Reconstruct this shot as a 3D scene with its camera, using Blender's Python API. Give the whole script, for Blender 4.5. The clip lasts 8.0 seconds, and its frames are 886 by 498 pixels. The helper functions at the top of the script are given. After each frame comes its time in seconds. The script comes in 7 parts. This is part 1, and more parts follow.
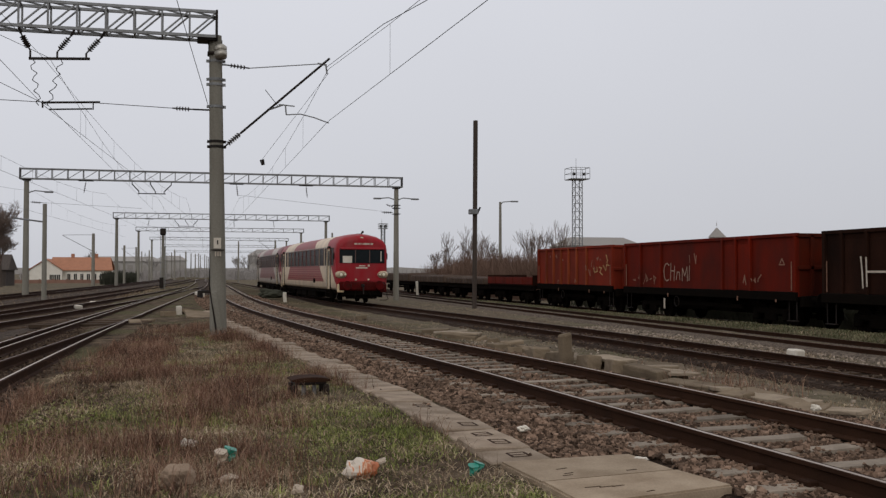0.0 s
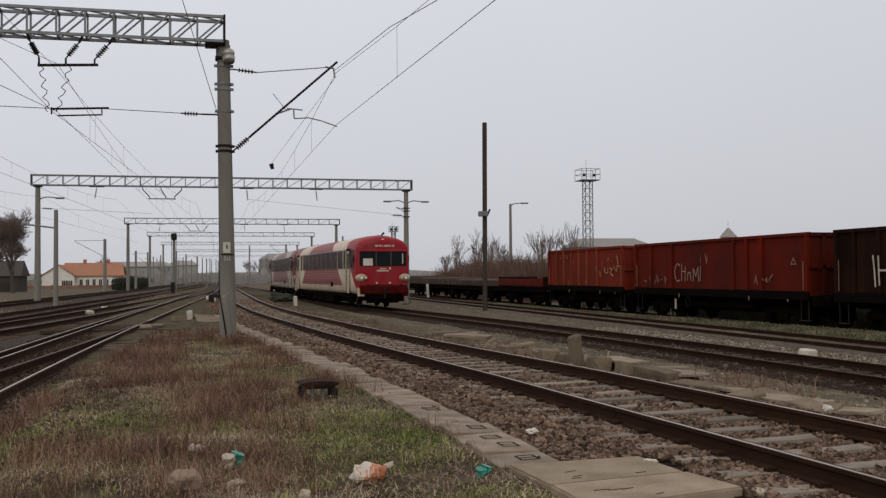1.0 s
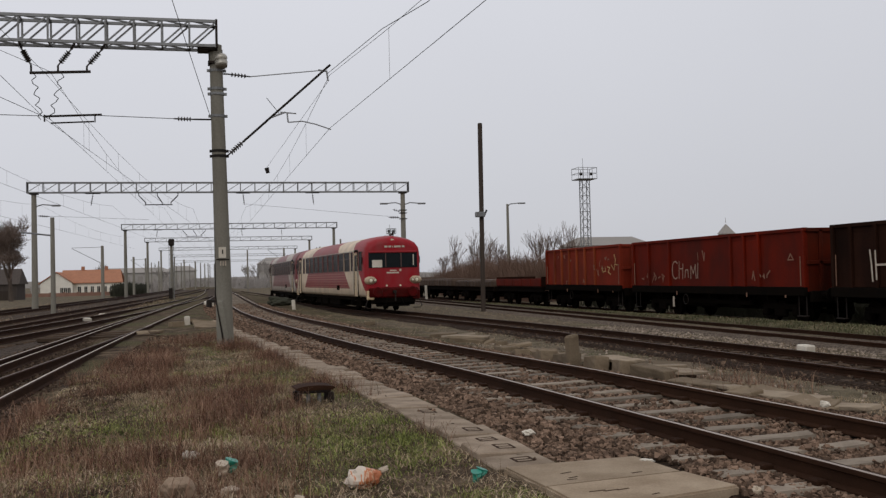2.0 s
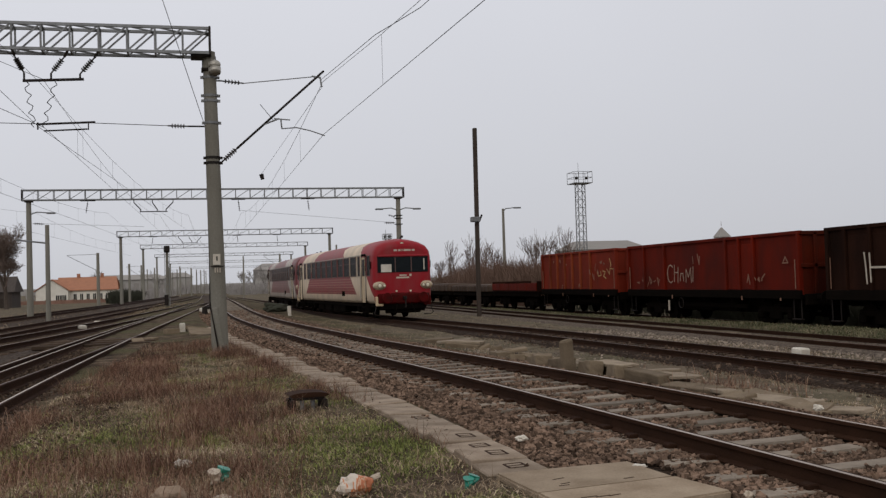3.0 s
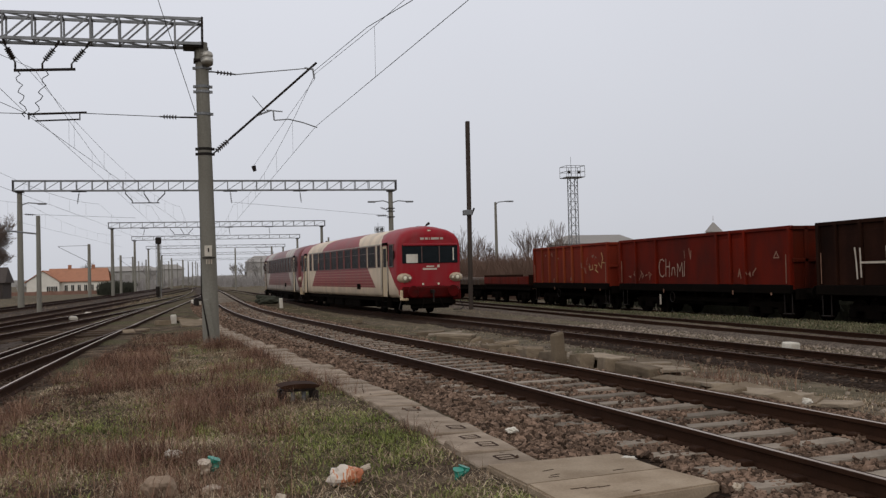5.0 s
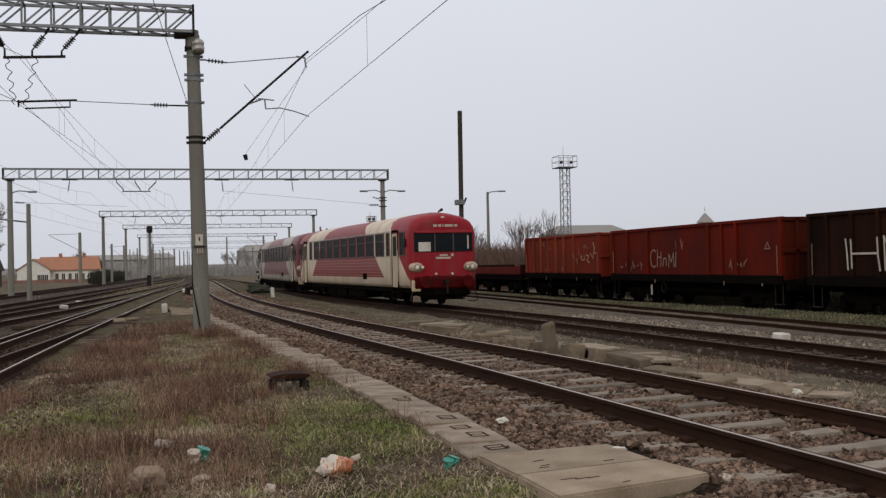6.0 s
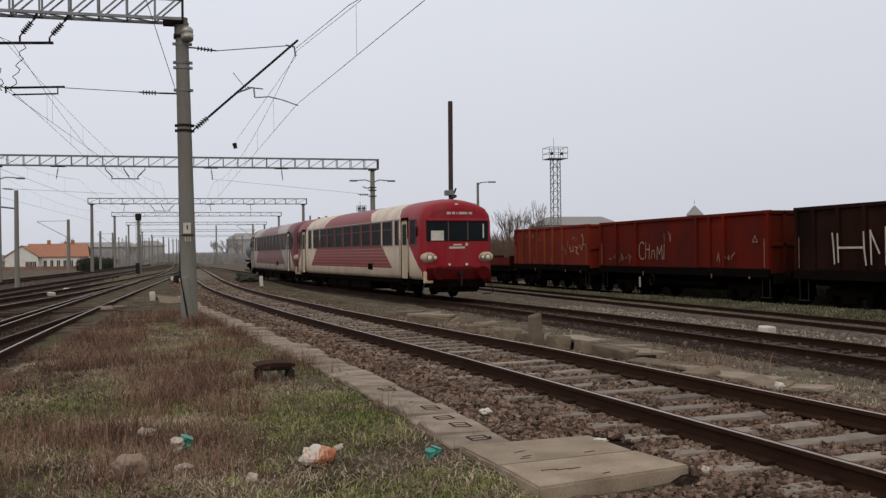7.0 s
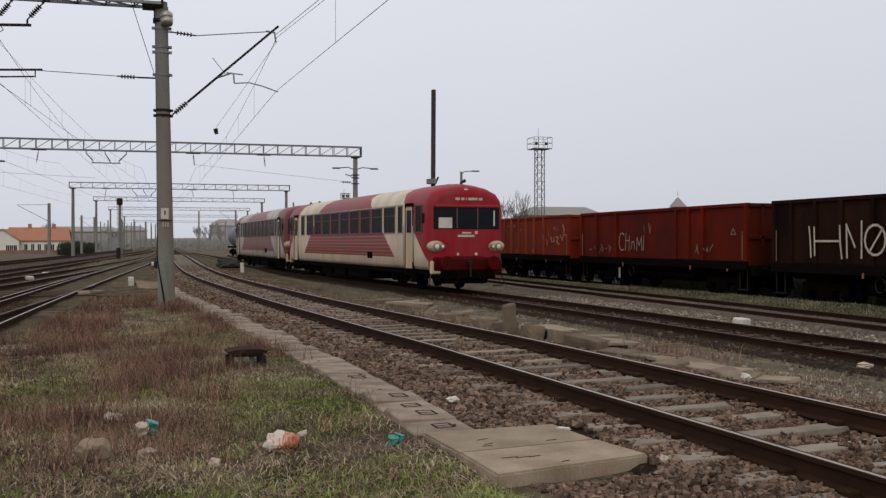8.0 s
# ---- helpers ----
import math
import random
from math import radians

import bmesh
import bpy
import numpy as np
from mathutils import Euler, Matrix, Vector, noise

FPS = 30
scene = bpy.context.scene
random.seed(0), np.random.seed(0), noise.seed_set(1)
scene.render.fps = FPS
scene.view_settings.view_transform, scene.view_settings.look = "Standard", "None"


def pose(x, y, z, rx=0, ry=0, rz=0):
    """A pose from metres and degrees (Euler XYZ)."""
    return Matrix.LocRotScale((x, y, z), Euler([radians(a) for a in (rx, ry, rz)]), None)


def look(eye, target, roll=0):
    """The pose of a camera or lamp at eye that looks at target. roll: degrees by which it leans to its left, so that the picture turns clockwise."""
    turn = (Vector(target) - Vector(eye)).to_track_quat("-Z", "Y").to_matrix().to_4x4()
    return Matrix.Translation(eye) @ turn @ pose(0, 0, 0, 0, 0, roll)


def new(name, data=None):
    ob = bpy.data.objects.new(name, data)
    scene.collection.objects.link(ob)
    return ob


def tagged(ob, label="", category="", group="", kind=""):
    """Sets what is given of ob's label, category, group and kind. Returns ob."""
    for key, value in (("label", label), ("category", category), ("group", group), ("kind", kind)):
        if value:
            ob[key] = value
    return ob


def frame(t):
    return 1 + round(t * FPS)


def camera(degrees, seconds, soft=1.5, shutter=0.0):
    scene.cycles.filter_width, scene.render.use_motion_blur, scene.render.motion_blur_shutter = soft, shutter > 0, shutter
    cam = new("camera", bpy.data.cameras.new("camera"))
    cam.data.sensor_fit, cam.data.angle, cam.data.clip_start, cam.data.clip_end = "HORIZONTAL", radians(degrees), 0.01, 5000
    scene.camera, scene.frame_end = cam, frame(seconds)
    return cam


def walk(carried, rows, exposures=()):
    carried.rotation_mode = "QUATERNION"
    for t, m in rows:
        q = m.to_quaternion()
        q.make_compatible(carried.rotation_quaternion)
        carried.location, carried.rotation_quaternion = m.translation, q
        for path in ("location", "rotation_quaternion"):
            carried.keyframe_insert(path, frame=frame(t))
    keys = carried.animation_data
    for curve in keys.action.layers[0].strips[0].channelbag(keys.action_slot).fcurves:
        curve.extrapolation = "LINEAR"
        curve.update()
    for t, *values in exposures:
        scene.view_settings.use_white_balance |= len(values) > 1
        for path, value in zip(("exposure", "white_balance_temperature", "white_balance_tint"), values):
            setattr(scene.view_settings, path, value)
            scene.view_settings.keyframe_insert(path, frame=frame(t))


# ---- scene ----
cam = camera(48.0, 8.0, soft=1.35)
PATH = [
    (0, (0.37, 0.161, 1.523), (0.854, 2.101, 1.569), 0.1),
    (0.5, (0.4, 0.186, 1.52), (0.877, 2.128, 1.569), -0.1),
    (1, (0.414, 0.19, 1.523), (0.877, 2.135, 1.574), -0.4),
    (1.5, (0.441, 0.22, 1.524), (0.902, 2.165, 1.574), -0.9),
    (3, (0.511, 0.21, 1.54), (0.985, 2.152, 1.603), -1.7),
    (3.5, (0.514, 0.205, 1.519), (0.987, 2.148, 1.583), -1.5),
    (4, (0.531, 0.204, 1.511), (1.009, 2.145, 1.574), -1.3),
    (5.5, (0.512, 0.208, 1.533), (1.008, 2.145, 1.572), -1.4),
    (6, (0.53, 0.228, 1.53), (1.034, 2.163, 1.558), -1.2),
    (6.5, (0.548, 0.203, 1.534), (1.059, 2.137, 1.549), -1.0),
    (7, (0.567, 0.192, 1.538), (1.09, 2.122, 1.546), -0.7),
    (7.5, (0.616, 0.179, 1.538), (1.151, 2.106, 1.541), -0.2),
    (7.8, (0.647, 0.153, 1.538), (1.188, 2.078, 1.533), -0.1),
    (8, (0.686, 0.118, 1.538), (1.24, 2.04, 1.523), -0.0),
]
walk(cam, [(t, look(e, g, r)) for t, e, g, r in PATH],
     exposures=[(0.0, 0.0, 6500, 10), (4.0, -0.01, 6520, 10), (5.5, 0.09, 6400, 10), (8.0, 0.14, 6370, 10)])

# ---- world: overcast winter sky, weak wide sun ----
world = bpy.data.worlds.new("overcast_sky")
scene.world = world
world.use_nodes = True
wn, wl = world.node_tree.nodes, world.node_tree.links
bg = wn["Background"]
sky = wn.new("ShaderNodeTexSky")
sky.sky_type, sky.sun_disc = "NISHITA", False
sky.sun_elevation, sky.sun_rotation = radians(28), radians(200)
grey = wn.new("ShaderNodeHueSaturation")
grey.inputs["Saturation"].default_value, grey.inputs["Value"].default_value = 0.15, 0.06
wl.new(sky.outputs[0], grey.inputs["Color"])
cloud = wn.new("ShaderNodeTexNoise")
cloud.inputs["Scale"].default_value, cloud.inputs["Detail"].default_value = 1.6, 4.0
cramp = wn.new("ShaderNodeMapRange")
cramp.inputs["To Min"].default_value, cramp.inputs["To Max"].default_value = 0.93, 1.06
wl.new(cloud.outputs["Fac"], cramp.inputs["Value"])
layer = wn.new("ShaderNodeVectorMath")
layer.operation = "SCALE"
layer.inputs[0].default_value = (0.79, 0.805, 0.87)
# overcast: paler and dimmer towards the horizon
way = wn.new("ShaderNodeSeparateXYZ")
wl.new(wn.new("ShaderNodeTexCoord").outputs["Generated"], way.inputs[0])
rise = wn.new("ShaderNodeMapRange")
rise.inputs["From Min"].default_value, rise.inputs["From Max"].default_value = 0.0, 0.35
rise.inputs["To Min"].default_value, rise.inputs["To Max"].default_value = 0.76, 1.0
wl.new(way.outputs["Z"], rise.inputs["Value"])
dim = wn.new("ShaderNodeMath")
dim.operation = "MULTIPLY"
wl.new(cramp.outputs[0], dim.inputs[0])
wl.new(rise.outputs[0], dim.inputs[1])
veil = wn.new("ShaderNodeMapRange")
veil.inputs["From Min"].default_value, veil.inputs["From Max"].default_value = -1.0, 1.0
veil.inputs["To Min"].default_value, veil.inputs["To Max"].default_value = 1.13, 0.89
wl.new(way.outputs["X"], veil.inputs["Value"])
lit = wn.new("ShaderNodeMath")
lit.operation = "MULTIPLY"
wl.new(dim.outputs[0], lit.inputs[0])
wl.new(veil.outputs[0], lit.inputs[1])
wl.new(lit.outputs[0], layer.inputs["Scale"])
wmix = wn.new("ShaderNodeMix")
wmix.data_type = "RGBA"
wmix.inputs[0].default_value = 0.85
wl.new(grey.outputs[0], wmix.inputs[6])
wl.new(layer.outputs[0], wmix.inputs[7])
wl.new(wmix.outputs[2], bg.inputs["Color"])
bg.inputs["Strength"].default_value = 1.0
sun = new("sun", bpy.data.lights.new("sun", "SUN"))
sun.data.energy, sun.data.angle, sun.data.color = 0.5, radians(25), (1.0, 0.97, 0.93)
sun.matrix_world = look((-20, -50, 60), (0, 20, 0))


# ---- materials ----
def nodes_of(name):
    m = bpy.data.materials.new(name)
    m.use_nodes = True
    return m, m.node_tree.nodes, m.node_tree.links, m.node_tree.nodes["Principled BSDF"]


def noise_tex(n, l, vec, scale, detail=4.0, stretch=None):
    tex = n.new("ShaderNodeTexNoise")
    tex.inputs["Scale"].default_value, tex.inputs["Detail"].default_value = scale, detail
    if stretch:
        mp = n.new("ShaderNodeMapping")
        mp.inputs["Scale"].default_value = stretch
        l.new(vec, mp.inputs["Vector"])
        vec = mp.outputs[0]
    l.new(vec, tex.inputs["Vector"])
    return tex.outputs["Fac"]


def ramp(n, l, fac, stops):
    r = n.new("ShaderNodeValToRGB")
    while len(r.color_ramp.elements) < len(stops):
        r.color_ramp.elements.new(0.5)
    for e, (p, c) in zip(r.color_ramp.elements, stops):
        e.position, e.color = p, (*c, 1) if len(c) == 3 else c
    l.new(fac, r.inputs["Fac"])
    return r.outputs["Color"]


def mixed(n, l, fac, a, b, kind="MIX"):
    m = n.new("ShaderNodeMix")
    m.data_type, m.blend_type = "RGBA", kind
    for v, i in ((fac, 0), (a, 6), (b, 7)):
        if isinstance(v, (int, float)):
            m.inputs[i].default_value = v
        elif isinstance(v, tuple):
            m.inputs[i].default_value = (*v, 1)
        else:
            l.new(v, m.inputs[i])
    return m.outputs[2]


def calc(n, l, op, a, b=0.0, c=None):
    m = n.new("ShaderNodeMath")
    m.operation = op
    for v, i in ((a, 0), (b, 1), (c, 2)):
        if v is None:
            continue
        if isinstance(v, (int, float)):
            m.inputs[i].default_value = v
        else:
            l.new(v, m.inputs[i])
    return m.outputs[0]


def bumped(n, l, b, height, strength, distance=0.02):
    bump = n.new("ShaderNodeBump")
    bump.inputs["Strength"].default_value, bump.inputs["Distance"].default_value = strength, distance
    l.new(height, bump.inputs["Height"])
    l.new(bump.outputs[0], b.inputs["Normal"])


def warm(c):
    return (c[0] * 1.04, c[1], c[2] * 0.91)


def mat(name, base, stain=None, rough=0.75, metal=0.0, scale=2.5, fine=35.0, amount=0.6, bump=0.25,
        stretch=None, each=0.12, distance=0.01, island=False, sheen=None):
    """A worn surface: base colour, stains in large soft patches, fine grain and relief."""
    m, n, l, b = nodes_of(name)
    stain = warm(stain or tuple(c * 0.55 for c in base))
    base = warm(base)
    vec = n.new("ShaderNodeTexCoord").outputs["Object"]
    big = noise_tex(n, l, vec, scale, 6.0, stretch)
    small = noise_tex(n, l, vec, fine, 3.0)
    big = calc(n, l, "MULTIPLY_ADD", calc(n, l, "SUBTRACT", big, 0.5), 2.2, 0.45)
    grain = calc(n, l, "MULTIPLY_ADD", small, 0.5, 0.75)
    col = mixed(n, l, calc(n, l, "MULTIPLY", big, amount), base, stain)
    rnd = n.new("ShaderNodeNewGeometry").outputs["Random Per Island"] if island else n.new("ShaderNodeObjectInfo").outputs["Random"]
    tone = calc(n, l, "MULTIPLY", grain, calc(n, l, "MULTIPLY_ADD", rnd, 2 * each, 1 - each))
    hsv = n.new("ShaderNodeHueSaturation")
    l.new(col, hsv.inputs["Color"])
    l.new(tone, hsv.inputs["Value"])
    hsv.inputs["Saturation"].default_value = 1.2
    l.new(hsv.outputs[0], b.inputs["Base Color"])
    b.inputs["Roughness"].default_value, b.inputs["Metallic"].default_value = rough, metal
    b.inputs["Specular IOR Level"].default_value = sheen if sheen is not None else 0.5 if rough < 0.6 else 0.12
    if bump:
        bumped(n, l, b, calc(n, l, "ADD", small, big), bump, distance)
    return m


def ground_mat():
    m, n, l, b = nodes_of("yard_soil")
    vec = n.new("ShaderNodeTexCoord").outputs["Object"]
    big = noise_tex(n, l, vec, 0.35, 6.0)
    mid = noise_tex(n, l, vec, 2.2, 6.0)
    fine = noise_tex(n, l, vec, 28.0, 4.0)
    soil = ramp(n, l, mid, [(0.3, (0.036, 0.024, 0.016)), (0.5, (0.098, 0.068, 0.044)), (0.68, (0.20, 0.148, 0.096))])
    grass = ramp(n, l, fine, [(0.3, (0.050, 0.045, 0.022)), (0.6, (0.125, 0.108, 0.054)), (0.75, (0.23, 0.185, 0.11))])
    fac = ramp(n, l, big, [(0.44, (0, 0, 0)), (0.60, (1, 1, 1))])
    col = mixed(n, l, fac, soil, grass)
    # pale dust and cinders between the tracks on both sides of the weedy strip
    sep = n.new("ShaderNodeSeparateXYZ")
    l.new(vec, sep.inputs[0])
    off = calc(n, l, "ABSOLUTE", calc(n, l, "SUBTRACT", sep.outputs["X"], 1.4))
    dust = ramp(n, l, calc(n, l, "MULTIPLY_ADD", big, 1.5, calc(n, l, "MULTIPLY_ADD", off, 1.0, -5.6)), [(0.0, (0, 0, 0)), (0.8, (0.62, 0.62, 0.62))])
    col = mixed(n, l, dust, col, ramp(n, l, mid, [(0.3, (0.110, 0.086, 0.058)), (0.7, (0.245, 0.198, 0.138))]))
    col = mixed(n, l, 0.45, col, ramp(n, l, fine, [(0.3, (0.25, 0.25, 0.25)), (0.7, (1, 1, 1))]), "MULTIPLY")
    l.new(col, b.inputs["Base Color"])
    b.inputs["Roughness"].default_value = 0.95
    b.inputs["Specular IOR Level"].default_value = 0.05
    bumped(n, l, b, calc(n, l, "ADD", fine, mid), 0.7, 0.05)
    return m


def stone_mat(name, dark, light, rust):
    """Crushed stone seen as single stones: cells with their own tone."""
    dark, light, rust = warm(dark), warm(light), warm(rust)
    m, n, l, b = nodes_of(name)
    vec = n.new("ShaderNodeTexCoord").outputs["Object"]
    v = n.new("ShaderNodeTexVoronoi")
    v.inputs["Scale"].default_value = 17.0
    l.new(vec, v.inputs["Vector"])
    big = noise_tex(n, l, vec, 0.9, 5.0)
    tone = n.new("ShaderNodeSeparateColor")
    l.new(v.outputs["Color"], tone.inputs[0])
    col = mixed(n, l, tone.outputs[0], dark, light)
    col = mixed(n, l, calc(n, l, "MULTIPLY", big, 0.9), col, rust)
    # gaps between cells darkened: shade between the stones is in the colour
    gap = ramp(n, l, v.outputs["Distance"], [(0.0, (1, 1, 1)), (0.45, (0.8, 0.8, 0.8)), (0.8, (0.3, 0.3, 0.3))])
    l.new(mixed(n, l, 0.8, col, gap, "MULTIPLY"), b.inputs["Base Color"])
    b.inputs["Roughness"].default_value = 0.92
    b.inputs["Specular IOR Level"].default_value = 0.05
    bumped(n, l, b, calc(n, l, "SUBTRACT", 1.0, v.outputs["Distance"]), 1.0, 0.06)
    return m


def blade_mat(name, stops, rough=0.8):
    m, n, l, b = nodes_of(name)
    rnd = n.new("ShaderNodeNewGeometry").outputs["Random Per Island"]
    vec = n.new("ShaderNodeTexCoord").outputs["Object"]
    big = noise_tex(n, l, vec, 0.8, 3.0)
    fac = calc(n, l, "MULTIPLY_ADD", rnd, 0.6, calc(n, l, "MULTIPLY_ADD", big, 1.0, -0.3))
    l.new(ramp(n, l, fac, stops), b.inputs["Base Color"])
    b.inputs["Roughness"].default_value = rough
    b.inputs["Specular IOR Level"].default_value = 0.15
    return m


CAR_L = 21.4


def livery_mat(name, cream, red_field, red_end, dirt_amount):
    """Faded cream side with slanted red fields, red ends and roof patches, streaks of dirt."""
    m, n, l, b = nodes_of(name)
    vec = n.new("ShaderNodeTexCoord").outputs["Object"]
    sep = n.new("ShaderNodeSeparateXYZ")
    l.new(vec, sep.inputs[0])
    s, z = sep.outputs["Y"], sep.outputs["Z"]
    q = calc(n, l, "MINIMUM", s, calc(n, l, "SUBTRACT", CAR_L, s))
    slant = calc(n, l, "MULTIPLY_ADD", calc(n, l, "SUBTRACT", z, 1.15), 1.5, 3.5)
    field = calc(n, l, "MULTIPLY", calc(n, l, "GREATER_THAN", q, slant), calc(n, l, "GREATER_THAN", z, 1.18))
    # thin cream lines on the pressed ribs of the lower field
    rib = calc(n, l, "GREATER_THAN", calc(n, l, "FRACT", calc(n, l, "MULTIPLY", z, 7.2)), 0.16)
    faint = calc(n, l, "MULTIPLY_ADD", rib, 0.4, 0.6)
    field = calc(n, l, "MULTIPLY", field, calc(n, l, "MAXIMUM", faint, calc(n, l, "GREATER_THAN", z, 1.98)))
    nose_low = calc(n, l, "LESS_THAN", q, calc(n, l, "MULTIPLY", calc(n, l, "SUBTRACT", z, 1.0), 1.25))
    nose_low = calc(n, l, "MULTIPLY", nose_low, calc(n, l, "LESS_THAN", q, 1.4))
    roof = calc(n, l, "MULTIPLY", calc(n, l, "GREATER_THAN", z, 2.98), calc(n, l, "LESS_THAN", q, calc(n, l, "MULTIPLY_ADD", z, 0.9, -0.35)))
    face = calc(n, l, "LESS_THAN", q, 0.09)
    red = calc(n, l, "MAXIMUM", calc(n, l, "MAXIMUM", field, nose_low), calc(n, l, "MAXIMUM", roof, face))
    big = noise_tex(n, l, vec, 0.8, 5.0)
    streak = noise_tex(n, l, vec, 1.1, 5.0, (1.2, 1.6, 0.4))
    fine = noise_tex(n, l, vec, 30.0, 3.0)
    bright = calc(n, l, "LESS_THAN", s, 2.2)
    redc = mixed(n, l, bright, red_field, red_end)
    col = mixed(n, l, red, cream, redc)
    dirt = ramp(n, l, streak, [(0.42, (0, 0, 0)), (0.75, (1, 1, 1))])
    col = mixed(n, l, calc(n, l, "MULTIPLY", dirt, dirt_amount), col, (0.13, 0.10, 0.085))
    low = n.new("ShaderNodeMapRange")
    low.inputs["From Min"].default_value, low.inputs["From Max"].default_value = 1.25, 0.6
    l.new(z, low.inputs["Value"])
    splash = calc(n, l, "MULTIPLY", low.outputs[0], calc(n, l, "MULTIPLY_ADD", big, 0.9, 0.1))
    col = mixed(n, l, splash, col, (0.15, 0.105, 0.08))
    l.new(col, b.inputs["Base Color"])
    b.inputs["Roughness"].default_value = 0.45
    b.inputs["Specular IOR Level"].default_value = 0.15
    bumped(n, l, b, calc(n, l, "ADD", fine, big), 0.08, 0.01)
    return m


def glass_mat(name, base=(0.010, 0.012, 0.013), rough=0.08, gloss=0.10):
    m, n, l, b = nodes_of(name)
    vec = n.new("ShaderNodeTexCoord").outputs["Object"]
    d = noise_tex(n, l, vec, 6.0, 4.0)
    l.new(mixed(n, l, calc(n, l, "MULTIPLY", d, 0.5), base, tuple(c * 2.5 for c in base)), b.inputs["Base Color"])
    l.new(calc(n, l, "MULTIPLY_ADD", d, 0.2, rough), b.inputs["Roughness"])
    b.inputs["Specular IOR Level"].default_value = gloss
    b.inputs["IOR"].default_value = 1.25
    return m


def bag_mat():
    """Cream film with orange print streaked over one half."""
    m, n, l, b = nodes_of("printed_bag_film")
    vec = n.new("ShaderNodeTexCoord").outputs["Object"]
    sep = n.new("ShaderNodeSeparateXYZ")
    l.new(vec, sep.inputs[0])
    wave = noise_tex(n, l, vec, 16.0, 3.0, (2.0, 0.6, 0.6))
    fac = calc(n, l, "MULTIPLY_ADD", sep.outputs["X"], 4.0, calc(n, l, "MULTIPLY_ADD", sep.outputs["Z"], -3.0, calc(n, l, "MULTIPLY_ADD", wave, 1.9, -0.42)))
    col = ramp(n, l, fac, [(0.34, (0.58, 0.49, 0.39)), (0.44, (0.55, 0.20, 0.07)), (0.62, (0.42, 0.13, 0.05)), (0.70, (0.58, 0.40, 0.26)), (0.80, (0.50, 0.16, 0.06)), (1.0, (0.42, 0.13, 0.05))])
    l.new(col, b.inputs["Base Color"])
    b.inputs["Roughness"].default_value = 0.45
    bumped(n, l, b, wave, 0.4, 0.02)
    return m


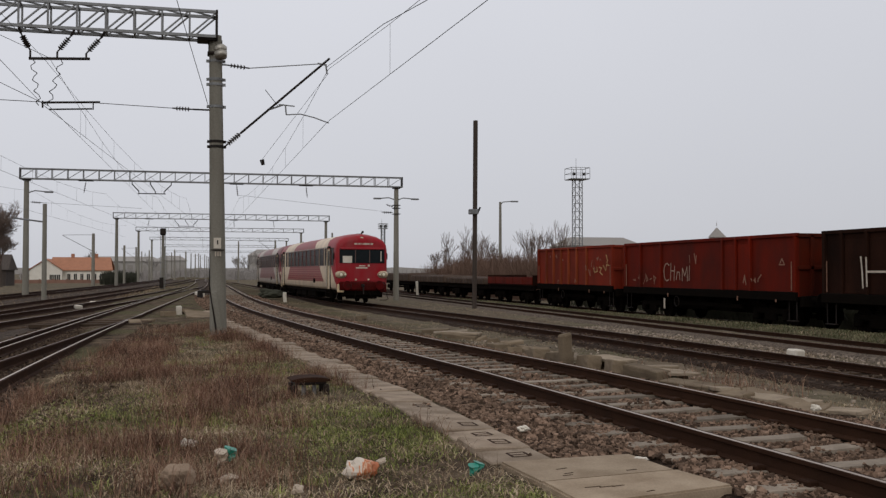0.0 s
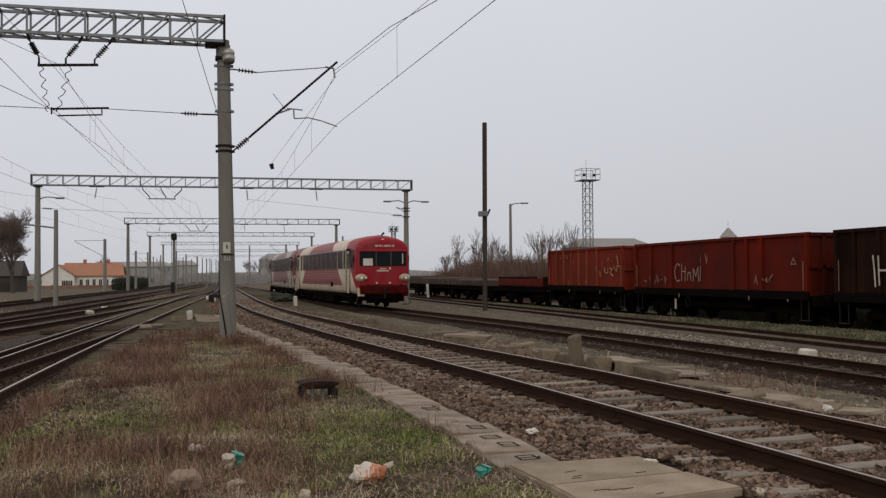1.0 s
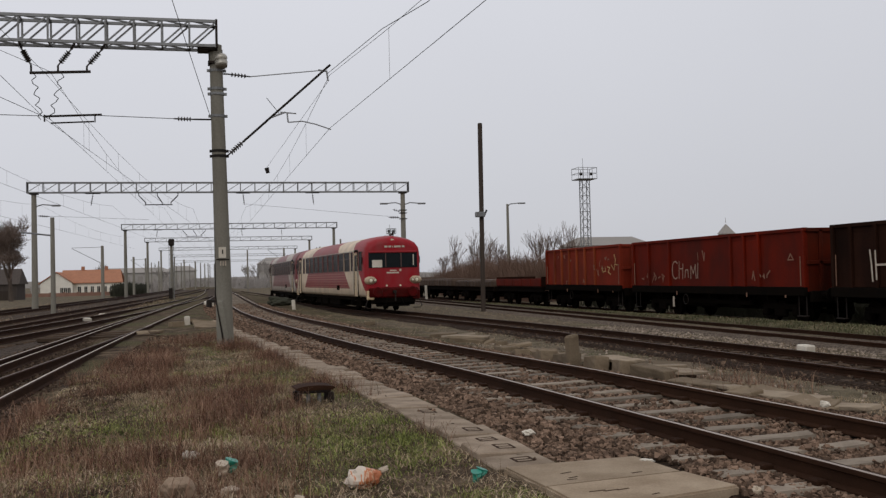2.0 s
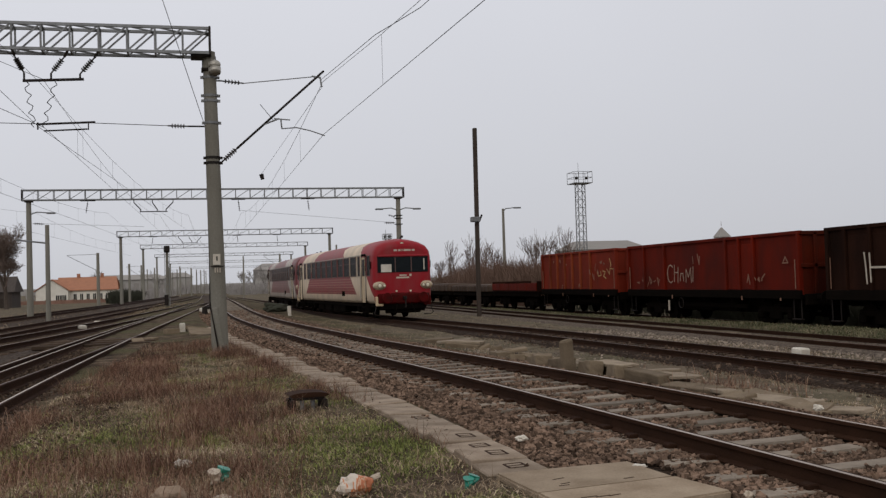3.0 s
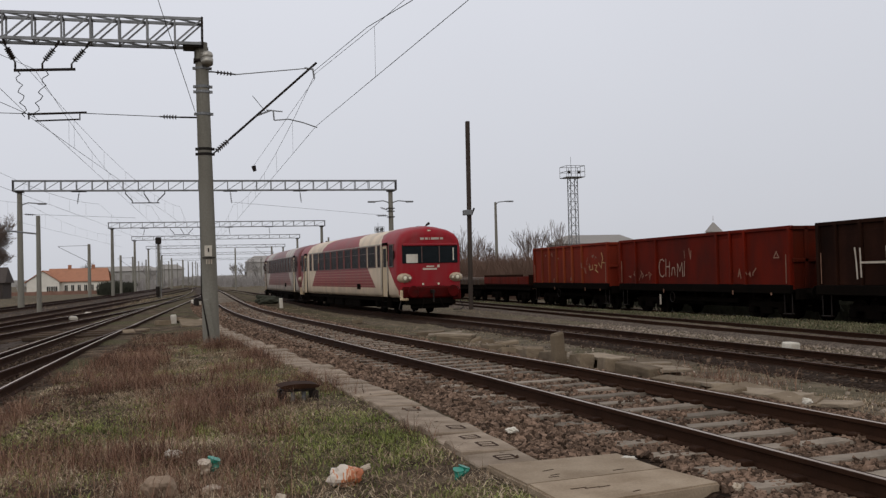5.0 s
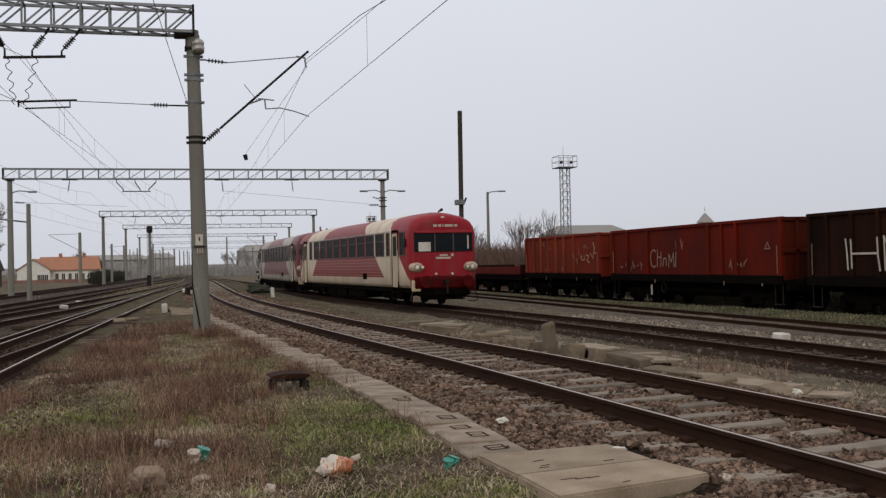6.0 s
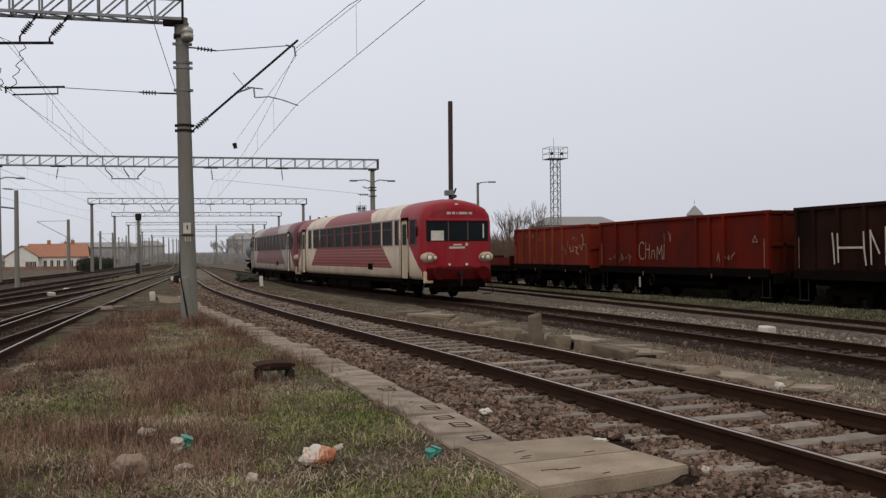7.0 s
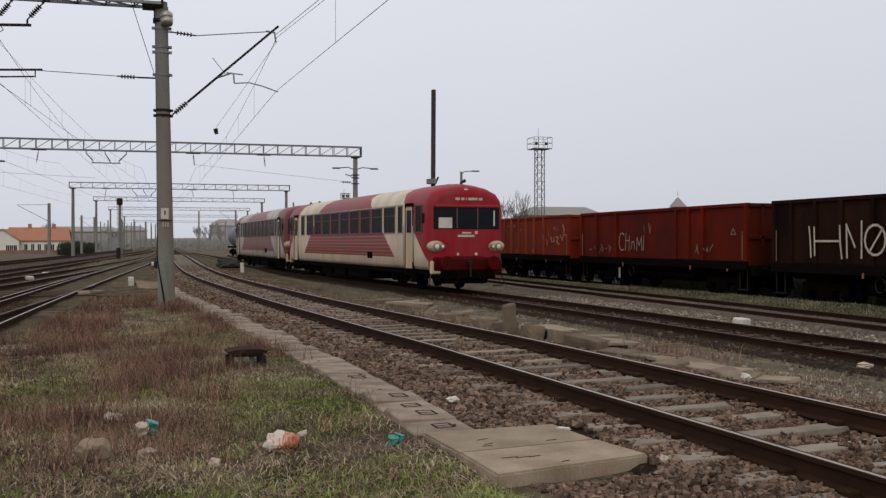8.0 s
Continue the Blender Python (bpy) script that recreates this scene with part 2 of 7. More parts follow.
M = dict(
    bag=bag_mat(),
    soil=ground_mat(),
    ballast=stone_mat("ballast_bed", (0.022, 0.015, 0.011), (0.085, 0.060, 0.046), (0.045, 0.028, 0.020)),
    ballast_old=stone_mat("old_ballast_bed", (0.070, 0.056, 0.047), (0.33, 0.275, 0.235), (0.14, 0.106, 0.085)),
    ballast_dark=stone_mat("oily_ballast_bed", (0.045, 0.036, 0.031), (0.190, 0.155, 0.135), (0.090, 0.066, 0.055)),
    stone_pale=mat("pale_loose_stone", (0.28, 0.245, 0.22), (0.145, 0.118, 0.10), 0.9, scale=1.0, each=0.6, bump=0.3, island=True),
    stone_dark=mat("oily_stone", (0.100, 0.076, 0.063), (0.045, 0.032, 0.026), 0.9, scale=1.0, each=0.6, bump=0.3, island=True),
    stone=mat("ballast_stone", (0.182, 0.135, 0.113), (0.058, 0.042, 0.035), 0.9, sheen=0.05, scale=1.0, each=0.72, bump=0.3, island=True),
    rail=mat("rusty_rail_steel", (0.042, 0.024, 0.018), (0.016, 0.010, 0.008), 0.8, 0.1, scale=3, fine=60, sheen=0.06),
    railtop=mat("worn_rail_head", (0.46, 0.41, 0.38), (0.20, 0.15, 0.125), 0.42, 0.6, scale=1.2, fine=90, bump=0.05),
    railtop_old=mat("dull_rail_head", (0.10, 0.07, 0.06), (0.055, 0.036, 0.03), 0.55, 0.5, scale=1.2, fine=90, bump=0.05),
    sleeper=mat("weathered_concrete_sleeper", (0.255, 0.225, 0.20), (0.10, 0.082, 0.070), 0.9, scale=4, each=0.4),
    sleeper_old=mat("oily_timber_sleeper", (0.085, 0.064, 0.052), (0.035, 0.026, 0.021), 0.9, scale=4, each=0.3),
    concrete=mat("weathered_concrete", (0.345, 0.290, 0.240), (0.18, 0.140, 0.108), 0.9, scale=3.2, fine=55, amount=0.85, each=0.16, bump=0.45),
    rubble=mat("broken_old_concrete", (0.20, 0.165, 0.132), (0.085, 0.066, 0.051), 0.92, scale=3.0, fine=50, each=0.25, bump=0.4),
    lid=mat("mossy_concrete_lid", (0.335, 0.285, 0.245), (0.150, 0.118, 0.096), 0.92, amount=0.9, scale=3.0, fine=50, each=0.14, bump=0.35),
    mast=mat("grey_concrete_mast", (0.225, 0.220, 0.205), (0.135, 0.126, 0.112), 0.9, scale=1.2, fine=30, stretch=(2, 2, 0.5)),
    galv=mat("weathered_galvanised_steel", (0.235, 0.245, 0.265), (0.125, 0.125, 0.13), 0.6, 0.5, scale=3, fine=50, bump=0.1),
    iron=mat("dark_iron", (0.020, 0.019, 0.019), (0.035, 0.024, 0.02), 0.6, 0.4, scale=5, fine=50, bump=0.15),
    # grime of the running gear, blacker than grime alone: shade put into the colour
    under=mat("grimy_shaded_underframe", (0.005, 0.0045, 0.004), (0.010, 0.007, 0.006), 0.95, 0.0, scale=3, bump=0.2, sheen=0.015),
    wire=mat("copper_wire_dark", (0.05, 0.05, 0.05), (0.03, 0.03, 0.03), 0.6, 0.5, bump=0),
    porcelain=mat("brown_insulator", (0.035, 0.028, 0.026), None, 0.3, 0, bump=0),
    livery=livery_mat("livery_paint", (0.68, 0.54, 0.385), (0.26, 0.045, 0.043), (0.28, 0.011, 0.017), 0.38),
    livery_dull=livery_mat("dull_livery_paint", (0.50, 0.43, 0.36), (0.23, 0.095, 0.085), (0.17, 0.04, 0.04), 0.8),
    red=mat("red_enamel", (0.25, 0.014, 0.02), (0.13, 0.012, 0.015), 0.4, scale=1.5, fine=25, amount=0.4, bump=0.05),
    grime_red=mat("grimy_red_enamel", (0.085, 0.010, 0.011), (0.025, 0.010, 0.009), 0.6, scale=2.5, fine=25, amount=0.9, bump=0.1),
    frame=mat("dull_window_frame", (0.13, 0.085, 0.08), (0.07, 0.05, 0.045), 0.55, 0.3, bump=0.05),
    cream=mat("cream_enamel", (0.56, 0.46, 0.34), (0.27, 0.20, 0.15), 0.5, scale=2, fine=25, amount=0.5, bump=0.05),
    glass=glass_mat("dark_window_glass"),
    glass_dull=glass_mat("dusty_window_glass", (0.016, 0.015, 0.015), 0.15, 0.03),
    plank=mat("broken_concrete_plank", (0.27, 0.232, 0.195), (0.13, 0.105, 0.085), 0.92, scale=3.0, fine=50, each=0.25, bump=0.4),
    alu=mat("dull_aluminium", (0.42, 0.41, 0.39), (0.25, 0.23, 0.21), 0.45, 0.6, bump=0.05),
    lamp_pod=mat("pale_lamp_housing", (0.50, 0.43, 0.34), (0.26, 0.19, 0.15), 0.4, 0, scale=4, bump=0.05),
    chrome=mat("tarnished_chrome", (0.30, 0.25, 0.21), (0.12, 0.08, 0.065), 0.35, 0.5, bump=0.05),
    lens=mat("lamp_lens", (0.75, 0.72, 0.62), (0.5, 0.47, 0.4), 0.2, 0, bump=0.02),
    white=mat("white_paint", (0.62, 0.60, 0.57), (0.36, 0.32, 0.28), 0.6, bump=0.05),
    chalk=mat("chalky_white_spray", (0.55, 0.51, 0.47), (0.26, 0.21, 0.18), 0.9, scale=9, bump=0.0),
    chalk_mid=mat("rubbed_chalk", (0.42, 0.35, 0.31), (0.18, 0.10, 0.08), 0.9, scale=7, bump=0.0),
    chalk_tan=mat("yellowed_spray", (0.48, 0.36, 0.22), (0.22, 0.13, 0.09), 0.9, scale=7, bump=0.0),
    chalk_dim=mat("faded_chalk", (0.25, 0.17, 0.14), (0.13, 0.06, 0.05), 0.9, scale=9, bump=0.0),
    rust=mat("rust_red_wagon_paint", (0.138, 0.029, 0.025), (0.046, 0.014, 0.012), 0.8, scale=1.1, fine=20, amount=0.9, stretch=(1, 1, 0.45), bump=0.2, each=0.1),
    # wagon end darkened in its paint for the shade between the wagons
    rust_end=mat("shaded_red_end_paint", (0.070, 0.017, 0.013), (0.022, 0.009, 0.007), 0.85, scale=1.1, fine=20, amount=0.9, bump=0.2),
    rust_light=mat("sun_bleached_red_wagon_paint", (0.190, 0.048, 0.041), (0.085, 0.028, 0.023), 0.8, scale=1.1, fine=20, amount=0.9, stretch=(1, 1, 0.45), bump=0.2),
    # ribs paler than the panels: light catching them in the colour, with flaked paint
    rust_rib=mat("flaking_lit_rib_paint", (0.25, 0.085, 0.062), (0.10, 0.034, 0.026), 0.8, scale=1.6, fine=20, amount=0.9, stretch=(1, 1, 0.3), bump=0.2),
    rust_dark=mat("dark_brown_wagon_paint", (0.028, 0.014, 0.011), (0.006, 0.004, 0.0035), 0.85, sheen=0.04, scale=1.3, fine=20, amount=0.9, stretch=(1, 1, 0.45), bump=0.2),
    grey_wagon=mat("grey_wagon_paint", (0.085, 0.065, 0.056), (0.040, 0.027, 0.022), 0.8, scale=1.0, stretch=(1, 1, 0.4)),
    timber=mat("tarred_timber", (0.060, 0.050, 0.046), (0.030, 0.025, 0.023), 0.9, scale=2, fine=25, stretch=(3, 3, 0.3), bump=0.4),
    bark=mat("bare_bark", (0.10, 0.085, 0.078), (0.055, 0.045, 0.042), 0.95, scale=3, bump=0.3),
    # twigs far off are lightened towards haze in the base colour
    far_twig=mat("haze_greyed_twigs", (0.29, 0.28, 0.285), (0.21, 0.20, 0.205), 0.95, scale=3, bump=0),
    twig=mat("bare_twigs", (0.155, 0.125, 0.115), (0.10, 0.078, 0.072), 0.95, scale=3, bump=0),
    brush=mat("brown_winter_brush", (0.165, 0.118, 0.102), (0.10, 0.070, 0.060), 0.95, scale=0.3, bump=0),
    barn=mat("dark_weathered_boards", (0.075, 0.066, 0.064), (0.04, 0.034, 0.032), 0.9, scale=1.0, stretch=(4, 4, 0.3)),
    brick=mat("faded_pink_wall", (0.24, 0.16, 0.14), (0.15, 0.10, 0.085), 0.9, scale=1.0),
    plaster=mat("white_plaster", (0.66, 0.65, 0.63), (0.5, 0.48, 0.45), 0.9, scale=0.8),
    # tile orange dulled towards haze in the colour itself
    tiles=mat("hazed_orange_tiles", (0.36, 0.205, 0.16), (0.25, 0.15, 0.12), 0.85, scale=1.2, fine=8),
    # far walls, woods and roofs: distance haze mixed into both colours
    haze_pale=mat("haze_pale_distance", (0.36, 0.355, 0.36), (0.30, 0.295, 0.30), 0.95, scale=0.1, bump=0),
    haze_grey=mat("haze_grey_distance", (0.30, 0.29, 0.29), (0.25, 0.24, 0.24), 0.95, scale=0.1, bump=0),
    hedge=mat("dark_evergreen_hedge", (0.050, 0.052, 0.042), (0.03, 0.03, 0.026), 0.95, scale=3, bump=0.3),
    teal=mat("teal_plastic", (0.055, 0.25, 0.20), (0.03, 0.11, 0.09), 0.4, bump=0.05),
    plastic=mat("white_plastic_film", (0.50, 0.44, 0.38), (0.28, 0.22, 0.18), 0.45, scale=8, bump=0.1),
    rock=mat("pale_rock", (0.31, 0.25, 0.21), (0.17, 0.13, 0.105), 0.95, scale=4, fine=25, bump=0.6),
    dead=blade_mat("dead_grass", [(0.12, (0.034, 0.020, 0.013)), (0.36, (0.170, 0.112, 0.066)), (0.60, (0.35, 0.25, 0.155)), (0.92, (0.60, 0.48, 0.33))]),
    russet=blade_mat("russet_weed", [(0.2, (0.050, 0.024, 0.017)), (0.5, (0.175, 0.086, 0.052)), (0.85, (0.37, 0.23, 0.15))]),
    green=blade_mat("green_grass", [(0.2, (0.088, 0.102, 0.025)), (0.5, (0.215, 0.240, 0.058)), (0.85, (0.42, 0.41, 0.155))]),
    siding_green=blade_mat("siding_green_grass", [(0.2, (0.062, 0.066, 0.030)), (0.5, (0.120, 0.118, 0.058)), (0.85, (0.22, 0.195, 0.11))]),
    green_dull=blade_mat("dull_green_grass", [(0.2, (0.035, 0.045, 0.018)), (0.5, (0.085, 0.095, 0.036)), (0.85, (0.17, 0.155, 0.075))]),
)


# ---- building blocks ----
def thing(name, m=None, label="", category="", group="", kind=""):
    ob = new(name)
    ob.empty_display_size = 0.2
    if m is not None:
        ob.matrix_world = m
    return tagged(ob, label, category, group, kind)


def mesh_of(name, bm, material, smooth=False):
    me = bpy.data.meshes.new(name)
    bm.to_mesh(me)
    bm.free()
    for mt in material if isinstance(material, (list, tuple)) else (material,):
        me.materials.append(mt)
    if smooth:
        me.polygons.foreach_set("use_smooth", [True] * len(me.polygons))
    return me


def part(name, bm, material, parent=None, label="", smooth=False):
    me = bm if isinstance(bm, bpy.types.Mesh) else mesh_of(name, bm, material, smooth)
    ob = new(name, me)
    if parent is not None:
        ob.parent = parent
    return tagged(ob, label)


def box(bm, c, size, rot=None, bevel=0.0, mi=0):
    m = Matrix.Translation(c) @ (rot.to_4x4() if rot is not None else Matrix())
    r = bmesh.ops.create_cube(bm, size=1.0, matrix=m @ Matrix.Diagonal((*size, 1)))
    faces = list({f for v in r["verts"] for f in v.link_faces})
    for f in faces:
        f.material_index = mi
    if bevel:
        bmesh.ops.bevel(bm, geom=list({e for v in r["verts"] for e in v.link_edges}), offset=bevel, segments=1, affect="EDGES")
    return bm


def bar(bm, a, b, r0, r1=None, seg=8, mi=0, caps=True):
    """A round bar from a to b."""
    a, b = Vector(a), Vector(b)
    d = b - a
    m = Matrix.Translation((a + b) / 2) @ d.to_track_quat("Z", "Y").to_matrix().to_4x4()
    r = bmesh.ops.create_cone(bm, cap_ends=caps, segments=seg, radius1=r0, radius2=r0 if r1 is None else r1, depth=d.length, matrix=m)
    if mi:
        for f in {f for v in r["verts"] for f in v.link_faces}:
            f.material_index = mi
    return bm


def beam(bm, a, b, w, h=None):
    """A square bar from a to b."""
    a, b = Vector(a), Vector(b)
    d = b - a
    m = Matrix.Translation((a + b) / 2) @ d.to_track_quat("Z", "Y").to_matrix().to_4x4()
    bmesh.ops.create_cube(bm, size=1.0, matrix=m @ Matrix.Diagonal((w, h or w, d.length, 1)))
    return bm


def ball(bm, c, r, scale=(1, 1, 1), sub=2, rough=0.0, seed=0):
    res = bmesh.ops.create_icosphere(bm, subdivisions=sub, radius=r)
    for v in res["verts"]:
        k = 1 + rough * noise.noise(v.co / r * 1.7 + Vector((seed * 3.1, seed, 0)))
        v.co = Vector((v.co.x * scale[0] * k, v.co.y * scale[1] * k, v.co.z * scale[2] * k)) + Vector(c)
    return bm


def fresh():
    return bmesh.new()


def raw(name, verts, faces, material, parent=None, label="", edge_mats=None):
    me = bpy.data.meshes.new(name)
    me.from_pydata(verts, [], faces)
    for mt in material if isinstance(material, (list, tuple)) else (material,):
        me.materials.append(mt)
    if edge_mats is not None:
        me.polygons.foreach_set("material_index", edge_mats)
    me.update()
    return part(name, me, None, parent, label)


def wire(points, r=0.010):
    """A cable as one thin four-sided tube through points."""
    bm = fresh()
    pts = [Vector(p) for p in points]
    rings = []
    for i, p in enumerate(pts):
        d = (pts[min(i + 1, len(pts) - 1)] - pts[max(i - 1, 0)]).normalized()
        u = d.cross(Vector((0, 0, 1))) if abs(d.z) < 0.99 else Vector((1, 0, 0))
        u.normalize()
        v = d.cross(u)
        rings.append([bm.verts.new(p + q * r) for q in (u, v, -u, -v)])
    for a, b in zip(rings, rings[1:]):
        for i in range(4):
            bm.faces.new((a[i], a[(i + 1) % 4], b[(i + 1) % 4], b[i]))
    return bm


# ---- plan of the tracks ----
def curve_through(ys, xs, deg):
    """A smooth line x(y); it runs on straight before its first point."""
    c = np.polyfit(ys, xs, deg)
    y0 = min(ys)
    x0, slope = float(np.polyval(c, y0)), float(np.polyval(np.polyder(c), y0))
    return lambda y: float(np.polyval(c, y)) if y >= y0 else x0 + slope * (y - y0)


def smooth_line(ys, xs, soft=7.0):
    """A line x(y) through points, its corners rounded off; it runs on straight past both ends."""
    ys, xs = [2 * ys[0] - ys[1] - 40, *ys, ys[-1] + 60], [xs[0] - (xs[1] - xs[0]) / (ys[1] - ys[0]) * (ys[1] - ys[0] + 40), *xs, xs[-1] + (xs[-1] - xs[-2]) / (ys[-1] - ys[-2]) * 60]
    grid = np.arange(ys[0], ys[-1], 0.5)
    line = np.interp(grid, ys, xs)
    k = int(soft)
    for _ in range(3):
        line = np.convolve(np.concatenate([line[0] - np.arange(k, 0, -1) * (line[1] - line[0]), line, line[-1] + np.arange(1, k + 1) * (line[-1] - line[-2])]), np.ones(2 * k + 1) / (2 * k + 1), "valid")
    return lambda y: float(np.interp(y, grid, line))


near_x = smooth_line([0, 5, 6.5, 9, 12, 15, 18.5, 22, 26, 30, 34, 40, 45, 52, 63, 78, 100, 140, 210], [5.62, 5.38, 5.27, 5.08, 4.85, 4.64, 4.43, 4.22, 4.00, 3.78, 3.55, 3.20, 2.98, 2.80, 2.72, 2.78, 2.95, 3.15, 3.3], 5)
train_x = smooth_line([-45, 0, 14, 22, 30, 38, 46, 54, 62, 70, 78, 86, 94, 102, 118, 170], [12.6, 12.35, 12.05, 11.78, 11.32, 10.62, 9.82, 9.07, 8.52, 8.15, 7.91, 7.76, 7.62, 7.43, 6.95, 5.2], 6)
NEAR_Z, TRAIN_Z, SIDE_Z, WAGON_Z, LEFT_Z = 0.22, -0.22, -0.27, -0.42, 0.10


def near_z(y):
    """Rail height of the curved track, lowered past the slab to fit the camera's view."""
    return float(np.interp(y, [13, 25, 36, 50, 220], [0.22, 0.11, 0.06, 0.05, 0.02]))


def gz(x, y):
    """Height of the ground."""
    u = x - (near_x(min(y, 140)) - 5.2)
    z = float(np.interp(u, [-60, -9, -4.5, -1.9, -0.8, 1.5, 2.2, 2.9, 3.7, 6.6, 7.6, 10.0, 13.2, 17.4, 18.5, 20.0, 20.9, 24, 60], [-0.2, -0.15, -0.16, -0.14, 0.0, 0.0, 0.045, 0.05, 0.02, 0.02, -0.05, -0.41, -0.44, -0.46, -0.38, -0.42, -0.60, -0.62, -0.5]))
    z -= min(max((y - 90) * 0.006, 0), 0.8) * (1 if x < -6 else 0.25)
    z += (near_z(y) - NEAR_Z) * float(np.interp(u, [2.5, 3.3, 7.4, 9.0], [0, 1, 1, 0]))
    # grassy bank before the parked wagons
    z += 0.20 * float(np.interp(x, [17.4, 18.5, 19.3, 19.75], [0, 1, 1, 0])) * float(np.interp(y, [0, 60, 95], [1, 1, 0]))
    z -= 0.035 * math.exp(-((x - 2.9) / 1.2) ** 2 - ((y - 5.9) / 0.8) ** 2)
    if y < 60:
        z += 0.035 * noise.noise((x * 0.8, y * 0.8, 0)) + 0.012 * noise.noise((x * 3, y * 3, 5))
    return z


def ground():
    xs = np.concatenate([-np.geomspace(3000, 16, 22), np.arange(-14, -3, 1.0), np.arange(-3, 8, 0.22), np.arange(8, 26, 0.45), np.geomspace(27, 3000, 22)])
    ys = np.concatenate([-np.geomspace(1500, 3, 12), np.arange(-2, 3, 0.6), np.arange(3, 20, 0.22), np.arange(20, 60, 0.8), np.geomspace(61, 4500, 40)])
    verts = [(x, y, gz(float(x), float(y))) for y in ys for x in xs]
    w = len(xs)
    faces = [(j * w + i, j * w + i + 1, (j + 1) * w + i + 1, (j + 1) * w + i) for j in range(len(ys) - 1) for i in range(w - 1)]
    g = raw("ground", verts, faces, M["soil"])
    tagged(g, "brown soil yard with patches of thin grass", "ground", kind="structure")


ground()

SECTION = [(-0.062, 0), (0.062, 0), (0.062, 0.012), (0.012, 0.03), (0.010, 0.105), (0.036, 0.118), (0.036, 0.145), (0.030, 0.149), (0.004, 0.1505), (-0.030, 0.150), (-0.036, 0.145), (-0.036, 0.118), (-0.010, 0.105), (-0.012, 0.03), (-0.062, 0.012)]


def rail_mesh(path, side, z, head, parent, name="rail", gauge=1.507):
    """One rail swept along the track's centre line; its head is worn bright or dull."""
    verts, faces, mi = [], [], []
    k = len(SECTION)
    for i, (x, y) in enumerate(path):
        a, b = path[max(i - 1, 0)], path[min(i + 1, len(path) - 1)]
        d = Vector((b[0] - a[0], b[1] - a[1])).normalized()
        nx, ny = d.y, -d.x
        for sx, sz in SECTION:
            o = side * gauge / 2 + sx
            verts.append((x + nx * o, y + ny * o, (z(y) if callable(z) else z) - 0.150 + sz))
    for i in range(len(path) - 1):
        for j in range(k):
            faces.append((i * k + j, i * k + (j + 1) % k, (i + 1) * k + (j + 1) % k, (i + 1) * k + j))
            mi.append(1 if j == 8 else 0)
    faces += [tuple(range(k)), tuple(range(len(verts) - k, len(verts)))]
    mi += [0, 0]
    return raw(name, verts, faces, [M["rail"], head], parent, "", mi)


def bed(path, z, half, material, parent):
    """The raised ballast bed under a track."""
    verts, faces = [], []
    prof = [(-half - 0.7, -0.30), (-half, -0.02), (-half * 0.62, -0.005), (-half * 0.45, -0.035), (half * 0.45, -0.035), (half * 0.62, -0.005), (half, -0.02), (half + 0.7, -0.34)]
    for i, (x, y) in enumerate(path):
        for px, pz in prof:
            verts.append((x + px, y, (z(y) if callable(z) else z) + pz + 0.02 * noise.noise((x + px * 4, y * 2.5, 3))))
    k = len(prof)
    for i in range(len(path) - 1):
        for j in range(k - 1):
            faces.append((i * k + j, i * k + j + 1, (i + 1) * k + j + 1, (i + 1) * k + j))
    return raw("ballast_bed", verts, faces, material, parent)


def sleeper_mesh(name, material, w=0.25, length=2.5):
    bm = fresh()
    prof = [(-length / 2, 0.0), (-length / 2 + 0.03, 0.02), (-0.45, 0.014), (-0.3, 0.006), (0.3, 0.006), (0.45, 0.014), (length / 2 - 0.03, 0.02), (length / 2, 0.0)]
    tops = []
    for x, z in prof:
        tops.append([bm.verts.new((x, -w / 2, z)), bm.verts.new((x, w / 2, z)), bm.verts.new((x, w / 2 + 0.03, z - 0.16)), bm.verts.new((x, -w / 2 - 0.03, z - 0.16))])
    for a, b in zip(tops, tops[1:]):
        for i in range(4):
            bm.faces.new((a[i], b[i], b[(i + 1) % 4], a[(i + 1) % 4]))
    bm.faces.new(tops[0])
    bm.faces.new(tops[-1][::-1])
    bmesh.ops.recalc_face_normals(bm, faces=bm.faces)
    return mesh_of(name, bm, material)


def clip_mesh():
    bm = fresh()
    for s in (-1, 1):
        for e in (-1, 1):
            box(bm, (s * 0.7535 + e * 0.10, 0, 0.03), (0.09, 0.12, 0.05), bevel=0.01)
    return mesh_of("rail_fastening", bm, M["rail"])


NEAR_SLEEPERS = []
SLEEPER, SLEEPER_OLD, CLIP = sleeper_mesh("sleeper", M["sleeper"], 0.19), sleeper_mesh("sleeper", M["sleeper_old"]), clip_mesh()


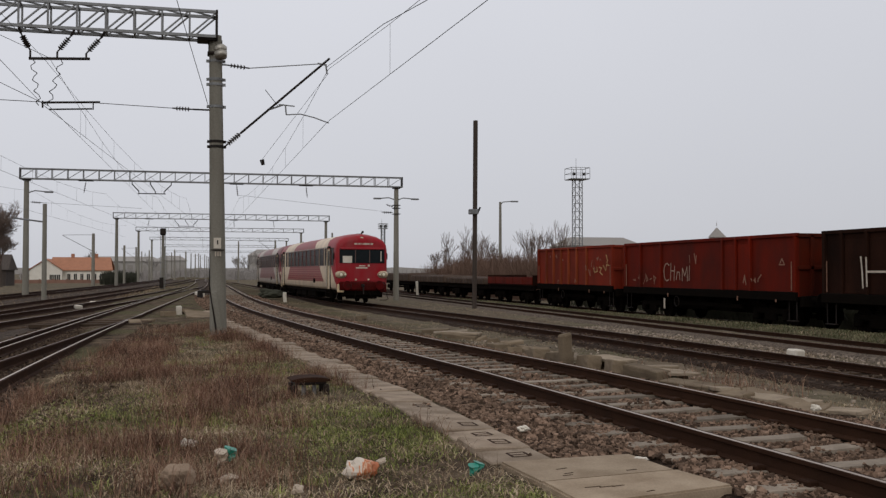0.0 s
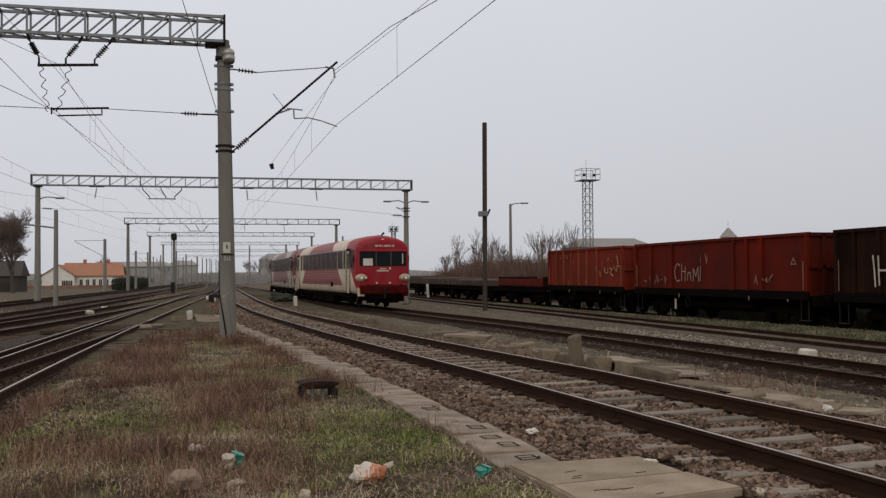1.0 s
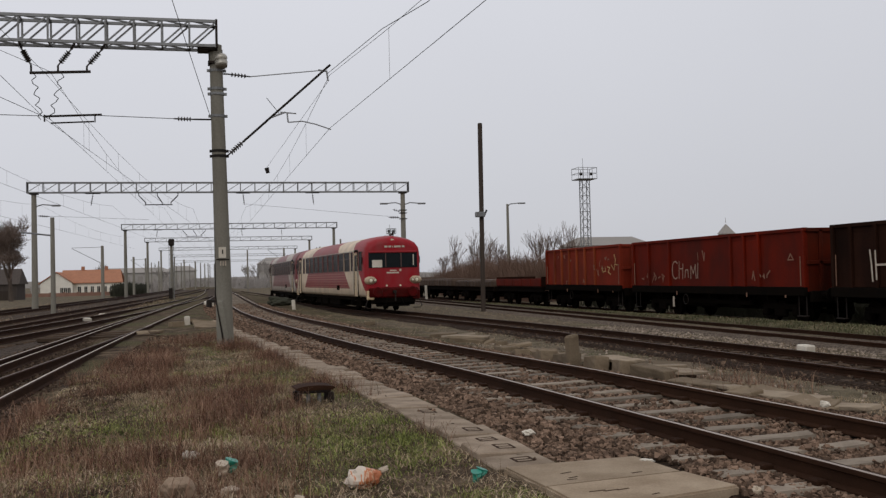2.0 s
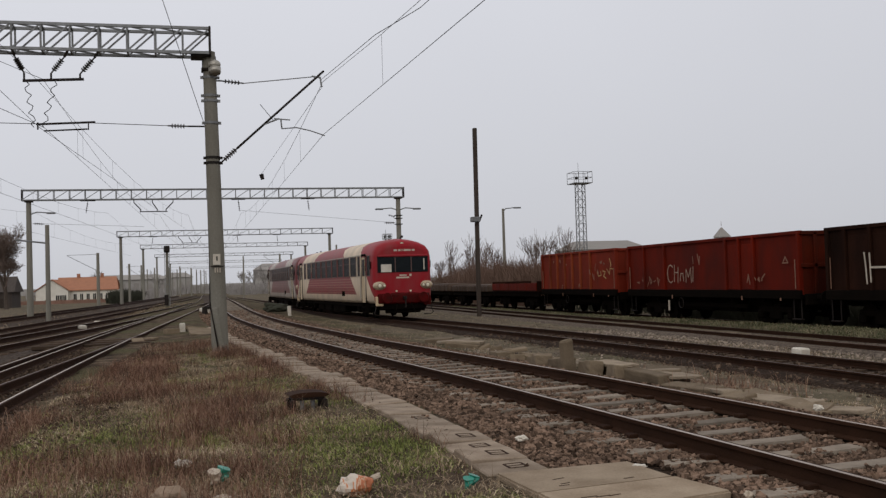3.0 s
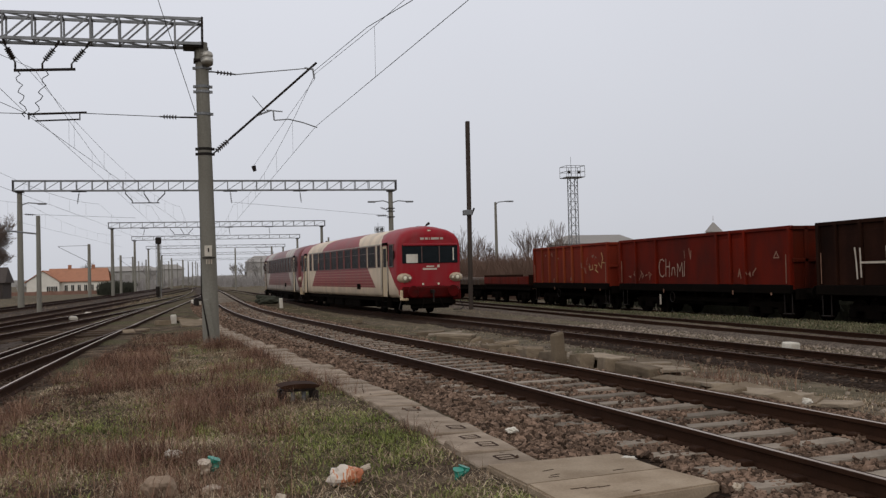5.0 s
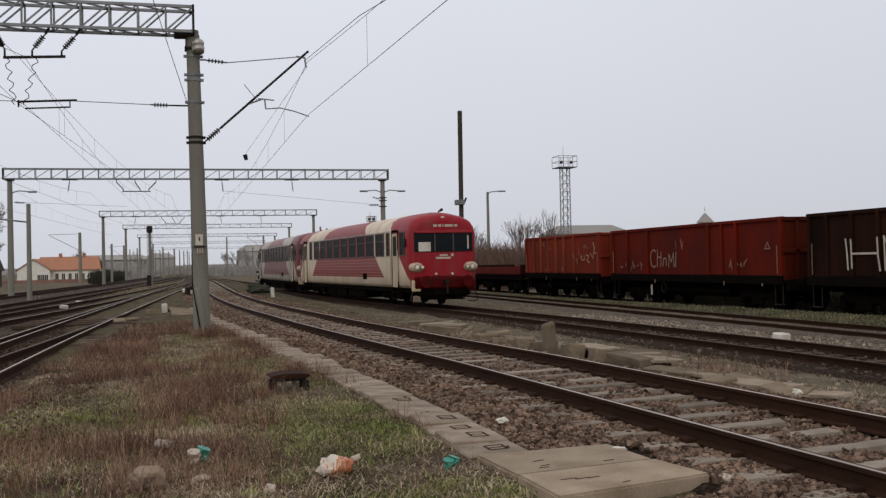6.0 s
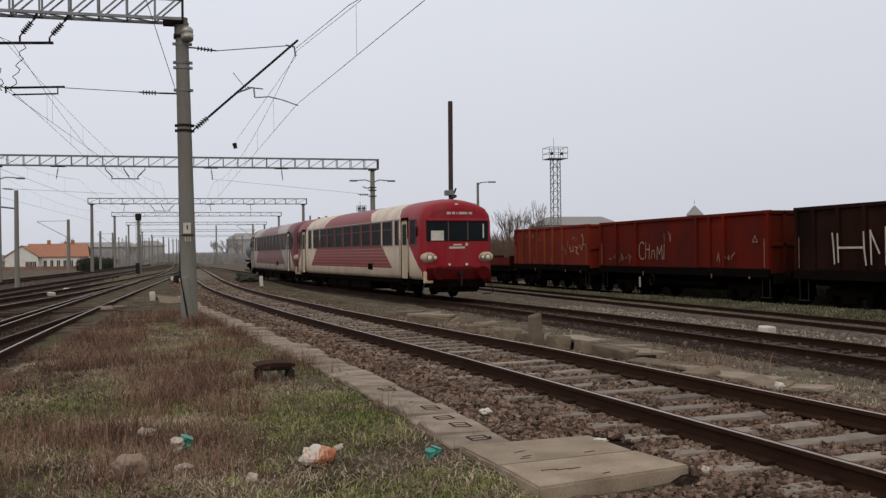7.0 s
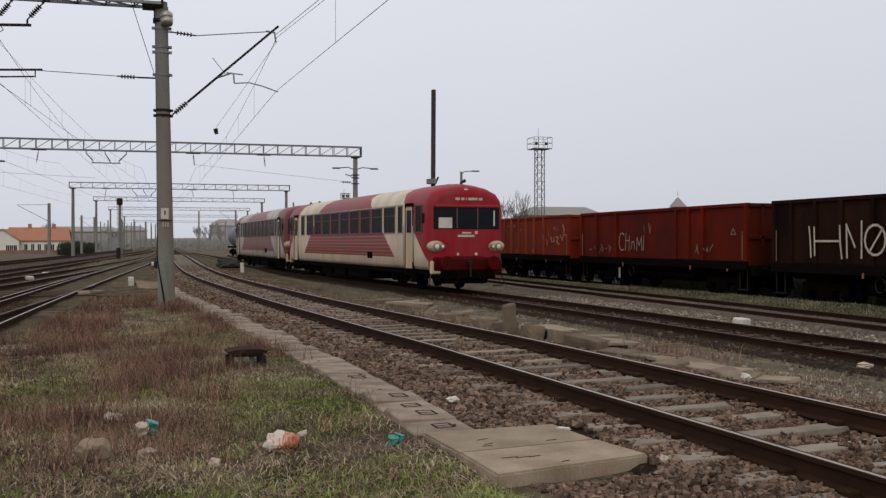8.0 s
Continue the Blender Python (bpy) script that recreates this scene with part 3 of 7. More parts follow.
def track(fx, y0, y1, z, head, old, label, stones_of="ballast_old", half=1.5, step=0.6, clips=0.0, max_y=110, sink=0.0, bed_on=True):
    path = [(fx(y), y) for y in np.concatenate([np.arange(y0, min(y1, 80), 0.8), np.arange(min(y1, 80), y1 + 0.1, 4.0)])]
    t = thing("railway_track", None, label, "track", "tracks of the yard", "structure")
    height = z if callable(z) else (lambda y: z)
    for s in (-1, 1):
        rail_mesh(path, s, z, head, t)
    if bed_on:
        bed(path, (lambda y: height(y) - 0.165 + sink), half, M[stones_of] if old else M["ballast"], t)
    y, i = y0 + 0.3, 0
    if fx is near_x:
        NEAR_SLEEPERS.clear()
    rnd = random.Random(int(height(0) * 100) + int(y0))
    while y < min(y1, max_y) and i < 300:
        x, x2 = fx(y), fx(y + 0.5)
        m = pose(x + rnd.uniform(-0.02, 0.02), y, height(y) - 0.158 - (0.012 if old else 0), 0, 0, -math.degrees(math.atan2(x2 - x, 0.5)) + rnd.uniform(-1, 1))
        sl = part("sleeper", SLEEPER_OLD if old else SLEEPER, None, t)
        sl.matrix_world = m
        if y < clips:
            c = part("rail_fastening", CLIP, None, t)
            c.matrix_world = m
        if fx is near_x:
            NEAR_SLEEPERS.append(y)
        y += step + rnd.uniform(-0.02, 0.02)
        i += 1
    return t


track(near_x, -45, 220, near_z, M["railtop"], False, "curved main track with bright rails on concrete sleepers in stony ballast", half=1.45, clips=30, max_y=130)
track(train_x, -45, 165, TRAIN_Z, M["railtop_old"], True, "dark rusty track on oily sleepers where the railcar runs", stones_of="ballast", half=1.35, step=0.62, max_y=60, sink=0.03)
track(lambda y: 16.45, -45, 150, SIDE_Z, M["railtop_old"], True, "rusty siding track half sunk in soil", half=1.3, step=0.65, max_y=50, sink=0.06)
track(lambda y: 20.7, -45, 160, WAGON_Z, M["railtop_old"], True, "rusty siding track under the parked wagons", half=1.3, step=0.65, max_y=60, sink=0.04)
left_a = curve_through([5, 13, 20, 30, 40, 58, 80, 120, 200], [-2.95, -2.85, -2.7, -2.3, -1.85, -0.95, 0.0, 1.1, 2.0], 4)
left_b = curve_through([10, 28, 35, 45, 55, 70, 100], [-8.6, -5.9, -5.0, -3.9, -2.9, -1.6, 0.4], 3)
left_c = curve_through([10, 38, 47, 63, 82, 120, 200], [-9.0, -7.2, -6.6, -5.5, -4.4, -2.4, 0.5], 3)
track(left_a, -45, 200, LEFT_Z, M["railtop"], True, "track with polished rails on dark sleepers beside the weeds", half=1.3, max_y=110, stones_of="ballast_dark")
track(left_b, -45, 100, LEFT_Z - 0.006, M["railtop"], True, "dull track that joins the polished one at a turnout", half=2.3, max_y=80, sink=-0.01, stones_of="ballast_dark")
track(left_c, -45, 200, LEFT_Z - 0.01, M["railtop_old"], True, "dull far track of the station throat", half=2.3, max_y=90, sink=-0.014, stones_of="ballast_dark")
track(lambda y: left_c(y) - 5.0, -45, 200, LEFT_Z - 0.02, M["railtop_old"], True, "outermost dull track of the station throat", half=2.2, max_y=90, stones_of="ballast_dark")


def turnout():
    """Closure rails of the turnout beside the polished track."""
    t = thing("turnout", None, "polished closure rails of a turnout with dull check rail", "turnout", kind="structure")
    a = curve_through([19.9, 26.8, 35.8, 47.3, 61.5], [-3.08, -2.88, -2.52, -2.08, -1.4], 2)
    b = curve_through([17.1, 19.1, 22.1, 27.7, 36], [-2.59, -2.44, -2.2, -1.8, -1.2], 2)
    rail_mesh([(a(y), y) for y in np.arange(9, 62, 1.0)], 0, LEFT_Z + 0.004, M["railtop"], t, "closure_rail")
    rail_mesh([(b(y), y) for y in np.arange(9, 36, 1.0)], 0, LEFT_Z + 0.004, M["railtop_old"], t, "check_rail")
    for y in (30.0, 31.2, 32.4):
        bm = fresh()
        box(bm, (left_a(y) - 0.2, y, LEFT_Z - 0.12), (3.2, 0.3, 0.12), bevel=0.02)
        part("long_sleeper", bm, M["sleeper_old"], t)


turnout()


# ---- overhead line: concrete mast, lattice gantries, cantilever, wires ----
def truss(name, parent, x0, x1, y, zb, zt, depth=0.5, bay=0.9, r=0.03, lite=False):
    """A lattice beam: four chords, then posts and diagonals as one web."""
    ys = (y - depth / 2, y + depth / 2)
    for yy in ys:
        for z in (zb, zt):
            bm = fresh()
            beam(bm, (x0, yy, z), (x1, yy, z), r * 2)
            part("chord", bm, M["galv"], parent)
    web = fresh()
    n = max(2, round((x1 - x0) / bay))
    for i in range(n + 1):
        x = x0 + (x1 - x0) * i / n
        for yy in ys:
            beam(web, (x, yy, zb), (x, yy, zt), r * 1.3)
            if i < n and not (lite and yy > y):
                beam(web, (x, yy, zb), (x + (x1 - x0) / n, yy, zt), r * 1.1)
        for z in (zb, zt):
            beam(web, (x, ys[0], z), (x, ys[1], z), r)
            if i < n and not lite:
                beam(web, (x, ys[0], z), (x + (x1 - x0) / n, ys[1], z), r)
    part("lattice_web", web, M["galv"], parent)
    for x in (x0, x1):
        bm = fresh()
        box(bm, (x, y, (zb + zt) / 2), (0.05, depth + 0.08, zt - zb + 0.1), bevel=0.008)
        part("end_plate", bm, M["iron"], parent)


def concrete_mast(parent, x, y, z0, z1, r0, r1, lean=0.0):
    """A tapered concrete mast in one piece."""
    bm = fresh()
    r = bmesh.ops.create_cone(bm, cap_ends=True, segments=18, radius1=r0, radius2=r1, depth=z1 - z0)
    bmesh.ops.bisect_plane(bm, geom=bm.verts[:] + bm.edges[:] + bm.faces[:], plane_co=(0, 0, 0), plane_no=(0, 0, 1))
    for v in bm.verts:
        z = v.co.z + (z0 + z1) / 2
        v.co = (v.co.x + x + lean * (z - z0), v.co.y + y, z)
    return part("mast", bm, M["mast"], parent)


def insulator(parent, a, b, r=0.085, sheds=6, name="insulator"):
    """A ribbed insulator string between two points, with end fittings."""
    a, b = Vector(a), Vector(b)
    bm = fresh()
    bar(bm, a, b, 0.018, seg=6)
    core = part(name, bm, M["porcelain"], parent)
    d = b - a
    for i in range(sheds):
        c = a + d * (0.22 + 0.56 * i / max(1, sheds - 1))
        w = d.normalized() * (d.length * 0.035)
        part("shed", bar(fresh(), c - w, c + w, r, r * 0.55, seg=10), M["porcelain"], core)
    return core


MX, MY = 0.92, 24.0
LEAN = -0.016


def near_gantry():
    g = thing("catenary_gantry", None, "tall tapered concrete mast carrying a steel lattice beam over the tracks", "gantry", "gantries over the tracks")
    concrete_mast(g, MX, MY, -0.3, 7.05, 0.20, 0.145, LEAN)
    top = MX + LEAN * 7.3
    # flat-sided concrete foot collar
    bm = fresh()
    box(bm, (MX, MY, -0.03), (0.5, 0.5, 0.16), bevel=0.04)
    part("foundation", bm, M["concrete"], g)
    truss("beam", g, -22.5, 0.83, MY, 6.98, 7.55, 0.5, 0.62, 0.032)
    bm = fresh()
    box(bm, (0.62, MY, 6.93), (0.46, 0.46, 0.07), bevel=0.01)
    for dx in (-0.14, 0.14):
        bar(bm, (top + dx, MY, 6.6), (top + dx, MY, 6.95), 0.022)
    box(bm, (top, MY, 6.62), (0.36, 0.36, 0.06), bevel=0.01)
    part("saddle", bm, M["iron"], g)
    for z in (6.45, 6.02, 5.9, 5.38, 4.56, 4.44):
        bm = fresh()
        x = MX + LEAN * z
        bar(bm, (x, MY, z - 0.03), (x, MY, z + 0.03), 0.164 + (6.5 - z) * 0.007, seg=16)
        box(bm, (x + 0.17, MY, z), (0.10, 0.06, 0.06))
        box(bm, (x - 0.17, MY, z), (0.10, 0.06, 0.06))
        part("clamp_band", bm, M["galv"] if z not in (4.56, 4.44) else M["iron"], g)
    # floodlight housing at the head of the mast
    bm = fresh()
    ball(bm, (top + 0.12, MY - 0.18, 6.72), 0.15, (1.0, 1.0, 0.8))
    bar(bm, (top + 0.12, MY - 0.2, 6.62), (top + 0.13, MY - 0.24, 6.5), 0.15, 0.13, seg=14)
    part("floodlight", bm, M["alu"], g, "pale grey round floodlight housing", True)
    # number plates on the mast as plain plates with bars
    bm = fresh()
    x = MX + LEAN * 2.1
    box(bm, (x - 0.01, MY - 0.195, 2.18), (0.17, 0.012, 0.25), bevel=0.004)
    plate = part("sign_plate", bm, M["white"], g, "white number plate")
    bm = fresh()
    box(bm, (x - 0.005, MY - 0.204, 2.2), (0.03, 0.004, 0.10))
    part("number_bar", bm, M["iron"], plate)
    bm = fresh()
    for i in range(3):
        box(bm, (x - 0.05 + i * 0.055, MY - 0.2, 1.93), (0.03, 0.004, 0.11))
    part("painted_number", bm, M["chalk"], g)
    bm = fresh()
    box(bm, (x, MY - 0.19, 2.02), (0.30, 0.02, 0.025))
    part("strap", bm, M["iron"], g)
    # earthing cable down the mast and a leaning stub beside it
    bm = fresh()
    bar(bm, (MX - 0.19, MY - 0.06, 4.4), (MX - 0.215, MY - 0.06, 1.2), 0.012, seg=6)
    bar(bm, (MX - 0.215, MY - 0.06, 1.2), (MX - 0.05, MY - 0.24, 0.1), 0.02, seg=6)
    part("earthing_cable", bm, M["iron"], g)
    bm = fresh()
    box(bm, (MX - 0.03, MY - 0.2, 0.55), (0.13, 0.10, 1.05), Euler((0, radians(-9), 0)).to_matrix(), bevel=0.02)
    part("cable_cover", bm, M["mast"], g)
    # far support of the beam, outside the view
    concrete_mast(g, -22.2, MY, -0.3, 7.05, 0.20, 0.145, 0)
    # three drop brackets with a cross tube below the beam
    bm = fresh()
    beam(bm, (-3.28, MY, 6.3), (-1.98, MY, 6.36), 0.055)
    part("cross_tube", bm, M["iron"], g)
    for xt, xb in ((-3.5, -3.25), (-2.32, -2.68), (-1.66, -2.06)):
        insulator(g, (xt * 0.8 + xb * 0.2, MY, 6.86), (xb, MY, 6.48), 0.075)
        part("drop_bracket", beam(fresh(), (xt, MY, 7.0), (xt * 0.8 + xb * 0.2, MY, 6.86), 0.05), M["iron"], g)
        part("drop_rod", beam(fresh(), (xb, MY, 6.48), (xb, MY, 6.33), 0.04), M["iron"], g)


def cantilever():
    c = thing("cantilever_arm", None, "slanting steel tube cantilever with ribbed insulators on the mast", "cantilever")
    x = MX + LEAN * 5
    foot, tip = Vector((x + 0.2, MY, 4.46)), Vector((3.42, MY, 6.6))
    insulator(c, foot, foot + (tip - foot) * 0.17, 0.07, 6)
    bm = fresh()
    bar(bm, foot + (tip - foot) * 0.15, tip + (tip - foot) * 0.03, 0.027, seg=10)
    part("strut_tube", bm, M["iron"], c)
    insulator(c, (x + 0.22, MY, 6.38), (x + 0.75, MY, 6.33), 0.06, 5)
    bm = fresh()
    bar(bm, (x + 0.12, MY, 6.38), (x + 0.24, MY, 6.38), 0.02, seg=6)
    bar(bm, (x + 0.75, MY, 6.33), (3.25, MY, 6.52), 0.012, seg=6)
    bar(bm, (3.2, MY, 6.53), (3.42, MY, 6.5), 0.022, seg=6)
    bar(bm, (3.4, MY, 6.52), (3.43, MY, 6.28), 0.02, seg=6)
    part("tie_rod", bm, M["galv"], c)
    a = foot + (tip - foot) * 0.42
    bm = fresh()
    bar(bm, a, (2.40, MY, 5.50), 0.02, seg=6)
    part("stay", bm, M["galv"], c)
    part("registration_tube", bar(fresh(), (2.28, MY, 5.50), (2.66, MY, 5.47), 0.015, seg=6), M["galv"], c)
    part("drop_link", bar(fresh(), (2.44, MY, 5.5), (2.46, MY, 5.26), 0.018, seg=6), M["galv"], c)
    bm = fresh()
    pts = [(2.46, MY, 5.26), (2.8, MY, 5.29), (3.12, MY, 5.22), (3.48, MY, 5.10)]
    for p, q in zip(pts, pts[1:]):
        bar(bm, p, q, 0.014, seg=6)
    part("steady_arm", bm, M["galv"], c)
    # pull-off on the other side of the mast
    d = thing("pull_off_arm", None, "horizontal steel pull-off rod with ribbed insulator towards the polished track", "cantilever")
    insulator(d, (0.30, MY, 5.30), (-0.16, MY, 5.31), 0.06, 5)
    bm = fresh()
    bar(bm, (x - 0.14, MY, 5.30), (0.30, MY, 5.30), 0.02, seg=6)
    bar(bm, (-0.16, MY, 5.31), (-1.85, MY, 5.36), 0.008, seg=6)
    bar(bm, (-1.75, MY, 5.38), (-2.98, MY, 5.32), 0.025, seg=6)
    bar(bm, (-2.98, MY, 5.36), (-2.98, MY, 5.20), 0.02, seg=6)
    bar(bm, (-2.85, MY, 5.17), (-1.92, MY, 5.22), 0.018, seg=6)
    bar(bm, (-1.9, MY, 5.38), (-1.9, MY, 5.2), 0.015, seg=6)
    bar(bm, (-2.98, MY, 5.33), (-8.0, MY, 5.42), 0.008, seg=6)
    part("rod", bm, M["iron"], d)


def street_arm(bm, x, y, z, s, out=1.1):
    pts = [(x, y, z - 0.5), (x + s * 0.15, y, z - 0.12), (x + s * 0.5, y, z), (x + s * out, y, z - 0.05)]
    for a, b in zip(pts, pts[1:]):
        bar(bm, a, b, 0.035, seg=6)
    box(bm, (x + s * (out + 0.22), y, z - 0.07), (0.55, 0.2, 0.11), bevel=0.03)


def far_gantry(y, x0, x1, zb=7.37, zt=8.0, lamps=False, bay=0.95):
    g = thing("catenary_gantry", None, "steel lattice beam on two concrete masts spanning all tracks", "gantry", "gantries over the tracks")
    truss("beam", g, x0, x1, y, zb, zt, 0.5, bay, 0.035, lite=True)
    for x in (x0 + 0.38, x1 - 0.38):
        concrete_mast(g, x, y, -1.2, zb - 0.08, 0.21, 0.15)
        bm = fresh()
        box(bm, (x, y, zb - 0.06), (0.5, 0.5, 0.12), bevel=0.01)
        part("saddle", bm, M["iron"], g)
    if lamps:
        for x, sides in ((x0 + 0.38, (1,)), (x1 - 0.38, (-1, 1))):
            for s in sides:
                bm = fresh()
                street_arm(bm, x, y, 6.62, s)
                part("lamp_arm", bm, M["galv"], g)
        for z in (6.1, 5.9, 5.5):
            bm = fresh()
            box(bm, (x1 - 0.38, y, z), (0.5, 0.4, 0.05))
            part("clamp_band", bm, M["iron"], g)
        insulator(g, (x1 - 0.6, y, 5.6), (x1 - 1.4, y, 5.6), 0.09, 4)
        insulator(g, (x1 - 0.6, y, 6.0), (x1 - 1.1, y, 6.15), 0.09, 3)
        insulator(g, (x0 + 0.6, y, 5.9), (x0 + 1.3, y, 5.85), 0.08, 4)
    # trapezoid drop frame and single hangers below the beam
    if y < 130:
        xa = x0 + (x1 - x0) * 0.275
        for top, low in ((0.0, 0.42), (1.15, 1.45), (2.45, 2.0)):
            bm = fresh()
            beam(bm, (xa + top, y, zb), (xa + top, y, zb - 0.22), 0.05)
            beam(bm, (xa + top, y, zb - 0.2), (xa + low, y, zb - 0.66), 0.065)
            beam(bm, (xa + low, y, zb - 0.64), (xa + low, y, zb - 0.8), 0.05)
            part("drop_bracket", bm, M["iron"], g)
        part("cross_tube", beam(fresh(), (xa + 0.36, y, zb - 0.8), (xa + 2.1, y, zb - 0.8), 0.06), M["iron"], g)
    for fx in (0.16, 0.545, 0.732):
        xa = x0 + (x1 - x0) * fx
        if y < 130:
            insulator(g, (xa, y, zb - 0.1), (xa - 0.12 + 0.2 * (fx > 0.5), y, zb - 0.85), 0.06, 4)
            bm = fresh()
            box(bm, (xa, y, zb - 0.05), (0.9, 0.3, 0.06))
            part("hanger_plate", bm, M["iron"], g)
    return g


near_gantry()
cantilever()
far_gantry(67.4, -10.35, 14.2, lamps=True)
far_gantry(115.5, -8.4, 15.5, 7.4, 8.0, bay=1.2)
far_gantry(152.0, -8.0, 16.4, 7.45, 8.0, bay=1.5)
far_gantry(196.0, -7.9, 18.1, 7.5, 8.0, bay=1.8)
far_gantry(250.0, -7.0, 20.0, 7.5, 8.0, bay=2.2)
far_gantry(320.0, -6.0, 22.0, 7.5, 8.0, bay=2.6)


def overhead_line(name_label, xs_ys, contact=5.2, mess=6.5, sag=0.7, drop_step=6.0, spans=True):
    """Contact wire, sagging messenger wire and droppers over one track."""
    t = thing("overhead_line", None, name_label, "overhead wire", "overhead wires")
    bmc, bmm = [], []
    drops = []
    for (x0, y0), (x1, y1) in zip(xs_ys, xs_ys[1:]):
        n = 8
        for i in range(n + 1):
            k = i / n
            x, y = x0 + (x1 - x0) * k, y0 + (y1 - y0) * k
            zm = mess - sag * 4 * k * (1 - k)
            bmc.append((x, y, contact))
            bmm.append((x, y, zm))
            if 0 < i < n:
                drops.append(((x, y, contact), (x, y, zm)))
    part("contact_wire", wire(bmc, 0.007), M["wire"], t)
    part("messenger_wire", wire(bmm, 0.006), M["wire"], t)
    for a, b in drops:
        part("dropper", bar(fresh(), a, b, 0.0035, seg=3, caps=False), M["wire"], t)
    return t


overhead_line("copper contact wire and messenger over the curved main track", [(6.3, -24), (3.46, 24), (3.2, 67.4), (2.4, 115.5), (2.3, 196)], 5.14, 6.4, 0.75)
overhead_line("copper contact wire and messenger over the polished track", [(-3.3, -24), (-2.95, 24), (-0.2, 67.4), (1.2, 115.5), (1.9, 196)], 5.25, 6.3, 0.6)
overhead_line("second pair of wires over the turnout", [(-11.5, -20), (-2.85, 24), (-2.0, 67.4), (-0.3, 115.5)], 5.25, 6.34, 0.7)
overhead_line("copper wires over the outer tracks", [(-9.0, -5), (-7.6, 24), (-5.2, 67.4), (-3.0, 115.5), (0.0, 196)], 5.3, 6.5, 0.7)
overhead_line("copper wires over the outermost track", [(-14.0, 0), (-12.0, 30), (-9.6, 67.4), (-7.0, 115.5)], 5.3, 6.6, 0.6)


def loose_wires():
    t = thing("feeder_wire", None, "slack feeder wires and a tensioning wire between the masts", "overhead wire", "overhead wires")
    for pts in ([(3.42, MY, 6.45), (3.78, 18.5, 6.18), (4.26, 16.7, 6.22), (6.2, 4, 6.9)],
                [(-0.46, 21.0, 8.5), (0.62, MY, 5.5), (0.68, MY, 5.32)],
                [(1.95, MY - 0.2, 5.8), (2.25, MY - 0.1, 5.45)],
                [(3.0, 67.4, 6.6), (13.6, 67.4, 5.6)], [(-9.6, 67.4, 5.9), (-3.0, 67.4, 5.6)]):
        part("wire", wire(pts, 0.008), M["wire"], t)
    for x0, x1 in ((-3.22, -3.05), (-2.6, -2.85)):
        bm = fresh()
        pts = [(x0 + (x1 - x0) * k + 0.07 * math.sin(k * 25), MY, 6.3 - 1.05 * k) for k in np.linspace(0, 1, 14)]
        for a, b in zip(pts, pts[1:]):
            bar(bm, a, b, 0.009, seg=4, caps=False)
        part("jumper_wire", bm, M["wire"], t)
    # small weight on the wires
    bm = fresh()
    bar(bm, (2.92, 40, 5.95), (2.97, 40, 5.74), 0.09, 0.07, seg=8)
    part("wire_weight", bm, M["iron"], t)
    part("wire", wire([(2.92, 40, 5.95), (3.46, 24, 6.3)], 0.006), M["wire"], t)


loose_wires()


# ---- railcar set: motor car and trailer ----
def body_ring(y, wsc, top, zlow=0.76):
    half = [(1.33, zlow), (1.41, 0.90), (1.425, 1.6), (1.425, 2.3), (1.42, 2.78), (1.37, 3.06), (1.20, 3.31), (0.88, 3.47), (0.45, 3.57), (0.0, 3.61)]
    pts = []
    for x, z in half:
        zz = z if z < 2.75 else 2.75 + (z - 2.75) * (top - 2.75) / 0.86
        pts.append((x * wsc, y, zz))
    return pts + [(-x, y, z) for x, y, z in pts[-2::-1]]


def car_body(paint):
    bm = fresh()
    st = [(-0.05, 0.80, 3.22), (-0.035, 0.88, 3.32), (0.02, 0.94, 3.41), (0.13, 0.975, 3.48), (0.32, 0.995, 3.54), (0.7, 1.0, 3.59), (1.3, 1.0, 3.61)]
    back = [(CAR_L - y, w, t) for y, w, t in st[::-1]]
    rings = []
    for y, w, t in st + [(y, 1.0, 3.61) for y in np.arange(2.5, CAR_L - 1.5, 1.6)] + back:
        rings.append([bm.verts.new(p) for p in body_ring(float(y), w, t)])
    k = len(rings[0])
    for a, b in zip(rings, rings[1:]):
        for i in range(k):
            bm.faces.new((a[i], a[(i + 1) % k], b[(i + 1) % k], b[i]))
    bm.faces.new(rings[0][::-1])
    bm.faces.new(rings[-1])
    bmesh.ops.recalc_face_normals(bm, faces=bm.faces)
    me = mesh_of("body", bm, M[paint])
    me.polygons.foreach_set("use_smooth", [len(p.vertices) == 4 for p in me.polygons])
    return me


def framed_window(parent, x, y0, y1, z0, z1, name="window", split=True):
    """A side window: aluminium frame proud of the body, dark pane inside it, a sliding-light bar."""
    s = 1 if x > 0 else -1
    w = part(name, box(fresh(), (x + s * 0.004, (y0 + y1) / 2, (z0 + z1) / 2), (0.012, y1 - y0, z1 - z0)), M["glass_dull"], parent)
    bm = fresh()
    t = 0.035
    for a in (y0, y1):
        box(bm, (x + s * 0.012, a, (z0 + z1) / 2), (0.03, t, z1 - z0 + t))
    for a in (z0, z1):
        box(bm, (x + s * 0.012, (y0 + y1) / 2, a), (0.03, y1 - y0 - t, t))
    if split:
        box(bm, (x + s * 0.010, (y0 + y1) / 2, z0 + (z1 - z0) * 0.66), (0.02, y1 - y0 - t, 0.02))
    part("window_frame", bm, M["frame"], w)


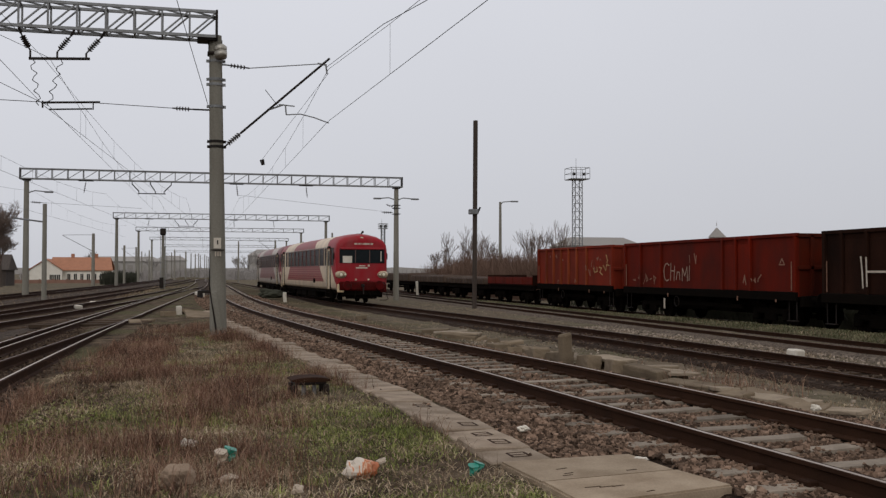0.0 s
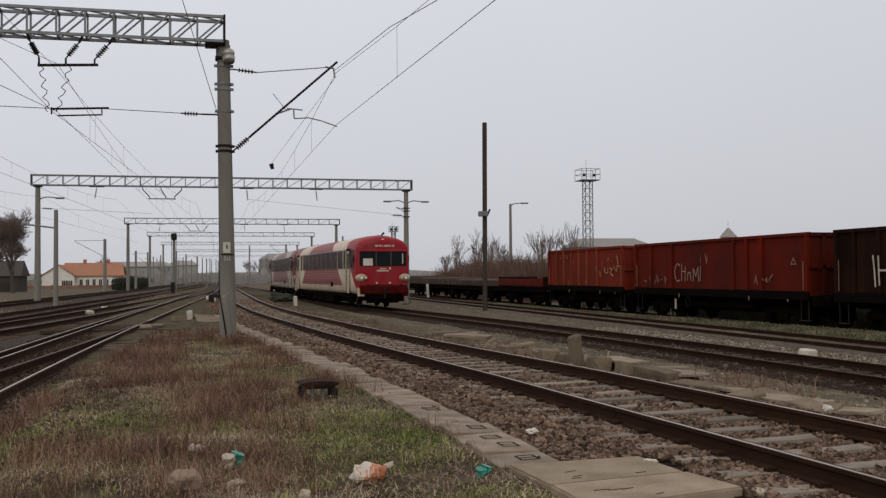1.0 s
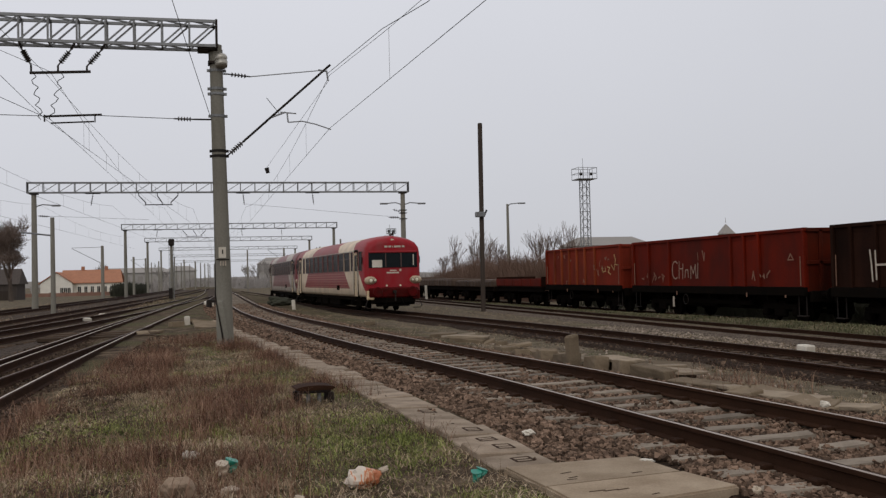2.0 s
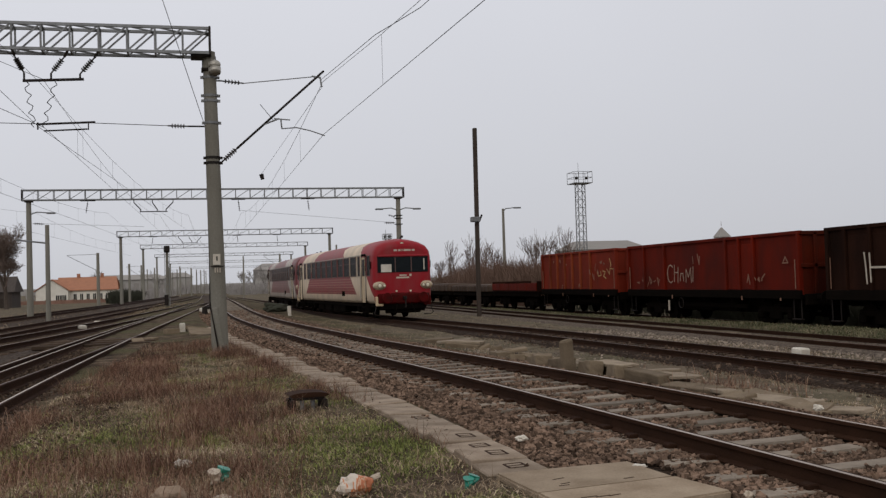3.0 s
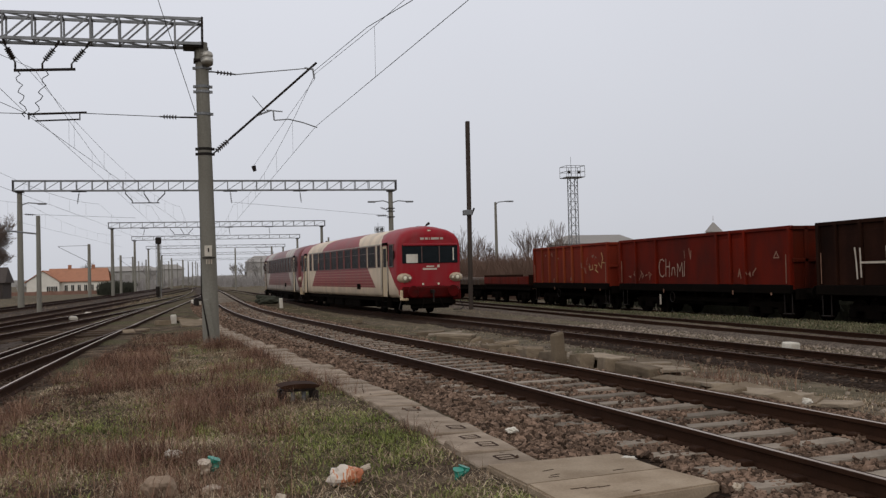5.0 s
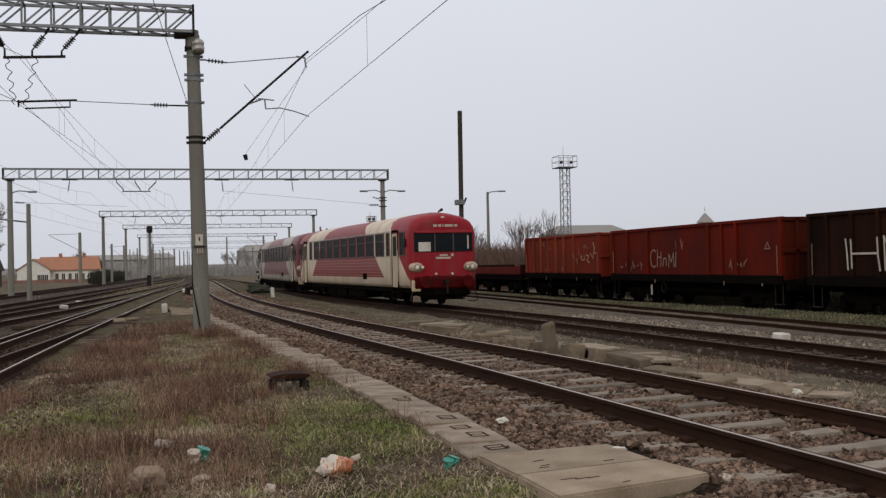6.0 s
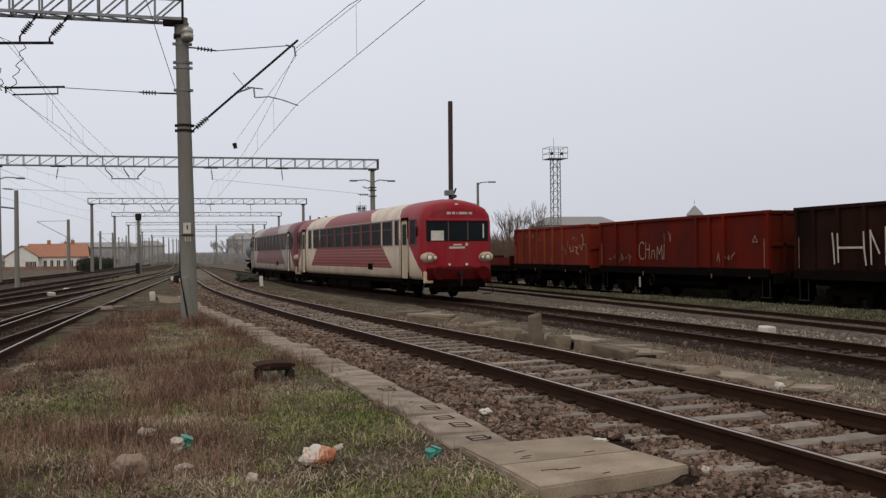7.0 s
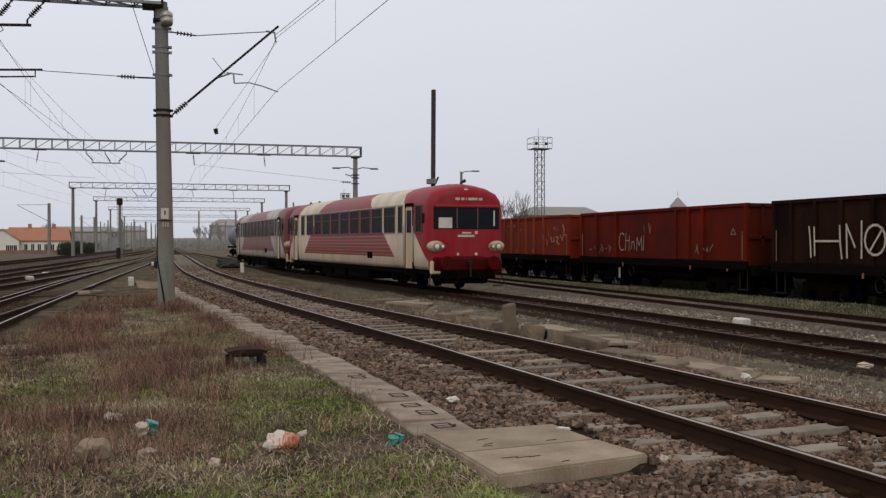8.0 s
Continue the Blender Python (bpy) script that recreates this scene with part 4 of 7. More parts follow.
def side_door(parent, s, y0, y1):
    x = s * 1.43
    d = part("door", box(fresh(), (x, (y0 + y1) / 2, 1.8), (0.02, y1 - y0, 2.05), bevel=0.008), M["cream"], parent, "dirty cream door leaf")
    part("door_glass", box(fresh(), (x + s * 0.012, (y0 + y1) / 2, 2.35), (0.012, (y1 - y0) * 0.6, 0.75)), M["glass_dull"], d)
    # near-black strips stand in for the shade of a recessed door
    bm = fresh()
    for a in (y0, y1):
        box(bm, (x + s * 0.006, a, 1.82), (0.03, 0.07, 2.15))
    box(bm, (x + s * 0.006, (y0 + y1) / 2, 2.92), (0.03, y1 - y0, 0.09))
    part("door_recess", bm, M["under"], d)
    for a in (y0 - 0.12, y1 + 0.12):
        part("grab_rail", bar(fresh(), (x + s * 0.05, a, 1.0), (x + s * 0.05, a, 2.2), 0.018, seg=6), M["alu"], d)
    bm = fresh()
    for z in (0.34, 0.58):
        box(bm, (s * 1.38, (y0 + y1) / 2, z), (0.22, y1 - y0 - 0.1, 0.035))
    for a in (y0 + 0.05, y1 - 0.05):
        box(bm, (s * 1.38, a, 0.55), (0.2, 0.03, 0.45))
    part("step", bm, M["under"], parent)


def wheel_mesh():
    bm = fresh()
    for s in (-1, 1):
        bar(bm, (s * 0.69, 0, 0), (s * 0.82, 0, 0), 0.43, seg=24)
        bar(bm, (s * 0.66, 0, 0), (s * 0.70, 0, 0), 0.46, seg=24)
        bar(bm, (s * 0.82, 0, 0), (s * 0.88, 0, 0), 0.12, seg=10)
        for a in range(4):
            box(bm, (s * 0.825, 0.26 * math.cos(a * 1.57), 0.26 * math.sin(a * 1.57)), (0.02, 0.10, 0.10))
    bar(bm, (-0.7, 0, 0), (0.7, 0, 0), 0.07, seg=10)
    return mesh_of("wheelset", bm, M["under"])


WHEEL = wheel_mesh()


def bogie(parent, y, wheels=True, name="bogie"):
    bm = fresh()
    for s in (-1, 1):
        box(bm, (s * 1.0, y, 0.55), (0.14, 3.0, 0.22), bevel=0.03)
        for dy in (-1.1, 1.1):
            box(bm, (s * 1.03, y + dy, 0.43), (0.2, 0.34, 0.32), bevel=0.04)
            for e in (-0.3, 0.3):
                bar(bm, (s * 1.05, y + dy + e, 0.35), (s * 1.05, y + dy + e, 0.7), 0.07, seg=8)
        bar(bm, (s * 1.05, y - 0.22, 0.32), (s * 1.05, y - 0.22, 0.72), 0.09, seg=8)
        bar(bm, (s * 1.05, y + 0.22, 0.32), (s * 1.05, y + 0.22, 0.72), 0.09, seg=8)
    box(bm, (0, y, 0.6), (2.0, 0.5, 0.25))
    b = part(name, bm, M["under"], parent)
    out = []
    for dy in (-1.1, 1.1):
        w = part("wheelset", WHEEL, None, parent)
        w.location = (0, y + dy, 0.46)
        out.append(w)
    return out


BODY, BODY_DULL = car_body("livery"), car_body("livery_dull")
WHEELS = []


def railcar(lead):
    c = thing("railcar", None, "red and cream diesel railcar with faded slanted stripes" if lead else "red and cream trailer railcar coupled behind, dirtier sides", "railcar", "cars of the train")
    part("body", BODY if lead else BODY_DULL, None, c)
    # roof drip rail
    for s in (-1, 1):
        part("drip_rail", box(fresh(), (s * 1.385, CAR_L / 2, 2.93), (0.04, CAR_L - 2.6, 0.03)), M["alu"], c)
        bm = fresh()
        for z in (1.26, 1.40, 1.54, 1.68, 1.82, 1.95):
            box(bm, (s * 1.428, CAR_L / 2, z), (0.014, 12.6, 0.018))
        part("pressed_rib", bm, M["livery" if lead else "livery_dull"], c)
        framed_window(c, s * 1.424, 0.55, 1.16, 1.98, 2.86, split=False)
        framed_window(c, s * 1.424, CAR_L - 1.16, CAR_L - 0.55, 1.98, 2.86, split=False)
        side_door(c, s, 1.45, 2.25)
        side_door(c, s, CAR_L - 2.25, CAR_L - 1.45)
        framed_window(c, s * 1.424, 2.62, 3.05, 1.99, 2.88, split=False)
        for i in range(9):
            y = 3.45 + i * 1.56
            framed_window(c, s * 1.424, y, y + 1.27, 1.99, 2.88)
        framed_window(c, s * 1.424, 17.75, 18.35, 1.99, 2.88, split=False)
        bm = fresh()
        box(bm, (s * 1.43, 6.6, 1.17), (0.02, 0.62, 0.24))
        for i in range(5):
            box(bm, (s * 1.445, 6.6, 1.08 + i * 0.045), (0.02, 0.6, 0.012))
        part("side_grille", bm, M["under"], c)
    # roof vents and exhausts
    for y in (2.2, 4.4, 7.6, 11.2, 14.6, 18.0):
        bm = fresh()
        box(bm, (0.3, y, 3.60), (0.34, 0.42, 0.10), bevel=0.03)
        part("roof_vent", bm, M["iron"], c)
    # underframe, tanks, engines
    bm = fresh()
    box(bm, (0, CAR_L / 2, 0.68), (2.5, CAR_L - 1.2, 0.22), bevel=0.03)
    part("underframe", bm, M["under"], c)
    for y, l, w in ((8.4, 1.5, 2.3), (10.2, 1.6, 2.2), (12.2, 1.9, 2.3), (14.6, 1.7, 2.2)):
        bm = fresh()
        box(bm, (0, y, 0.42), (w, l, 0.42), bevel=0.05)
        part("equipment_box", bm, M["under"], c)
    for y in (3.5, CAR_L - 3.5):
        WHEELS.extend(bogie(c, y))
    for e in (0, 1):
        front_end(c, e, lead)
    return c


def front_end(c, e, lead):
    """The cab face: windscreen with three panes, twin headlamps, buffers, coupling, hoses, markings."""
    f = (lambda y: y) if e == 0 else (lambda y: CAR_L - y)
    o = 1 if e == 0 else -1
    hood = fresh()
    box(hood, (0, f(-0.045), 2.82), (2.36, 0.16, 0.09), bevel=0.02)
    part("visor", hood, M["red"], c)
    ws = part("windscreen", box(fresh(), (0, f(-0.055), 2.45), (2.44, 0.05, 0.72), bevel=0.015), M["glass"], c, "dark three-pane windscreen")
    bm = fresh()
    for x in (-0.37, 0.40):
        box(bm, (x, f(-0.085), 2.44), (0.04, 0.02, 0.66))
    part("mullion", bm, M["frame"], ws)
    if e == 0 and lead:
        part("paper_sign", box(fresh(), (-0.80 * o, f(-0.086), 2.28), (0.50, 0.006, 0.34)), M["white"], ws, "white paper behind the windscreen")
        part("side_strip", box(fresh(), (1.02, f(-0.086), 2.44), (0.05, 0.006, 0.5)), M["white"], ws)
        bm = fresh()
        for i, w in enumerate((0.16, 0.12, 0.05, 0.34, 0.14)):
            box(bm, (-0.42 + sum((0.16, 0.12, 0.05, 0.34, 0.14)[:i]) + 0.05 * i + w / 2, f(-0.06), 3.06), (w, 0.006, 0.085))
        part("painted_number", bm, M["chalk"], c)
        bm = fresh()
        box(bm, (0.0, f(-0.054), 1.96), (0.34, 0.006, 0.055))
        box(bm, (-0.02, f(-0.054), 1.86), (0.62, 0.006, 0.07))
        box(bm, (0.36, f(-0.054), 1.97), (0.10, 0.006, 0.10))
        part("painted_lettering", bm, M["chalk"], c)
    for s in (-1, 1):
        x = s * 1.13
        bm = fresh()
        ball(bm, (x, f(0.0), 1.52), 0.2, (1.6, 0.95, 1.0))
        h = part("headlamp_housing", bm, M["lamp_pod"], c, "", True)
        for dx, r in ((-0.02, 0.125), (0.19, 0.085)):
            cx = x - s * dx
            bm = fresh()
            bar(bm, (cx, f(-0.12), 1.52), (cx, f(-0.205), 1.52), r, r * 0.9, seg=20)
            part("headlamp_rim", bm, M["chrome"], h)
            bm = fresh()
            ball(bm, (cx, f(-0.205), 1.52), r * 0.66, (1, 0.3, 1), 2)
            part("headlamp_lens", bm, M["lens"], h, "", True)
        bm = fresh()
        bar(bm, (s * 0.87, f(-0.05), 0.98), (s * 0.87, f(-0.42), 0.98), 0.11, 0.09, seg=12)
        bar(bm, (s * 0.87, f(-0.42), 0.98), (s * 0.87, f(-0.47), 0.98), 0.24, 0.22, seg=20)
        part("buffer", bm, M["grime_red"], c)
        part("step_corner", box(fresh(), (s * 1.15, f(-0.02), 0.84), (0.36, 0.14, 0.42), bevel=0.03), M["cream"] if s < 0 else M["grime_red"], c, "dirty cream corner step plate" if s < 0 else "")
        bm = fresh()
        bar(bm, (s * 0.34, f(-0.05), 1.27), (s * 0.34, f(-0.10), 1.27), 0.045, seg=10)
        part("marker_lamp", bm, M["lens"], c)
        bm = fresh()
        pts = [(s * 0.35, f(-0.1), 0.72), (s * 0.42, f(-0.3), 0.45), (s * 0.5, f(-0.28), 0.30)]
        for a, b in zip(pts, pts[1:]):
            bar(bm, a, b, 0.03, seg=6)
        part("brake_hose", bm, M["under"], c)
        bm = fresh()
        box(bm, (s * 1.46, f(0.42), 2.45), (0.06, 0.16, 0.34), bevel=0.03)
        part("mirror", bm, M["iron"], c)
        bm = fresh()
        pts = [(s * 1.30, f(-0.02), 0.62), (s * 1.42, f(-0.1), 0.30), (s * 1.30, f(-0.12), 0.22), (s * 0.95, f(-0.12), 0.22)]
        for a, b in zip(pts, pts[1:]):
            bar(bm, a, b, 0.02, seg=6)
        part("step_iron", bm, M["iron"], c)
    bm = fresh()
    box(bm, (0, f(-0.02), 0.94), (2.5, 0.22, 0.46), bevel=0.06)
    part("buffer_beam", bm, M["grime_red"], c, "grimy dark red buffer beam")
    bm = fresh()
    box(bm, (0, f(0.05), 0.60), (2.2, 0.2, 0.3), bevel=0.04)
    part("lower_apron", bm, M["under"], c)
    bm = fresh()
    box(bm, (0, f(0.12), 0.42), (1.7, 0.08, 0.26), bevel=0.03)
    part("rail_guard", bm, M["under"], c)
    bm = fresh()
    box(bm, (0, f(-0.25), 0.98), (0.12, 0.4, 0.14), bevel=0.02)
    bar(bm, (0, f(-0.4), 0.98), (0, f(-0.42), 0.55), 0.035, seg=8)
    part("coupling_hook", bm, M["iron"], c)
    bm = fresh()
    bar(bm, (0, f(0.16), 3.30), (0, f(0.0), 3.30), 0.14, 0.13, seg=18)
    part("top_lamp", bm, M["chrome"], c)
    bm = fresh()
    bar(bm, (0, f(0.0), 3.30), (0, f(-0.012), 3.30), 0.10, 0.09, seg=18)
    part("top_lamp_lens", bm, M["lens"], c)
    bm = fresh()
    bar(bm, (-0.6, f(-0.062), 1.20), (0.6, f(-0.062), 1.20), 0.014, seg=6)
    for x in (-0.6, 0, 0.6):
        bar(bm, (x, f(-0.02), 1.20), (x, f(-0.062), 1.20), 0.012, seg=6)
    part("front_rail", bm, M["red"], c)
    bm = fresh()
    bar(bm, (0.15, f(0.9), 3.62), (0.15, f(0.5), 3.68), 0.03, 0.06, seg=8)
    part("horn", bm, M["iron"], c)


def heighten(car):
    """Stretches the body to fit the camera's view: taller above the frame, slightly wider, running gear untouched."""
    for o in car.children_recursive:
        if o.name.startswith(("wheelset", "bogie")):
            continue
        for v in o.data.vertices:
            if v.co.z > 0.5:
                v.co.z = 0.5 + (v.co.z - 0.5) * 1.07
            v.co.x *= 1.01


CARS = [railcar(True), railcar(False)]
for car in CARS:
    heighten(car)


# ---- parked goods wagons ----
def stroke(bm, x, pts, w):
    """A painted line on the wagon side (plane x), as a thin strip."""
    for (y0, z0), (y1, z1) in zip(pts, pts[1:]):
        d = Vector((0, y1 - y0, z1 - z0))
        m = Matrix.Translation((x - 0.003 * (len(bm.verts) // 8 % 3), (y0 + y1) / 2, (z0 + z1) / 2)) @ Euler((math.atan2(z1 - z0, y1 - y0), 0, 0)).to_matrix().to_4x4()
        bmesh.ops.create_cube(bm, size=1.0, matrix=m @ Matrix.Diagonal((0.005, d.length + w * 0.8, w, 1)))


def open_wagon(y0, length, paint, label, spots):
    """A high-sided open goods wagon; y runs along it from the near end."""
    w = thing("open_goods_wagon", Matrix.Translation((20.7, y0, WAGON_Z)), label, "goods wagon", "parked goods wagons")
    H0, H1, W = 1.16, 3.2, 1.40
    for s in (-1, 1):
        part("side_wall", box(fresh(), (s * (W - 0.03), length / 2, (H0 + H1) / 2), (0.05, length, H1 - H0)), paint, w)
        bm = fresh()
        box(bm, (s * (W + 0.0), length / 2, H1 - 0.03), (0.13, length + 0.06, 0.12), bevel=0.015)
        part("top_rail", bm, paint, w)
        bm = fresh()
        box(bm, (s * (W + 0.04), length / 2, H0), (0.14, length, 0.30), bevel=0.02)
        part("sill", bm, M["under"], w, "near-black wagon sill")
        for y in [0.09] + spots + [length - 0.09]:
            bm = fresh()
            box(bm, (s * (W + 0.03), y, (H0 + H1) / 2), (0.12, 0.15, H1 - H0 - 0.05), bevel=0.02)
            part("rib", bm, M["rust_rib"] if paint is M["rust_light"] and y in spots else paint, w)
        for a, b in zip(spots, spots[1:]):
            if b - a < 1.7:
                bm = fresh()
                box(bm, (s * (W + 0.004), (a + b) / 2, 2.12), (0.03, b - a - 0.24, 1.62), bevel=0.01)
                part("side_door", bm, paint, w)
                part("door_bar", box(fresh(), (s * (W + 0.024), (a + b) / 2, 1.36), (0.02, b - a - 0.2, 0.06)), paint, w)
    for y in (0.03, length - 0.03):
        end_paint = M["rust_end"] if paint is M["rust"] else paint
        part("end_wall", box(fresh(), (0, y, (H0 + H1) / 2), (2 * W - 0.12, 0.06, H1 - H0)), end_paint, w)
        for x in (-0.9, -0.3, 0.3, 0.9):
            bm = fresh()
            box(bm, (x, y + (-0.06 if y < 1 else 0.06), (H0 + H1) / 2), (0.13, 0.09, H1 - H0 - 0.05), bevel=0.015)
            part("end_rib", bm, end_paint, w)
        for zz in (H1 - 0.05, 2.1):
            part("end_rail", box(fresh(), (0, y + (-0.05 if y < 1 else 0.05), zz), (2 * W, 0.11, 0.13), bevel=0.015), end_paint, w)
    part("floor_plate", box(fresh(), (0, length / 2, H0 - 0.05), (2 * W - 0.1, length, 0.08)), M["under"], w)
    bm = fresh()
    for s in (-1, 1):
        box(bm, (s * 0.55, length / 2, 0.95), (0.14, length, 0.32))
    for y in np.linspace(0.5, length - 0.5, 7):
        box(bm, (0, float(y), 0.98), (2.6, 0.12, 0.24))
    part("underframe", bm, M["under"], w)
    for y in (0, length):
        o = -1 if y == 0 else 1
        part("headstock", box(fresh(), (0, y + o * 0.02, 1.0), (2.6, 0.16, 0.36), bevel=0.02), M["under"], w)
        for s in (-1, 1):
            bm = fresh()
            bar(bm, (s * 0.875, y + o * 0.1, 1.05), (s * 0.875, y + o * 0.52, 1.05), 0.11, 0.09, seg=10)
            bar(bm, (s * 0.875, y + o * 0.52, 1.05), (s * 0.875, y + o * 0.57, 1.05), 0.23, 0.22, seg=16)
            part("buffer", bm, M["under"], w)
            bm = fresh()
            bar(bm, (s * 1.36, y - o * 0.12, 0.35), (s * 1.36, y - o * 0.12, 1.1), 0.018, seg=6)
            bar(bm, (s * 1.36, y - o * 0.55, 0.35), (s * 1.36, y - o * 0.55, 1.1), 0.018, seg=6)
            box(bm, (s * 1.36, y - o * 0.33, 0.36), (0.16, 0.46, 0.03))
            part("foot_step", bm, M["iron"], w)
            bm = fresh()
            bar(bm, (s * 1.47, y - o * 0.25, 1.35), (s * 1.47, y - o * 0.25, 2.3), 0.016, seg=6)
            part("grab_iron", bm, M["chalk_dim"] if s < 0 else M["iron"], w)
    # black plates and bars added under the floor to close its shaded gap
    for s in (-0.62, 0.62):
        part("fish_belly_sill", box(fresh(), (s, length / 2, 0.78), (0.06, length * 0.52, 0.62), bevel=0.02), M["under"], w)
    for s in (-1, 1):
        part("brake_rigging", box(fresh(), (s * 1.0, length / 2, 0.70), (0.12, length * 0.40, 0.16), bevel=0.02), M["under"], w)
    for y in (length * 0.16, length * 0.84):
        wagon_bogie(w, y)
    for y, l in ((length * 0.4, 0.9), (length * 0.55, 1.2)):
        bm = fresh()
        box(bm, (-0.7, y, 0.68), (0.5, l, 0.36), bevel=0.05)
        part("brake_gear", bm, M["under"], w)
    bm = fresh()
    rim = []
    for a in np.linspace(0, 2 * math.pi, 16, endpoint=False):
        rim.append([bm.verts.new((-1.46 + 0.016 * math.cos(k), length * 0.62 + (0.2 + 0.016 * math.sin(k)) * math.cos(a), 0.78 + (0.2 + 0.016 * math.sin(k)) * math.sin(a))) for k in (0, 1.57, 3.14, 4.71)])
    for p, q in zip(rim, rim[1:] + rim[:1]):
        for k in range(4):
            bm.faces.new((p[k], p[(k + 1) % 4], q[(k + 1) % 4], q[k]))
    part("brake_wheel", bm, M["iron"], w)
    for i in (0, 1, 3):
        y = length * (0.08 + 0.2 * i) + 0.3 * math.sin(i * 4)
        part("stencil_plate", box(fresh(), (-W - 0.125, y, 1.0 + 0.02 * (i % 2)), (0.01, 0.07, 0.15 if i % 2 else 0.09)), M["chalk_dim"], w)
    return w


def wagon_bogie(w, y):
    bm = fresh()
    for s in (-1, 1):
        box(bm, (s * 1.02, y, 0.62), (0.13, 2.1, 0.2), bevel=0.03)
        box(bm, (s * 1.02, y, 0.45), (0.15, 0.7, 0.34), bevel=0.04)
        for dy in (-0.9, 0.9):
            box(bm, (s * 1.02, y + dy, 0.46), (0.2, 0.3, 0.3), bevel=0.04)
    box(bm, (0, y, 0.68), (2.0, 0.4, 0.24))
    part("bogie", bm, M["under"], w)
    for dy in (-0.9, 0.9):
        o = part("wheelset", WHEEL, None, w)
        o.location = (0, y + dy, 0.46)


wag_c = open_wagon(14.4, 12.85, M["rust_dark"], "dark brown open goods wagon with white spray letters", [1.5, 2.9, 4.4, 5.7, 7.0, 8.3, 9.6, 10.75, 11.9])
wag_b = open_wagon(28.62, 13.28, M["rust"], "rust-red open goods wagon with chalk graffiti on its side", [2.78, 3.75, 4.69, 9.67, 11.62])
wag_a = open_wagon(43.2, 10.4, M["rust_light"], "bleached red open goods wagon with many side ribs", [3.21, 4.52, 5.66, 6.75, 7.89, 8.99])


def graffiti():
    X = -1.494

    def moved(pts, d):
        return [(y + d, z) for y, z in pts]
    # H N O on the dark wagon
    bm = fresh()
    for pts in ([(10.95, 2.39), (10.89, 1.92), (10.86, 1.51)],
                [(10.71, 2.37), (10.68, 1.56)],
                [(10.68, 1.97), (9.63, 1.97)],
                [(9.58, 2.4), (9.56, 1.92), (9.48, 1.49)],
                [(9.3, 2.43), (9.27, 1.51)],
                [(9.3, 2.43), (8.94, 1.81)],
                [(8.67, 2.51), (8.67, 1.51)],
                [(8.38, 1.66), (7.86, 2.3)]):
        stroke(bm, X, pts, 0.06)
    ring = [(8.14 + 0.4 * math.cos(a), 2.0 + 0.41 * math.sin(a)) for a in np.linspace(0, 2 * math.pi, 15)]
    stroke(bm, X, ring, 0.065)
    part("spray_lettering", bm, M["chalk"], wag_c, "white spray letters")
    # scribble on the red wagon
    bm = fresh()
    arc = [(8.62 - 0.28 * math.cos(a), 1.95 + 0.36 * math.sin(a)) for a in np.linspace(-1.0, -5.4, 9)]
    stroke(bm, X, moved(arc, 0.38), 0.042)
    for pts in ([(8.3, 1.62), (8.26, 2.3)], [(8.28, 2.0), (7.98, 2.0)], [(8.0, 1.6), (7.95, 2.2)], [(7.8, 1.65), (7.72, 1.95), (7.55, 1.95), (7.5, 1.65)],
                [(7.3, 1.6), (7.28, 2.1), (7.1, 1.8), (6.9, 2.15), (6.86, 1.6)], [(6.75, 1.62), (6.7, 2.2)]):
        stroke(bm, X, moved(pts, 0.38), 0.036)
    part("chalk_graffiti", bm, M["chalk_mid"], wag_b)
    # rubbed scribbles: a few bent strokes each
    rnd = random.Random(12)
    for w, spots in ((wag_b, ((11.7, 1.62), (11.35, 1.66), (10.75, 1.62), (10.5, 1.68), (10.15, 1.64), (9.75, 1.6), (2.7, 1.7), (2.3, 1.62), (2.0, 1.66), (1.7, 1.75), (6.6, 2.44), (6.2, 2.47))),
                     (wag_a, ((8.3, 2.72), (7.3, 2.78), (6.4, 2.7), (3.1, 2.1), (2.7, 1.95), (2.4, 2.35), (2.1, 2.15), (1.7, 2.65), (1.3, 2.5), (7.0, 1.5), (4.6, 1.6)))):
        for y, z in spots:
            bm = fresh()
            y += 0.38 if w is wag_b else 0.0
            pts = [(y + rnd.uniform(-0.13, 0.13), z + rnd.uniform(-0.19, 0.2)) for _ in range(rnd.randint(3, 5))]
            stroke(bm, X, pts, rnd.uniform(0.025, 0.05))
            part("chalk_mark", bm, M["chalk_dim"], w)
    for pts, wd in (([(3.1, 2.15), (2.95, 1.9), (2.6, 1.95), (2.65, 2.2)], 0.07), ([(2.4, 2.2), (2.1, 2.15), (2.3, 1.9), (2.0, 1.75)], 0.08), ([(1.9, 2.3), (1.6, 2.0), (1.5, 2.35), (1.2, 2.3)], 0.07), ([(1.55, 2.9), (1.4, 2.6), (1.45, 2.45)], 0.08)):
        bm = fresh()
        stroke(bm, X, [(y - 0.9, 2.1 + (z - 2.1) * 0.8) for y, z in pts], wd * 0.65)
        part("spray_scribble", bm, M["chalk_tan"], wag_a, "yellowed spray scribble")
    bm = fresh()
    stroke(bm, X, [(0.9, 2.2), (0.75, 2.4), (0.6, 2.2), (0.9, 2.2)], 0.04)
    part("painted_triangle", bm, M["chalk_dim"], wag_b)
    part("brake_plate", box(fresh(), (-1.42, 9.38, 0.66), (0.02, 0.13, 0.42), bevel=0.005), M["chalk"], wag_b, "white painted brake plate")


graffiti()


